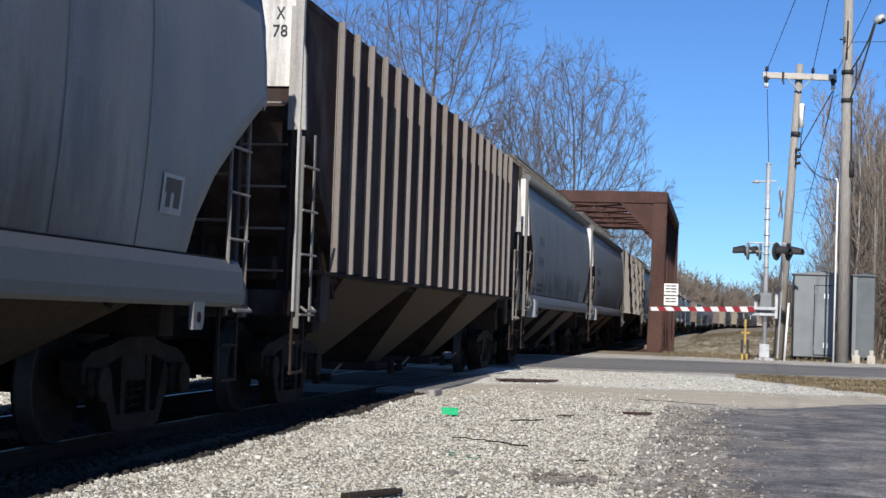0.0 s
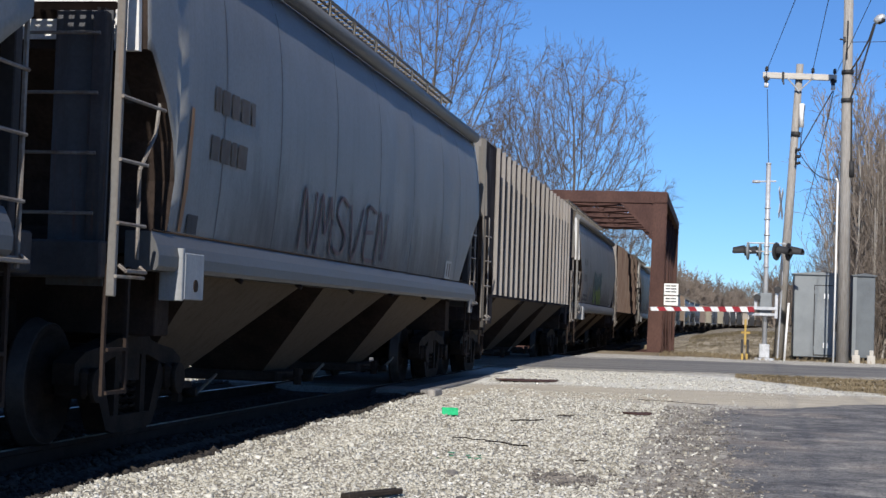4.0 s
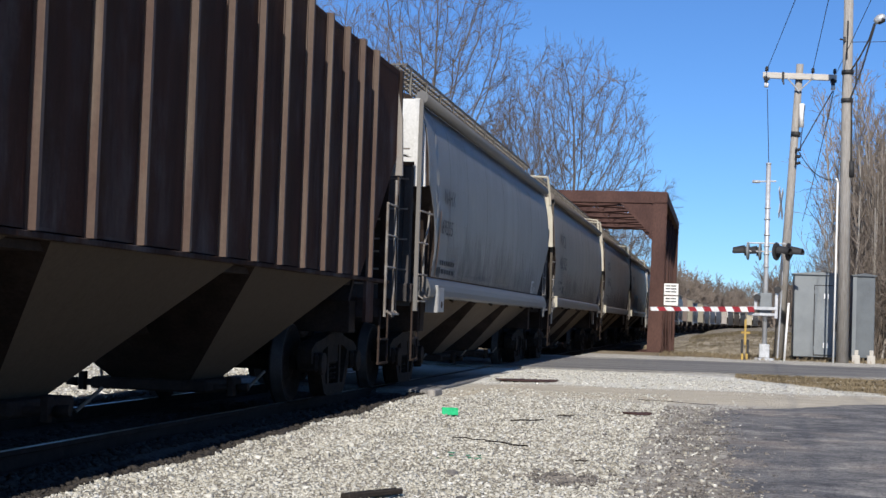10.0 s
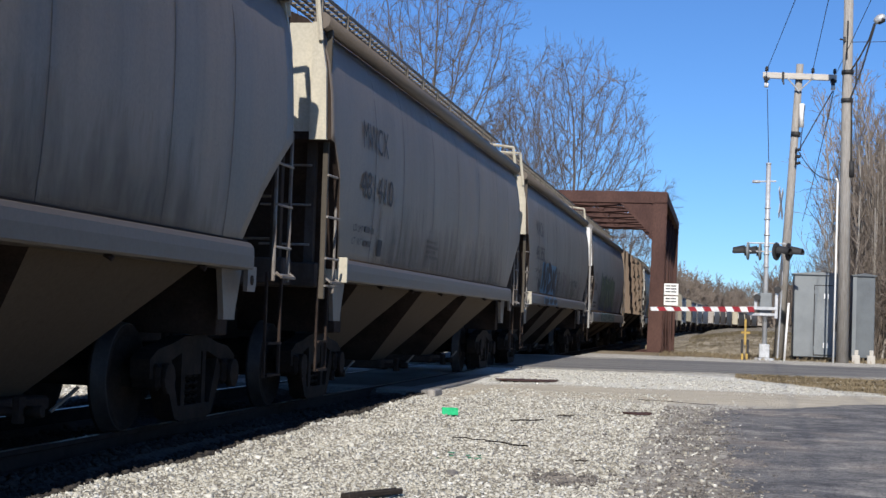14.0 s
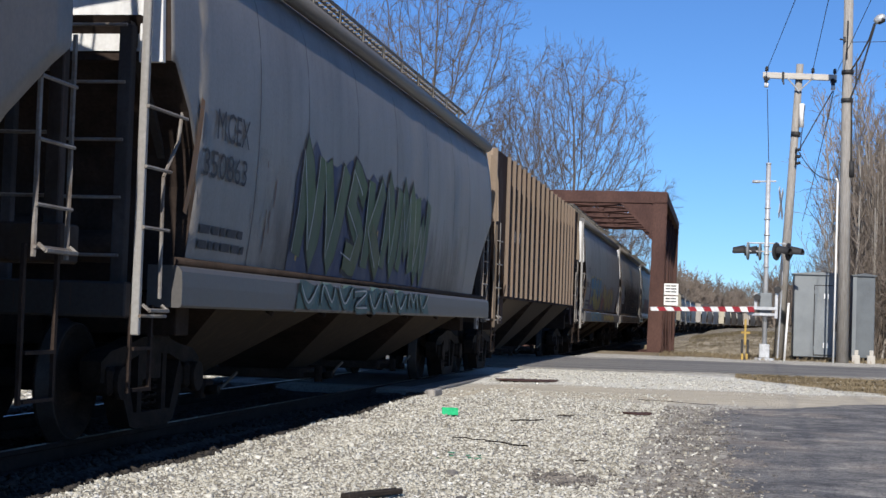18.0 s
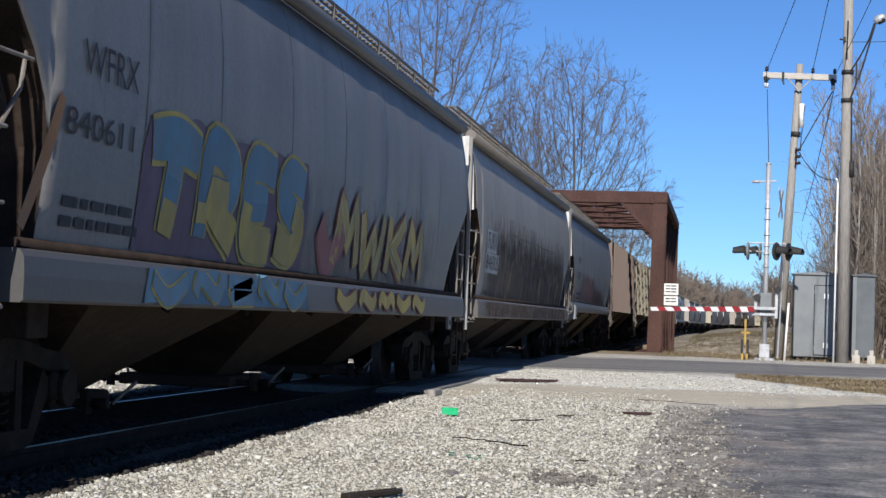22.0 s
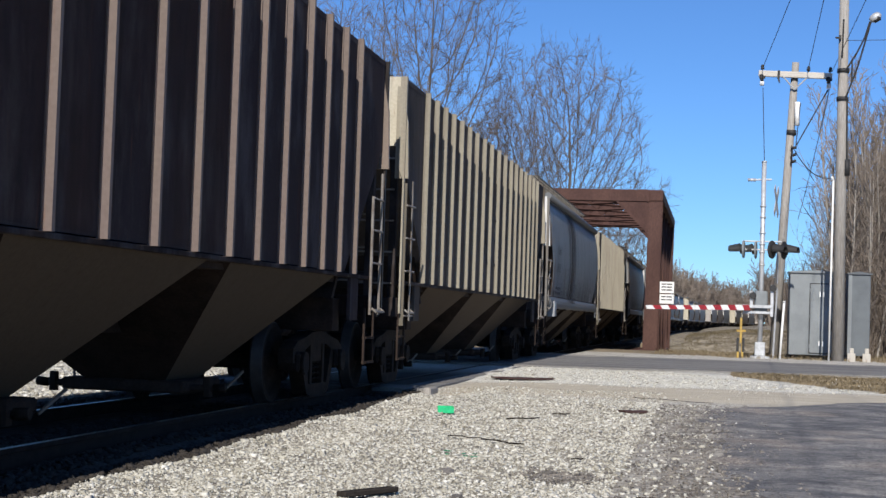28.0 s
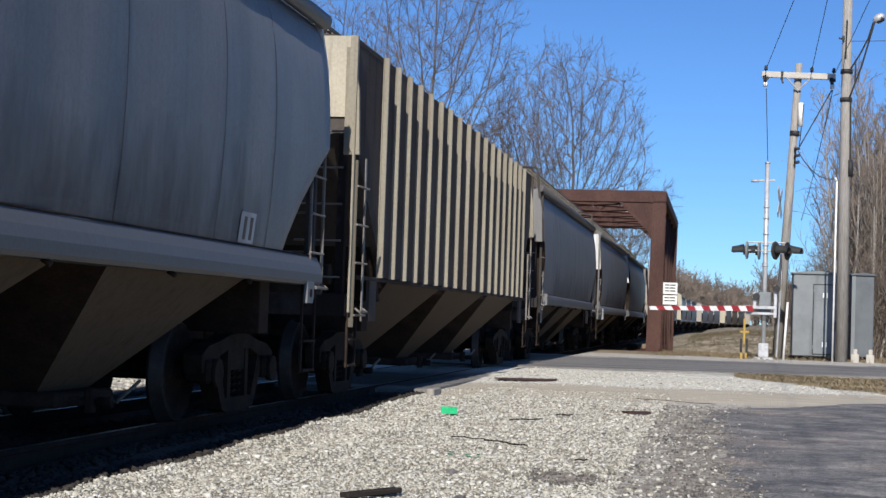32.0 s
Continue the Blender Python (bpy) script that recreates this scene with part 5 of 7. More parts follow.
def build_train():
    used = set()
    for k, (s0, kind, body, post, end) in enumerate(CARS):
        nxt = CARS[k + 1][0] if k + 1 < len(CARS) else s0 + LENGTH[kind]
        mid = (s0 + nxt) / 2 + {2: 0.15, 5: -0.3, 13: -0.35, 15: -0.38, 16: -0.38, 18: 0.15}.get(k, 0.0)
        x, y, a = path(mid)
        m = pose(x, y, 0, 0, 0, -math.degrees(a))
        if kind not in used:
            used.add(kind)
            car = PROTO[kind]
            car.matrix_basis = m
        else:
            car = copy_thing(PROTO[kind], m)
        TRAIN.append((car, mid, kind))
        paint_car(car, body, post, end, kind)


build_train()


RUST_LINES = ((-4.19, -2.72, 2.70), (-2.39, -0.54, 2.69), (0.01, 4.12, 2.70), (-0.98, 3.78, 2.20))


def car_markings():
    """Reporting marks, small print, stripes and graffiti, car by car."""
    ink, white = M_INK, M_WHITE
    orange, yellow = spray_paint("orange_stripe", (0.42, 0.20, 0.07)), spray_paint("yellow_stripe", (0.48, 0.33, 0.08))
    red, purple = spray_paint("red_spray", (0.26, 0.05, 0.05)), spray_paint("purple_spray", (0.12, 0.08, 0.14))
    black, pale = spray_paint("black_spray", (0.02, 0.02, 0.025)), spray_paint("pale_spray", (0.5, 0.52, 0.52))
    sky_b, green, lime = spray_paint("sky_blue_spray", (0.09, 0.24, 0.36)), spray_paint("green_spray", (0.075, 0.135, 0.055)), spray_paint("lime_spray", (0.20, 0.30, 0.03))
    teal, navy, gold, pink = spray_paint("teal_spray", (0.045, 0.13, 0.125)), spray_paint("navy_spray", (0.03, 0.05, 0.12)), spray_paint("gold_spray", (0.50, 0.40, 0.10)), spray_paint("pink_spray", (0.38, 0.13, 0.12))
    olive, grime = spray_paint("olive_spray", (0.10, 0.13, 0.04)), spray_paint("brown_grime", (0.075, 0.058, 0.047))
    rusty = spray_paint("rust_stain", (0.13, 0.06, 0.035))
    rusty_run = grime_material("rust_run", (0.105, 0.052, 0.034), [(0, 0.22), (0.5, 0.3), (1, 0.45)], "z", 0.7, (2.0, 2.0, 0.25))
    car = {k: c for k, (c, m, kd) in enumerate(TRAIN)}
    kinds = {k: kd for k, (c, m, kd) in enumerate(TRAIN)}

    def mark(k, top, low, y0, y1, n0, n1, z=(2.73, 2.95), zn=(2.27, 2.49)):
        lettering(car[k], top, y0, y1, z[0], z[1], ink, kinds[k])
        lettering(car[k], low, n0, n1, zn[0], zn[1], ink, kinds[k])
        if kinds[k] != "m":
            small_print(car[k], n0 + 0.1, zn[0] - 0.42, 1.2, 0.07, 2, ink, kinds[k])
    # first car
    stripe(car[1], "s", 3.1, 1.75, 2.35, orange, 0.05)
    placard(car[1], 6.3, 6.75, 1.75, 2.05, pale, "s"), placard(car[1], 6.36, 6.70, 1.80, 2.02, grime, "s")
    stains(car[1], "s", 0.5, 6, 3.0, 3.9, 8, rusty, 3, 0.06)
    # ribbed, dark
    mark(3, "NAHX", "69346", -6.37, -5.39, -6.45, -5.42)
    small_print(car[4], -6.4, 2.75, 1.0, 0.2, 1, grime, "n"), small_print(car[4], -6.45, 2.35, 1.0, 0.2, 1, grime, "n")
    mark(6, "NAHX", "69038", -6.55, -5.6, -6.65, -5.68)
    mark(8, "NAHX", "69305", -6.67, -5.72, -6.8, -5.85)
    mark(9, "MWCX", "481503", -6.85, -5.46, -6.92, -5.14, (2.95, 3.27), (2.38, 2.7))
    mark(10, "MWCX", "481410", -6.85, -5.46, -6.92, -5.14, (2.95, 3.27), (2.38, 2.7))
    mark(11, "MWCX", "481350", -6.79, -5.40, -6.75, -5.07, (2.95, 3.27), (2.41, 2.72))
    mark(12, "MCEX", "350863", -7.34, -6.44, -7.62, -6.45, (2.43, 2.68), (2.11, 2.33))
    for k in (9, 10):
        lettering(car[k], "LD LMT", -7.14, -6.66, 1.98, 2.06, ink, "m"), lettering(car[k], "LT  WT", -7.14, -6.66, 1.83, 1.91, ink, "m")
        small_print(car[k], -6.52, 2.03, 0.36, 0.07, 1, grime, "m"), small_print(car[k], -6.52, 1.87, 0.36, 0.07, 1, grime, "m")
    lettering(car[11], "LD LMT 225400", -6.75, -5.75, 2.12, 2.20, ink, "m")
    lettering(car[11], "LT WT  60600", -6.75, -5.75, 1.94, 2.02, ink, "m")
    lettering(car[13], "SR", -5.99, -5.58, 2.6, 2.86, white, "r")
    lettering(car[13], "IX", -5.14, -4.83, 2.59, 2.85, white, "r")
    mark(14, "WFRX", "840611", -7.3, -6.32, -7.52, -6.34, (2.53, 2.76), (2.12, 2.30))
    placard(car[15], -7.07, -5.82, 2.22, 2.63, pale, "c"), placard(car[15], -7.17, -5.47, 1.86, 2.21, pale, "c")
    mark(15, "FURX", "846305", -6.99, -5.87, -7.09, -5.54, (2.28, 2.58), (1.92, 2.18))
    mark(16, "NAHX", "69009", -6.24, -5.32, -6.35, -5.39)
    lettering(car[18], "MC", -6.22, -5.82, 2.79, 3.01, ink, "r"), lettering(car[18], "EX", -5.38, -5.01, 2.79, 3.01, ink, "r")
    lettering(car[18], "95", -6.22, -5.86, 2.37, 2.59, ink, "r"), lettering(car[18], "898", -5.45, -4.96, 2.37, 2.59, ink, "r")
    small_print(car[18], -6.2, 1.98, 1.2, 0.06, 2, ink, "r")
    mark(19, "NAHX", "69031", -6.31, -5.36, -6.5, -5.52)
    for k in (3, 4, 6, 8, 16, 19):
        stripe(car[k], "n", -6.95, 1.6, 2.6, orange, 0.06), placard(car[k], -6.85, -6.6, 1.58, 1.78, black, "n")
        placard(car[k], 5.1, 5.5, 1.62, 1.9, pale, "n"), placard(car[k], 5.16, 5.44, 1.66, 1.86, grime, "n")
    for k in (9, 10, 11):
        placard(car[k], -5.75, -5.5, 1.75, 1.95, black, "m")
        small_print(car[k], -2.6, 2.1, 0.8, 0.04, 4, grime, "m")
    for k, low in ((9, "481503"), (10, "481410"), (11, "481350")):
        end_lettering(car[k], "MWCX", 0.35, 1.05, 3.75, 3.9, -8.8 + 0.535, ink)
        end_lettering(car[k], low, 0.3, 1.08, 3.5, 3.65, -8.8 + 0.535, ink)
    end_lettering(car[2], "X", 1.23, 1.32, 3.98, 4.1, -8.74, ink), end_lettering(car[2], "78", 1.20, 1.35, 3.80, 3.92, -8.74, ink)
    # graffiti
    faded_red = spray_paint("faded_red_spray", (0.27, 0.14, 0.125))
    faint = spray_paint("faint_red_spray", (0.17, 0.10, 0.105))
    graffiti(car[3], "n", -2.6, -0.9, 1.68, 2.15, "MNVSK", faint, faint, 5, 0.018)
    graffiti(car[3], "n", 0.4, 2.0, 1.68, 2.15, "ZNRE", faint, faint, 6, 0.018)
    graffiti(car[4], "n", -3.6, 0.6, 1.66, 2.3, "NMSVEN", faint, purple, 7, 0.04)
    graffiti(car[6], "n", -2.85, 0.5, 1.62, 2.66, "CNGE", teal, black, 8, 0.34, pale, None, lime)
    stripe(car[6], "n", -4.44, 1.66, 2.12, orange, 0.26, 0.13)
    graffiti(car[6], "n", -3.7, -3.05, 1.75, 2.15, "NZ", pale, pale, 35, 0.012)
    box_mark(car[6], "n", -4.42, -4.06, 2.46, 2.80, black)
    lettering(car[6], "C", -4.32, -4.17, 2.52, 2.66, ink, "n")
    graffiti(car[11], "m", -5.2, -1.95, 1.68, 2.4, "NDK", black, black, 9, 0.2, None, sky_b)
    graffiti(car[11], "m", -4.9, -2.0, 1.43, 1.6, "VVV", black, black, 36, 0.12, None, sky_b)
    graffiti(car[11], "m", -5.95, -5.35, 1.78, 2.2, "NEKT", black, black, 30, 0.016)
    graffiti(car[11], "m", -1.85, -1.2, 1.72, 2.3, "SR", black, black, 31, 0.022)
    graffiti(car[11], "m", -0.3, 0.7, 1.78, 2.3, "ZMN", faint, faint, 32, 0.02)
    graffiti(car[11], "m", 1.9, 3.8, 2.0, 2.16, "WESTCNERC", black, black, 33, 0.016)
    graffiti(car[11], "m", 2.4, 3.4, 1.75, 1.92, "RSNC", black, black, 34, 0.016)
    graffiti(car[12], "c", -4.7, 2.25, 1.44, 2.62, "NVSKNMW", green, black, 10, 0.36, pale, navy, olive, 0.16)
    graffiti(car[12], "c", -4.7, 2.25, 1.08, 1.34, "VNVZVNVMV", teal, black, 12, 0.09, pale, teal)
    for y in (-4.4, -2.2, -1.0):
        stripe(car[12], "c", y, 1.55, 2.05, yellow, 0.12, 0.09)
    stripe(car[12], "c", -7.72, 1.78, 2.7, orange, 0.22, 0.12), stripe(car[14], "c", -7.58, 1.5, 2.35, orange, 0.4, 0.14)
    graffiti(car[14], "c", -6.0, -1.6, 1.45, 2.48, "TRES", sky_b, gold, 13, 0.34, None, purple, gold)
    graffiti(car[14], "c", -6.0, -1.6, 1.08, 1.34, "VNZNV", sky_b, gold, 14, 0.14, None, sky_b)
    graffiti(car[14], "c", -1.1, 0.2, 1.44, 2.1, "V", pink, pink, 19, 0.34)
    graffiti(car[14], "c", -0.4, 4.9, 1.44, 2.3, "MWKM", gold, red, 15, 0.26, pale, None, None, 0.06)
    graffiti(car[14], "c", -0.4, 4.9, 1.08, 1.34, "VNMVN", gold, red, 16, 0.16)
    graffiti(car[16], "n", -4.42, -0.22, 1.58, 2.42, "NMNWN", faded_red, purple, 17, 0.2, None, None, None, 0.05)
    graffiti(car[16], "n", -0.12, 3.38, 1.58, 2.1, "NVNM", faint, faint, 20, 0.14)
    for y in (-3.77, -2.62, -1.52):
        bm = B()
        spray(bm, [(y, 2.36), (y + 0.02, 2.74)], 0.16, "n", 0.03, 0.95)
        part("graffiti", bm, pale, car[16], "pale sprayed spike above the graffiti")
    graffiti(car[18], "r", -1.2, 0.6, 2.0, 2.9, "WE", black, black, 18, 0.04)
    # grimy cream car
    dust = grime_material("sill_dust", (0.095, 0.072, 0.056), [(0, 0.7), (1, 0)], "z", 0.32, (2.5, 2.5, 0.7))
    for k in (1, 3, 4, 6, 8, 9, 10, 11, 12, 14, 16, 19, 21, 22):
        zt = {"n": 1.62, "m": 1.66, "c": 1.43, "s": 1.48}[kinds[k]]
        grime_sheet(car[k], kinds[k], -6.2, 5.9, zt, 2.5, dust)
    streaks = grime_material("roof_streaks", (0.062, 0.056, 0.052), [(0, 0.0), (0.5, 0.2), (1, 0.45)], "z", 0.12, (2.2, 2.2, 0.12), 1.0)
    for k in (1, 3, 6, 8, 9, 10, 11, 12, 14, 16, 19, 21, 22):
        grime_sheet(car[k], kinds[k], -6.4, 5.9, 1.7, 4.0, streaks, 0.001, "dark streaks run down from the roof")
    heavy = grime_material("heavy_grime", (0.11, 0.083, 0.065), [(0, 0.85), (0.55, 0.6), (1, 0.1)], "z", 0.7, (3, 3, 0.9))
    grime_sheet(car[15], "c", -7.3, 7.6, 1.43, 3.0, heavy, 0.001)
    specks = grime_material("dark_drips", (0.035, 0.027, 0.023), [(0, 0.12), (0.35, 0.3), (0.6, 0.42), (0.85, 0.2), (1, 0)], "z", 0.85, (9, 9, 3.0), 1.4, 0.035)
    grime_sheet(car[15], "c", -7.3, 7.4, 1.45, 3.0, specks, 0.002, "short dark drips on the side sheet")
    rust_sill = grime_material("rusty_sill", (0.15, 0.098, 0.068), [(0, 0.55), (1, 0.65)], "z", 0.8, (2, 2, 2.5))
    grime_sheet(car[15], "c", -7.9, 8.2, 1.075, 1.345, rust_sill, 0.002, "rust and brown grime on the side sill")
    for y0, y1, z in RUST_LINES:
        bm = B()
        spray(bm, [(y0 + (y1 - y0) * q / 6, z + 0.006 * math.sin(q * 2.2)) for q in range(7)], 0.026, "c", 0.006, 0.7)
        part("rust_line", bm, spray_paint("dark_rust", (0.05, 0.027, 0.02)), car[15], "rusted horizontal seam")
    band = grime_material("broad_streak", (0.055, 0.046, 0.043), [(0, 0), (0.25, 0.45), (0.6, 0.6), (1, 0)], "y", 0.75, (2.5, 2.5, 0.15))
    grime_sheet(car[19], "n", -3.5, -0.2, 1.5, 4.02, band, 0.002, "broad dark streak down the side sheet")
    for k, (a, b) in ((2, (-2, 2)), (5, (-2.2, 3.2)), (7, (-7, 7)), (13, (-7, 7)), (17, (-7, 3))):
        grime_sheet(car[k], "r", a, b, 1.52, 4.2, rusty_run, 0.002, "brown rust run on the side sheets")
    stains(car[12], "c", -6.3, -4.4, 1.5, 2.4, 14, rusty, 22, 0.03)
    for y in (-3.62, 1.58, 5.6):
        stripe(car[15], "c", y, 1.6, 2.0, yellow, 0.08, 0.1)


car_markings()

# ---- truss bridge ----
def build_bridge():
    y0, y1, zt = 70.0, 90.0, 6.8
    br = thing("truss_bridge", "rust-brown riveted steel through-truss railway bridge", "bridge", at=(0, y0, 0))
    n = y1 - y0

    def plate(name, parent, *a, **k):
        bm = B()
        box(bm, *a, **k)
        return part(name, bm, M_RUST, parent)
    for s in (1, -1):
        for yy in (0.0, n - 0.5):
            bm = B()
            for ya, yb in ((yy, yy + 0.06), (yy + 0.44, yy + 0.5)):
                v = [[bm.verts.new((s * x, y, z)) for x, y in ((xa, ya), (xb, ya), (xb, yb), (xa, yb))] for z, (xa, xb) in ((-1.3, (2.58, 3.22)), (zt - 0.45, (2.74, 3.32)))]
                for i in range(4):
                    bm.faces.new((v[0][i], v[0][(i + 1) % 4], v[1][(i + 1) % 4], v[1][i]))
                bm.faces.new(v[0]), bm.faces.new(v[1])
            bmesh.ops.recalc_face_normals(bm, faces=bm.faces)
            leg = part("end_post", bm, M_RUST, br)
            for xo, grow in ((3.2, 0.0132), (2.62, 0.021)):
                bm = B()
                for i in range(17):
                    za, zb = -1.2 + 0.44 * i, -1.2 + 0.44 * (i + 1)
                    xa, xb = xo + grow * (za + 1.3), xo + grow * (zb + 1.3)
                    rod(bm, (s * xa, yy + 0.05, za), (s * xb, yy + 0.45, zb), 0.035, 4)
                    rod(bm, (s * xa, yy + 0.45, za), (s * xb, yy + 0.05, zb), 0.035, 4)
                tagged(part("lacing", bm, M_RUST, leg), kind="stuff")
            for q in (2.60, 3.20):
                bm = B()
                for i in range(22):
                    z = -0.1 + i * 0.29
                    x = q + (0.15 if q < 3 else 0.08) * (z + 1.3) / 7.6
                    rod(bm, (s * x, yy - 0.02, z), (s * x, yy + 0.01, z), 0.022, 6)
                part("rivet_row", bm, M_RUST, leg)
        u, w = sorted((s * 2.74, s * 3.34))
        plate("top_chord", br, u, w, -0.05, n + 0.05, zt - 0.45, zt, bevel=0.02)
        u, w = sorted((s * 2.6, s * 3.2))
        plate("bottom_chord", br, u, w, -0.2, n + 0.2, -0.9, -0.35, bevel=0.02)
        # verticals and lattice of the side
        k = 5
        for i in range(1, k):
            y = n * i / k
            u, w = sorted((s * 2.78, s * 3.18))
            plate("vertical_post", br, u, w, y - 0.14, y + 0.14, -0.4, zt - 0.4)
        for i in range(k):
            ya, yb = n * i / k + 0.2, n * (i + 1) / k - 0.2
            for z0, z1, nm in ((-0.3, zt - 0.5, "diagonal"), (zt - 0.5, -0.3, "diagonal")):
                bm = B()
                for x in (2.84, 3.14):
                    a, b = Vector((s * x, ya, z0)), Vector((s * x, yb, z1))
                    d = (b - a).normalized()
                    side = Vector((0, -d.z, d.y)) * 0.09
                    vs = []
                    for dx in (-0.02, 0.02):
                        vs.append([bm.verts.new(p + Vector((dx, 0, 0))) for p in (a - side, a + side, b + side, b - side)])
                    for j in range(4):
                        bm.faces.new((vs[0][j], vs[0][(j + 1) % 4], vs[1][(j + 1) % 4], vs[1][j]))
                    bm.faces.new(vs[0]), bm.faces.new(vs[1])
                m = 12
                for j in range(m):
                    p = Vector((s * 2.84, ya + (yb - ya) * j / m, z0 + (z1 - z0) * j / m))
                    q = Vector((s * 3.14, ya + (yb - ya) * (j + 1) / m, z0 + (z1 - z0) * (j + 1) / m))
                    rod(bm, p, q, 0.03, 4)
                bmesh.ops.recalc_face_normals(bm, faces=bm.faces)
                part(nm, bm, M_RUST, br)
    for yy in (0.0, n - 0.5):
        plate("portal_beam", br, -3.33, 3.33, yy - 0.03, yy + 0.5, zt - 0.5, zt + 0.02, bevel=0.02)
        for s in (1, -1):
            for nm, z_lo, x_in, ya, yb in (("gusset_plate", 4.95, 1.35, 0.03, 0.06), ("knee_brace", 4.95, 1.35, -0.05, 0.16)):
                tri = ((2.72, z_lo), (x_in, zt - 0.5), (2.76, zt - 0.5)) if nm == "gusset_plate" else ((2.70, z_lo - 0.06), (x_in - 0.08, zt - 0.5), (x_in + 0.06, zt - 0.5), (2.72, z_lo + 0.1))
                bm = B()
                a = [bm.verts.new((s * x, yy + ya, z)) for x, z in tri]
                b = [bm.verts.new((s * x, yy + yb, z)) for x, z in tri]
                bm.faces.new(a), bm.faces.new(b[::-1])
                for i in range(len(tri)):
                    bm.faces.new((a[i], b[i], b[(i + 1) % len(tri)], a[(i + 1) % len(tri)]))
                bmesh.ops.recalc_face_normals(bm, faces=bm.faces)
                part(nm, bm, M_RUST, br)
    for i in range(1, 5):
        y = n * i / 5
        plate("cross_strut", br, -2.8, 2.8, y - 0.06, y + 0.06, zt - 0.3, zt - 0.14)
    for i in range(5):
        ya, yb = n * i / 5, n * (i + 1) / 5
        for xa, xb in ((-2.7, 2.7), (2.7, -2.7)):
            bm = B()
            for dz in (-0.5, -0.08):
                rod(bm, (xa, ya, zt + dz), (xb, yb, zt + dz), 0.055, 4)
            for q in range(14):
                f, g = q / 14, (q + 1) / 14
                zz = (-0.5, -0.08) if q % 2 else (-0.08, -0.5)
                rod(bm, (xa + (xb - xa) * f, ya + (yb - ya) * f, zt + zz[0]), (xa + (xb - xa) * g, ya + (yb - ya) * g, zt + zz[1]), 0.03, 4)
            part("lateral_brace", bm, M_RUST, br, "laced riveted bracing between the top chords")
    for i in range(9):
        plate("floor_beam", br, -2.7, 2.7, i * n / 8 - 0.12, i * n / 8 + 0.12, -0.85, -0.4)
    for x in (-0.8, 0.8):
        plate("stringer", br, x - 0.12, x + 0.12, 0, n, -0.6, -0.35)
    bm = B()
    for i in range(40):
        box(bm, -1.4, 1.4, 0.1 + i * 0.5, 0.35 + i * 0.5, -0.35, -0.176)
    part("bridge_ties", bm, M_TIE, br)
    for y in (-1.4, n - 0.2):
        bm = B()
        box(bm, -4, 4, y, y + 1.6, -3.5, -0.92, 0.05)
        ab = obj("bridge_abutment", bm, M_CONC)
        ab.matrix_basis = pose(0, y0, 0)
        tagged(ab, "pale concrete abutment under the bridge end", "abutment", kind="structure")


build_bridge()


def sign_post():
    at = (3.72, 66.0, 0)
    t = thing("warning_sign", "two small white notice plates on a post beside the bridge", "sign", at=at)
    bm = B()
    box(bm, -0.03, 0.03, -0.02, 0.02, -0.6, 2.75)
    part("post", bm, M_RUST, t)
    for z0, z1 in ((2.25, 2.72), (1.82, 2.2)):
        bm = B()
        box(bm, -0.29, 0.29, -0.045, -0.03, z0, z1, 0.004)
        pl = part("plate", bm, M_WHITEP, t, "white notice plate")
        bm = B()
        for i in range(3):
            z = z1 - 0.1 - i * 0.12
            if z > z0 + 0.04:
                for x, l in ((-0.22, 0.18), (-0.01, 0.22)):
                    box(bm, x, x + l, -0.049, -0.044, z - 0.025, z + 0.025)
        part("print_bars", bm, M_INK, pl)


sign_post()


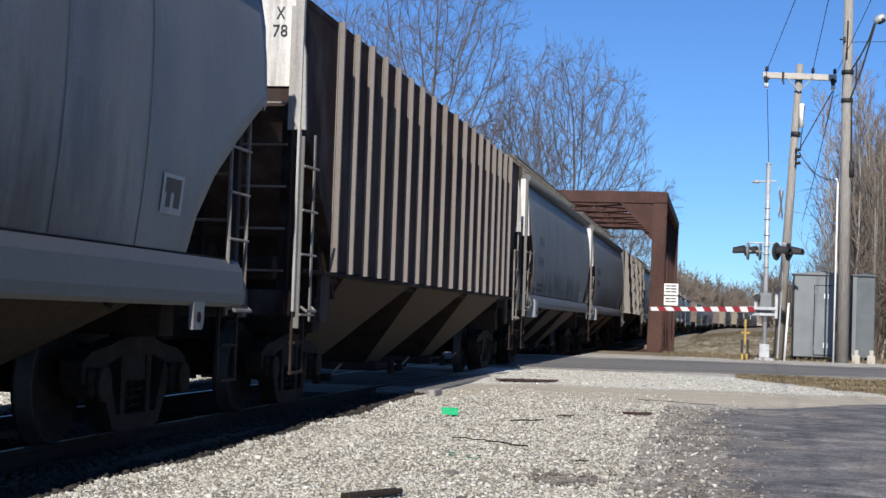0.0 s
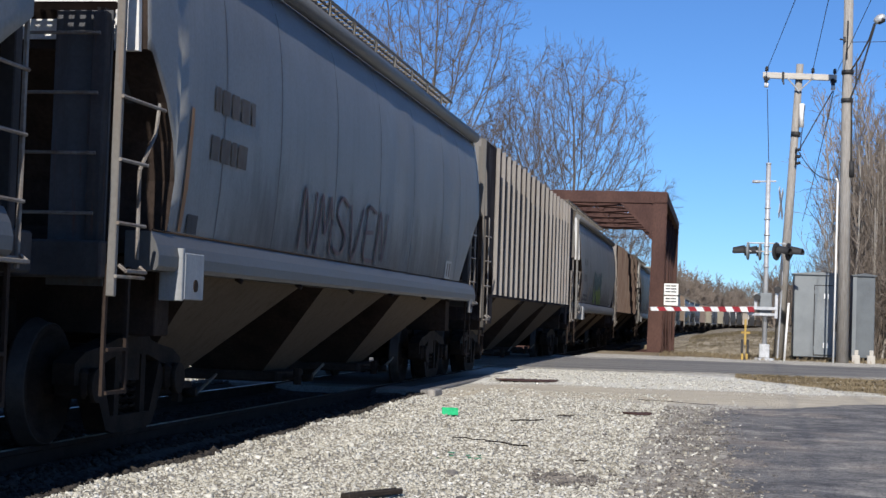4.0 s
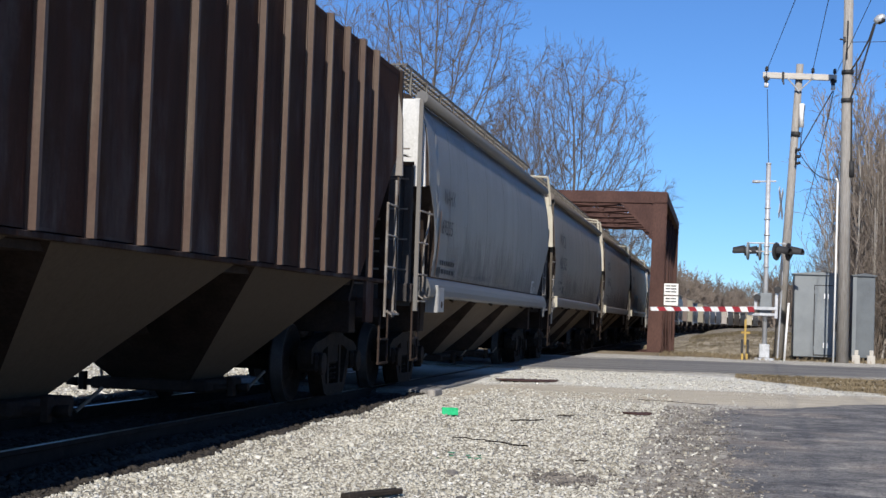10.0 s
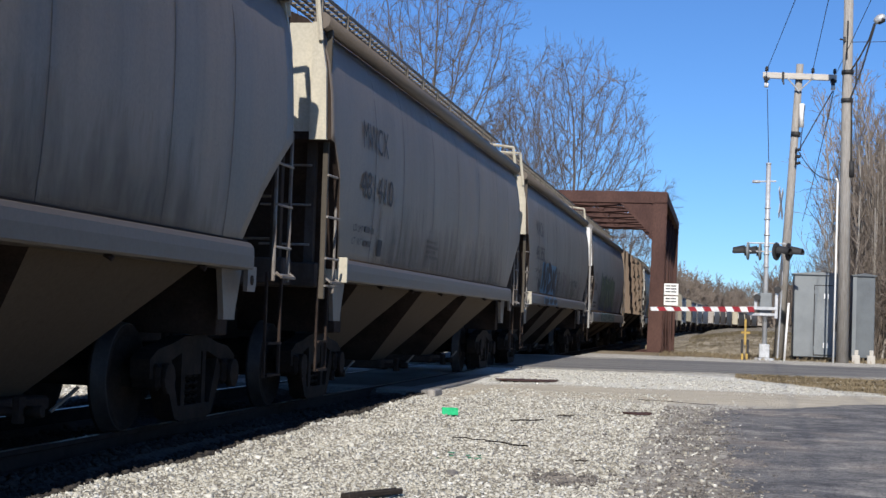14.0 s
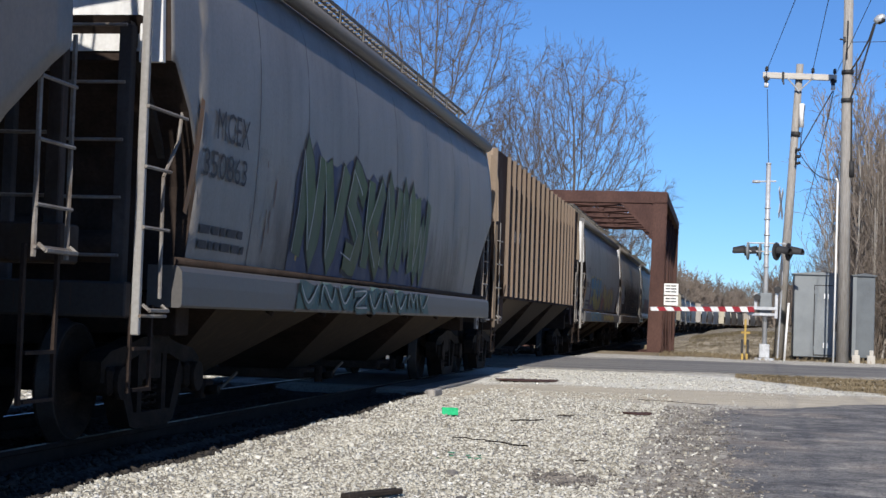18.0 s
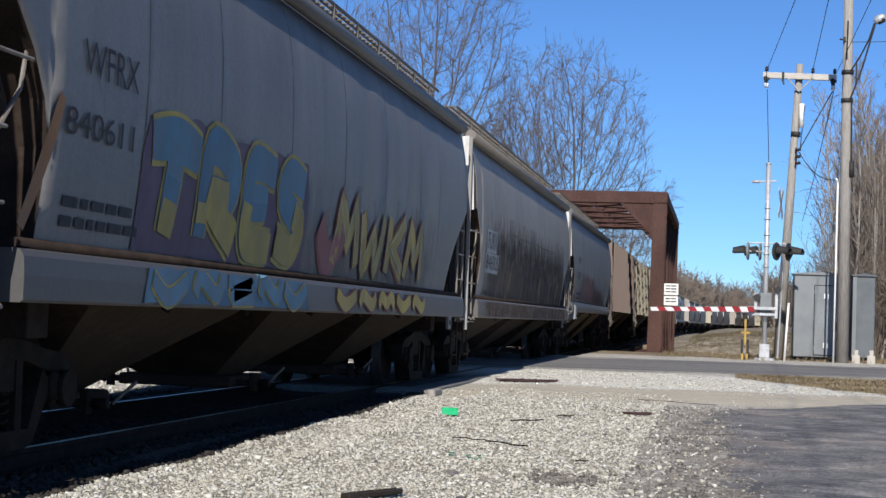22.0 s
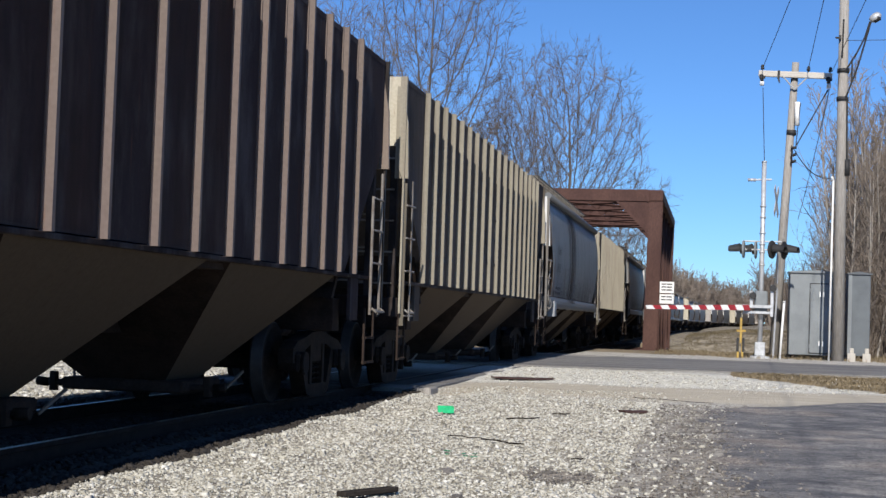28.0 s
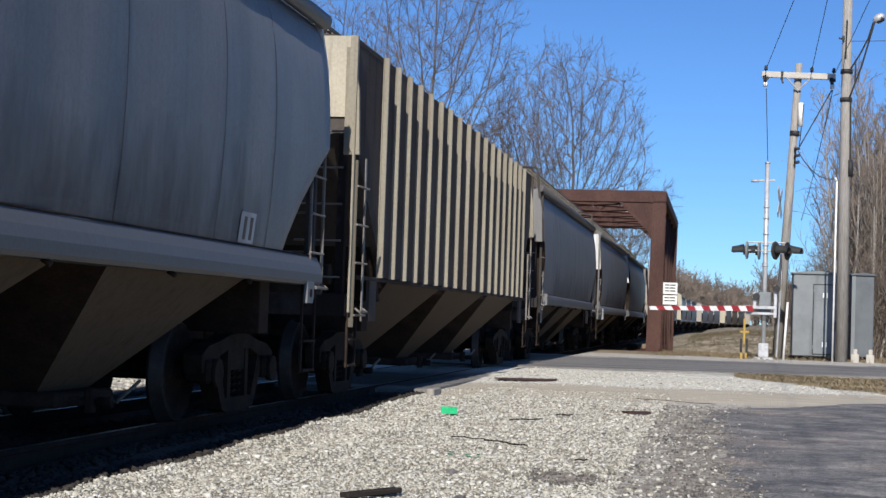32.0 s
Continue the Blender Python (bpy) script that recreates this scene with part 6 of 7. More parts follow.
# ---- crossing signal and gate ----
def crossing_signal():
    t = thing("crossing_signal", "galvanised crossing signal mast with flashing lamps and crossbuck", "crossing signal", at=(7.1, 51.0, 0.03))
    bm = B()
    rod(bm, (0, 0, 0.0), (0, 0, 6.15), 0.075, 12)
    rod(bm, (0, 0, 6.15), (0, 0, 6.2), 0.085, 12)
    for z in (3.9, 3.55, 4.4, 4.75, 2.9, 3.3):
        rod(bm, (0, 0, z), (0, 0, z + 0.05), 0.095, 12)
    part("mast", bm, M_ALU, t)
    bm = B()
    box(bm, -0.3, 0.3, -0.3, 0.3, -0.1, 0.06, 0.02)
    box(bm, -0.16, 0.16, -0.16, 0.16, 0.06, 0.5, 0.02)
    part("base", bm, M_ALU, t)
    bm = B()
    rod(bm, (-0.45, 0, 5.6), (0.25, 0, 5.62), 0.03, 6)
    rod(bm, (-0.5, 0, 5.6), (-0.25, 0, 5.6), 0.05, 8)
    part("bell_bracket", bm, M_ALU, t)
    # crossbuck facing along the road
    for a in (45, -45):
        bm = B()
        box(bm, -0.6, 0.6, -0.012, 0.012, -0.11, 0.11, 0, Matrix.Translation((0.42, 0.45, 4.97)) @ pose(0, 0, 0, 0, 0, 80) @ pose(0, 0, 0, 0, a, 0))
        part("crossbuck_blade", bm, M_ALU, t)
    bm = B()
    box(bm, 0.5, 0.52, 0.2, 0.8, 2.35, 3.4, 0.004)
    part("track_sign", bm, M_ALU, t)
    # lamps
    bm = B()
    rod(bm, (-0.62, 0.0, 3.66), (0.6, 0.0, 3.66), 0.025, 6)
    rod(bm, (-0.62, 0.0, 3.4), (0.68, 0.0, 3.4), 0.025, 6)
    part("crossarm", bm, M_ALU, t)
    for x, y, face in ((-0.58, -0.1, 172), (-0.2, 0.12, 172), (0.30, -0.25, -28), (0.68, 0.0, -22)):
        bm = B()
        m = Matrix.Translation((x, y, 3.4)) @ pose(0, 0, 0, 0, 0, face)
        lathe(bm, [(-0.04, 0.05), (-0.03, 0.27), (0.0, 0.29), (0.02, 0.27), (0.02, 0.05)], "x", 20)
        bm2 = B()
        lathe(bm2, [(0.03, 0.10), (0.03, 0.145), (0.10, 0.15), (0.10, 0.10)], "x", 16)
        ring = []
        nn = 10
        for i in range(nn + 1):
            an = math.radians(-20 + 220 * i / nn)
            ring.append((bm2.verts.new((0.10, 0.19 * math.cos(an), 0.19 * math.sin(an))), bm2.verts.new((0.46, 0.16 * math.cos(an), 0.14 * math.sin(an) - 0.03))))
        for (p, q), (r, s) in zip(ring, ring[1:]):
            bm2.faces.new((p, q, s, r))
        bmesh.ops.transform(bm, matrix=m, verts=bm.verts)
        bmesh.ops.transform(bm2, matrix=m, verts=bm2.verts)
        back = part("lamp_backplate", bm, M_CAB if x < 0 else M_BLACK, t, "round lamp background plate")
        part("lamp_hood", bm2, M_BLACK, back)
        bm = B()
        lathe(bm, [(0.02, 0.02), (0.035, 0.1), (0.02, 0.10)], "x", 16)
        bmesh.ops.transform(bm, matrix=m, verts=bm.verts)
        part("lens", bm, M_LENS, back)
    # gate mechanism
    bm = B()
    box(bm, -0.2, 0.2, -0.22, 0.22, 1.4, 2.1, 0.03)
    part("gate_mechanism", bm, M_CAB, t)
    bm = B()
    box(bm, -0.58, 0.34, -0.36, -0.30, 1.56, 1.66, 0.01)
    box(bm, -0.58, 0.34, 0.30, 0.36, 1.56, 1.66, 0.01)
    box(bm, -0.55, 0.30, -0.34, -0.28, 1.38, 1.46, 0.01)
    part("gate_fork", bm, M_ALU, t)
    for x, z0, z1 in ((-0.3, 1.6, 2.1), (0.33, 1.3, 2.3)):
        bm = B()
        box(bm, x - 0.05, x + 0.05, -0.34, -0.24, z0, z1, 0.01)
        part("counterweight_arm", bm, M_ALU, t)
    for x, z in ((-0.26, 1.95), (0.36, 2.2)):
        bm = B()
        rod(bm, (x, -0.42, z), (x, -0.2, z), 0.11, 12)
        part("counterweight", bm, M_BLACK, t)
    bm = B()
    rod(bm, (0.42, 0.3, 0.0), (0.5, 0.3, 2.2), 0.03, 6)
    part("conduit", bm, M_ALU, t)
    # arm, slanting towards the road
    arm = thing("gate_arm", "lowered crossing gate arm in red and white stripes", "gate arm", at=look((6.76, 50.62, 1.60), (3.64, 48.0, 1.49)) @ pose(0, 0, 0, 0, 90, 0))
    n, ln = 14, 4.08
    for i in range(n):
        bm = B()
        a, b = ln * i / n, ln * (i + 1) / n
        h0, h1 = 0.085 - 0.03 * i / n, 0.085 - 0.03 * (i + 1) / n
        sk = 0.05
        v = []
        for z in (-0.02, 0.02):
            v.append([bm.verts.new(p) for p in ((a - sk * (i > 0), -h0, z), (b - sk, -h1, z), (b + sk * (i < n - 1), h1, z), (a + sk, h0, z))])
        for j in range(4):
            bm.faces.new((v[0][j], v[0][(j + 1) % 4], v[1][(j + 1) % 4], v[1][j]))
        bm.faces.new(v[0]), bm.faces.new(v[1])
        bmesh.ops.recalc_face_normals(bm, faces=bm.faces)
        part("stripe", bm, M_WHITEP if i % 2 else M_RED, arm)
    return arm


crossing_signal()


def yellow_marker():
    t = thing("utility_marker", "weathered yellow marker post with dark legs beside the road", "marker post", at=(6.5, 50.6, 0.03))
    bm = B()
    box(bm, -0.035, 0.035, -0.04, 0.04, 0.45, 1.25, 0.01)
    box(bm, -0.13, 0.15, -0.03, 0.03, 0.80, 0.87, 0.01)
    for x in (-0.08, 0.06):
        box(bm, x - 0.035, x + 0.035, -0.03, 0.03, -0.1, 0.45, 0.008)
    part("post", bm, M_YELLOW, t)
    bm = B()
    for x in (-0.09, 0.08):
        box(bm, x - 0.04, x + 0.04, -0.036, 0.036, 0.18, 0.62, 0.008)
    part("sleeve", bm, M_BLACK, t)


yellow_marker()


def cabinet(name, x, y, w, d, hgt, mat, label, turn=0, door=True):
    t = thing(name, label, "signal cabinet", "signal cabinets", at=pose(x, y, 0.03, 0, 0, turn))
    bm = B()
    box(bm, 0, w, 0, d, 0.12, hgt - 0.06, 0.02)
    part("body", bm, mat, t)
    bm = B()
    o = [(-0.05, hgt - 0.07), (w + 0.05, hgt - 0.07), (w + 0.05, hgt - 0.03), (w / 2, hgt + 0.03), (-0.05, hgt - 0.03)]
    front, back = [bm.verts.new((x, -0.06, z)) for x, z in o], [bm.verts.new((x, d + 0.05, z)) for x, z in o]
    bm.faces.new(front)
    bm.faces.new(back[::-1])
    for i in range(5):
        bm.faces.new((front[i], back[i], back[(i + 1) % 5], front[(i + 1) % 5]))
    bmesh.ops.recalc_face_normals(bm, faces=bm.faces)
    part("roof", bm, mat, t)
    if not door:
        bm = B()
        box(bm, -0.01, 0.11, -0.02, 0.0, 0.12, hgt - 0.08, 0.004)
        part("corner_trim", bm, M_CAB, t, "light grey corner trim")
    bm = B()
    for xx in (0.1, w - 0.2):
        box(bm, xx, xx + 0.1, 0.05, d - 0.05, -0.05, 0.12)
    part("footing", bm, M_UNDER, t)
    if door:
        x0, x1 = w * 0.42, w * 0.94
        bm = B()
        box(bm, x0, x1, -0.035, 0.0, 0.2, hgt - 0.42, 0.008)
        dr = part("door", bm, mat, t)
        # Black backing draws the gap around the door as a dark line.
        bm = B()
        box(bm, x0 - 0.025, x1 + 0.015, -0.008, 0.004, 0.175, hgt - 0.39)
        part("door_seal", bm, M_BLACK, dr)
        bm = B()
        box(bm, x1 - 0.2, x1 - 0.11, -0.09, -0.035, 0.95, 1.25, 0.015)
        part("handle", bm, M_BLACK, dr)
        for z in (0.42, 2.0):
            for q in (0.38, 0.5):
                bm = B()
                box(bm, x1 - q - 0.02, x1 - q + 0.02, -0.045, -0.034, z, z + 0.16, 0.004)
                part("label_plate", bm, M_WHITEP, dr)
        for z in (0.35, 1.3, 2.15):
            bm = B()
            rod(bm, (x0, -0.04, z), (x0, -0.04, z + 0.12), 0.02, 6)
            part("hinge", bm, mat, dr)
    return t


cabinet("signal_cabinet", 8.05, 52.5, 1.545, 1.2, 2.83, M_CAB, "tall light grey steel signal cabinet with a hinged door")
# The shade on this cabinet's front is put into a darker grey.
cabinet("signal_cabinet", 9.98, 53.6, 0.7, 1.2, 2.86, M_CAB_SHADED, "grey steel signal cabinet behind the pole, its shaded front painted darker", 0, False)


def white_stub(x, y, z1, name="marker_stake"):
    bm = B()
    if z1 > 1:
        rod(bm, (0, 0, -0.1), (0.1, 0, z1), 0.036, 10)
        rod(bm, (0.1, 0, z1), (0.1, 0, z1 + 0.05), 0.045, 10)
    else:
        box(bm, -0.12, 0.12, -0.05, 0.05, -0.1, z1 * 0.62, 0.015)
        box(bm, -0.05, 0.07, -0.04, 0.04, z1 * 0.6, z1, 0.015)
    t = obj(name, bm, M_WHITEP if z1 > 1 else M_CONC)
    t.matrix_basis = pose(x, y, 0.03)
    tagged(t, "white plastic marker stake in the ground", "marker stake", "marker stakes")


white_stub(7.7, 50.6, 1.75)
for x, y, z in ((9.84, 50.3, 0.42), (10.3, 50.4, 0.42)):
    white_stub(x, y, z)


# ---- poles and wires ----
def utility_poles():
    t = thing("utility_pole", "tall weathered wooden utility pole with a street lamp", "utility pole", "utility poles", at=(9.44, 50.4, 0))
    bm = B()
    rod(bm, (0, 0, -0.3), (-0.05, 0, 13.5), 0.19, 18, 0.135)
    part("pole", bm, M_POLE, t)
    for z in (8.07, 8.95):
        bm = B()
        rod(bm, (-0.03, 0, z), (-0.03, 0, z + 0.13), 0.185, 16)
        part("band", bm, M_BLACK, t)
    bm = B()
    rod(bm, (0.14, -0.1, 5.75), (0.14, -0.1, 6.25), 0.085, 10)
    part("guard", bm, M_BLACK, t)
    for a, b in (((0.14, -0.1, 5.8), (0.1, -0.14, 8.1)), ((-0.08, -0.15, 9.4), (-0.06, -0.15, 10.6))):
        bm = B()
        rod(bm, a, b, 0.028, 6)
        part("riser_cable", bm, M_BLACK, t)
    bm = B()
    rod(bm, (0.05, -0.15, 8.15), (0.4, -0.2, 9.15), 0.03, 6)
    rod(bm, (0.4, -0.2, 9.15), (0.75, -0.25, 10.5), 0.03, 6)
    rod(bm, (0.05, -0.15, 9.03), (0.33, -0.2, 9.5), 0.03, 6)
    rod(bm, (0.33, -0.2, 9.5), (0.58, -0.22, 10.02), 0.03, 6)
    rod(bm, (0.58, -0.22, 10.02), (0.72, -0.25, 10.5), 0.03, 6)
    rod(bm, (0.22, -0.18, 8.65), (0.22, -0.18, 9.3), 0.025, 6)
    part("lamp_arm", bm, M_BLACK, t, "dark curved lamp arm")
    bm = B()
    lathe(bm, [(0, 0.06), (0.08, 0.12), (0.2, 0.14), (0.32, 0.11), (0.38, 0.04)], "x", 14, (0, 0, 0))
    hd = part("lamp_head", bm, M_ALU, t, "grey street lamp head")
    hd.matrix_basis = pose(0.72, -0.25, 10.53, 0, -32, -15)
    bm = B()
    lathe(bm, [(0, 0.03), (0.04, 0.1), (0.22, 0.12), (0.27, 0.05)], "x", 12, (0.06, 0, -0.05))
    part("lens", bm, M_BLACK, hd, "dark lamp lens")
    bm = B()
    rod(bm, (-0.27, -0.05, 0.0), (-0.25, -0.05, 5.6), 0.03, 8)
    rod(bm, (-0.25, -0.05, 5.6), (-0.31, -0.05, 5.72), 0.035, 8)
    part("conduit", bm, M_WHITEP, t)
    bm = B()
    box(bm, -0.2, -0.12, -0.2, -0.14, 9.95, 10.1, 0.01)
    rod(bm, (-0.16, -0.17, 10.0), (-0.3, -0.17, 10.03), 0.03, 6)
    part("bracket", bm, M_BLACK, t)

    u = thing("utility_pole", "leaning wooden utility pole with a crossarm and insulators", "utility pole", "utility poles", at=(7.64, 54.0, 0))
    bm = B()
    rod(bm, (-0.02, 0, -0.4), (0.49, 0, 9.85), 0.17, 16, 0.115)
    part("pole", bm, M_POLE, u)
    arm = pose(0.475, -0.19, 9.41, 0, 1.9, 0)
    bm = B()
    box(bm, -1.2, 1.2, -0.06, 0.06, -0.1, 0.1, 0.012)
    part("crossarm", bm, M_ARM, u, "pale weathered wooden crossarm").matrix_basis = arm
    for x in (0.06, 0.92):
        bm = B()
        rod(bm, (x, -0.26, 9.36), (0.46, -0.2, 8.92), 0.025, 6)
        part("brace", bm, M_ALU, u)
    for x in (-1.08, 0.42, 1.13):
        bm = B()
        lathe(bm, [(-0.1, 0.018), (0.06, 0.018), (0.06, 0.05), (0.1, 0.065), (0.13, 0.045), (0.16, 0.06), (0.22, 0.035)], "z", 12, (x, 0, 0.08))
        part("insulator", bm, M_BLACK, u).matrix_basis = arm
    for x in (-1.07, 1.1):
        bm = B()
        rod(bm, (x, -0.12, -0.42), (x, -0.12, -0.28), 0.07, 10)
        c = part("cutout", bm, M_WHITEP, u, "white porcelain fuse cutout")
        c.matrix_basis = arm
        bm = B()
        rod(bm, (x - 0.04, -0.08, -0.05), (x, -0.12, -0.3), 0.06, 8)
        box(bm, x - 0.1, x + 0.1, -0.12, -0.06, -0.18, -0.08, 0.01)
        part("bracket", bm, M_BLACK, u).matrix_basis = arm
    bm = B()
    box(bm, -0.58, -0.5, -0.09, 0.07, -0.16, 0.12, 0.01)
    rod(bm, (-0.54, -0.1, -0.16), (-0.5, -0.12, -0.3), 0.03, 6)
    part("strap", bm, M_BLACK, u).matrix_basis = arm
    bm = B()
    rod(bm, (0.57, -0.2, 7.72), (0.57, -0.2, 8.5), 0.085, 12)
    part("surge_arrester", bm, M_WHITEP, u)
    bm = B()
    rod(bm, (0.395, 0, 7.42), (0.405, 0, 7.58), 0.165, 14)
    part("band", bm, M_BLACK, u)
    for z in (6.5, 6.72, 6.95):
        bm = B()
        rod(bm, (0.4, -0.2, z), (0.56, -0.26, z + 0.03), 0.05, 8)
        part("spool", bm, M_BLACK, u)
    bm = B()
    box(bm, 0.4, 0.43, -0.24, -0.14, 6.42, 7.05, 0.008)
    part("spool_rack", bm, M_UNDER, u)


utility_poles()


def wire(a, b, sag, r=0.012, ext=1.0):
    """A hanging line from a to b; ext goes on past b."""
    a, b = Vector(a), Vector(b)
    cu = bpy.data.curves.new("overhead_wire", "CURVE")
    cu.dimensions, cu.bevel_depth, cu.bevel_resolution = "3D", r, 1
    sp = cu.splines.new("POLY")
    n = 14
    sp.points.add(n)
    for i in range(n + 1):
        f = ext * i / n
        p = a + (b - a) * f - Vector((0, 0, sag * 4 * f * (1 - f) if f <= 1 else 0))
        sp.points[i].co = (*p, 1)
    cu.materials.append(M_WIRE)
    ob = new("overhead_wire", cu)
    tagged(ob, "thin black overhead wire from the pole", "wire", "overhead wires")


wire((7.04, 53.8, 9.6), (7.47, 43, 9.79), 0, 0.011, 6.0)
wire((8.53, 53.8, 9.58), (8.33, 43, 9.79), 0, 0.011, 6.0)
wire((9.3, 53.8, 9.52), (9.43, 43, 9.79), 0, 0.011, 6.0)
wire((7.07, 53.7, 8.95), (7.1, 51.0, 6.22), 0, 0.012)
wire((9.19, 53.7, 8.92), (8.15, 53.75, 6.95), 0.0, 0.022)
wire((9.22, 53.7, 8.92), (9.35, 75, 6.0), 0.2, 0.014)
wire((8.15, 53.8, 6.9), (9.14, 50.35, 5.68), 0.3, 0.016)
wire((8.3, 53.75, 8.45), (8.18, 53.75, 6.95), 0.0, 0.018)
wire((9.5, 50.3, 9.95), (13.5, 50.0, 10.1), 0.05, 0.010)


# ---- trees ----
def tree_mesh(seed, height, spread, levels, trunk_r, start=0.25, twig_r=0.006, up=0.25, stems=1, kids=(7, 5, 4, 4), fan=0.12):
    """Bare tree: stems fork into limbs, branches and twigs. Returns wood and twig arrays."""
    rnd = random.Random(seed)
    wood, twigs = ([], []), ([], [])

    def tube(store, pts, radii, n):
        verts, faces = store
        base = len(verts)
        for k, (p, r) in enumerate(zip(pts, radii)):
            d = (pts[min(k + 1, len(pts) - 1)] - pts[max(k - 1, 0)]).normalized()
            a = d.orthogonal().normalized()
            b = d.cross(a)
            for i in range(n):
                t = 2 * math.pi * i / n
                verts.append(p + (a * math.cos(t) + b * math.sin(t)) * r)
        for k in range(len(pts) - 1):
            for i in range(n):
                j = (i + 1) % n
                faces.append((base + k * n + i, base + k * n + j, base + (k + 1) * n + j, base + (k + 1) * n + i))

    def grow(p, d, length, r, level):
        segs = (8, 6, 4, 3, 2)[level]
        pts, radii = [p.copy()], [r]
        wob = (0.055, 0.10, 0.14, 0.18, 0.2)[level]
        tip = (0.10, 0.16, 0.3, 0.45, 0.5)[level]
        for i in range(segs):
            d = (d + Vector((rnd.gauss(0, wob), rnd.gauss(0, wob), rnd.gauss(0, wob) + up * 0.3))).normalized()
            p = p + d * (length / segs)
            pts.append(p.copy())
            radii.append(r * (1 - (1 - tip) * (i + 1) / segs))
        tube(wood if level < 2 else twigs, pts, radii, (8, 5, 4, 3, 3)[level])
        if level >= levels:
            return
        k = kids[level]
        for i in range(k):
            f = start + (1 - start) * (i + rnd.random()) / k if level == 0 else 0.2 + 0.8 * (i + rnd.random()) / k
            q = f * segs
            j = min(int(q), segs - 1)
            at = pts[j].lerp(pts[j + 1], q - j)
            ax = (pts[j + 1] - pts[j]).normalized()
            az = rnd.uniform(0, 2 * math.pi)
            o = ax.orthogonal().normalized()
            o = (o * math.cos(az) + ax.cross(o) * math.sin(az))
            ang = radians(rnd.uniform(25, 55))
            nd = (ax * math.cos(ang) + o * math.sin(ang) * spread + Vector((0, 0, up))).normalized()
            nl = length * rnd.uniform(0.36, 0.6) * (1.15 - 0.5 * f)
            grow(at, nd, nl, max(twig_r, radii[j] * rnd.uniform(0.4, 0.62)), level + 1)
    for s in range(stems):
        az = 2 * math.pi * (s + rnd.uniform(-0.3, 0.3)) / stems
        out = fan * rnd.uniform(0.35, 1.15) if stems > 1 else 0.05
        lean = Vector((math.cos(az) * out, math.sin(az) * out, 1)).normalized()
        grow(Vector((rnd.uniform(-0.3, 0.3) * (stems > 1), rnd.uniform(-0.3, 0.3) * (stems > 1), -0.3)), lean, height * rnd.uniform(0.85, 1.0), trunk_r * rnd.uniform(0.8, 1), 0)
    return wood, twigs


def make_tree(name, label, group, seed, wood_mat, twig_mat, **k):
    w, t = tree_mesh(seed, **k)
    e = thing(name, label, "tree", group)
    o = from_arrays("trunk", np.array([tuple(v) for v in w[0]]), w[1], wood_mat, e, True)
    o = from_arrays("crown", np.array([tuple(v) for v in t[0]]), t[1], twig_mat, e)
    return e


def tube(store, pts, radii, n):
    """A bent, tapering tube added to (verts, faces)."""
    verts, faces = store
    base = len(verts)
    for k, (p, r) in enumerate(zip(pts, radii)):
        d = (pts[min(k + 1, len(pts) - 1)] - pts[max(k - 1, 0)]).normalized()
        a = d.orthogonal().normalized()
        b = d.cross(a)
        for i in range(n):
            t = 2 * math.pi * i / n
            verts.append(p + (a * math.cos(t) + b * math.sin(t)) * r)
    for k in range(len(pts) - 1):
        for i in range(n):
            j = (i + 1) % n
            faces.append((base + k * n + i, base + k * n + j, base + (k + 1) * n + j, base + (k + 1) * n + i))


def skew(rnd, d, low, high):
    """A direction turned away from d by an angle between low and high degrees."""
    o = d.orthogonal().normalized()
    az, ang = rnd.uniform(0, 6.28), radians(rnd.uniform(low, high))
    o = o * math.cos(az) + d.cross(o) * math.sin(az)
    return (d * math.cos(ang) + o * math.sin(ang)).normalized()


def twig(store, rnd, p, d, length, r, depth):
    pts, radii = [p.copy()], [r]
    for i in range(3):
        d = (d + Vector((rnd.gauss(0, 0.13), rnd.gauss(0, 0.13), rnd.gauss(0, 0.13) + 0.08))).normalized()
        p = p + d * length / 3
        pts.append(p.copy())
        radii.append(r * (1 - 0.15 * (i + 1)))
    tube(store, pts, radii, 3)
    for i in range(rnd.choice((1, 2, 2, 3)) if depth else 0):
        twig(store, rnd, pts[rnd.choice((1, 2, 2, 3))], skew(rnd, d, 20, 50), length * rnd.uniform(0.4, 0.75), r * 0.8, depth - 1)


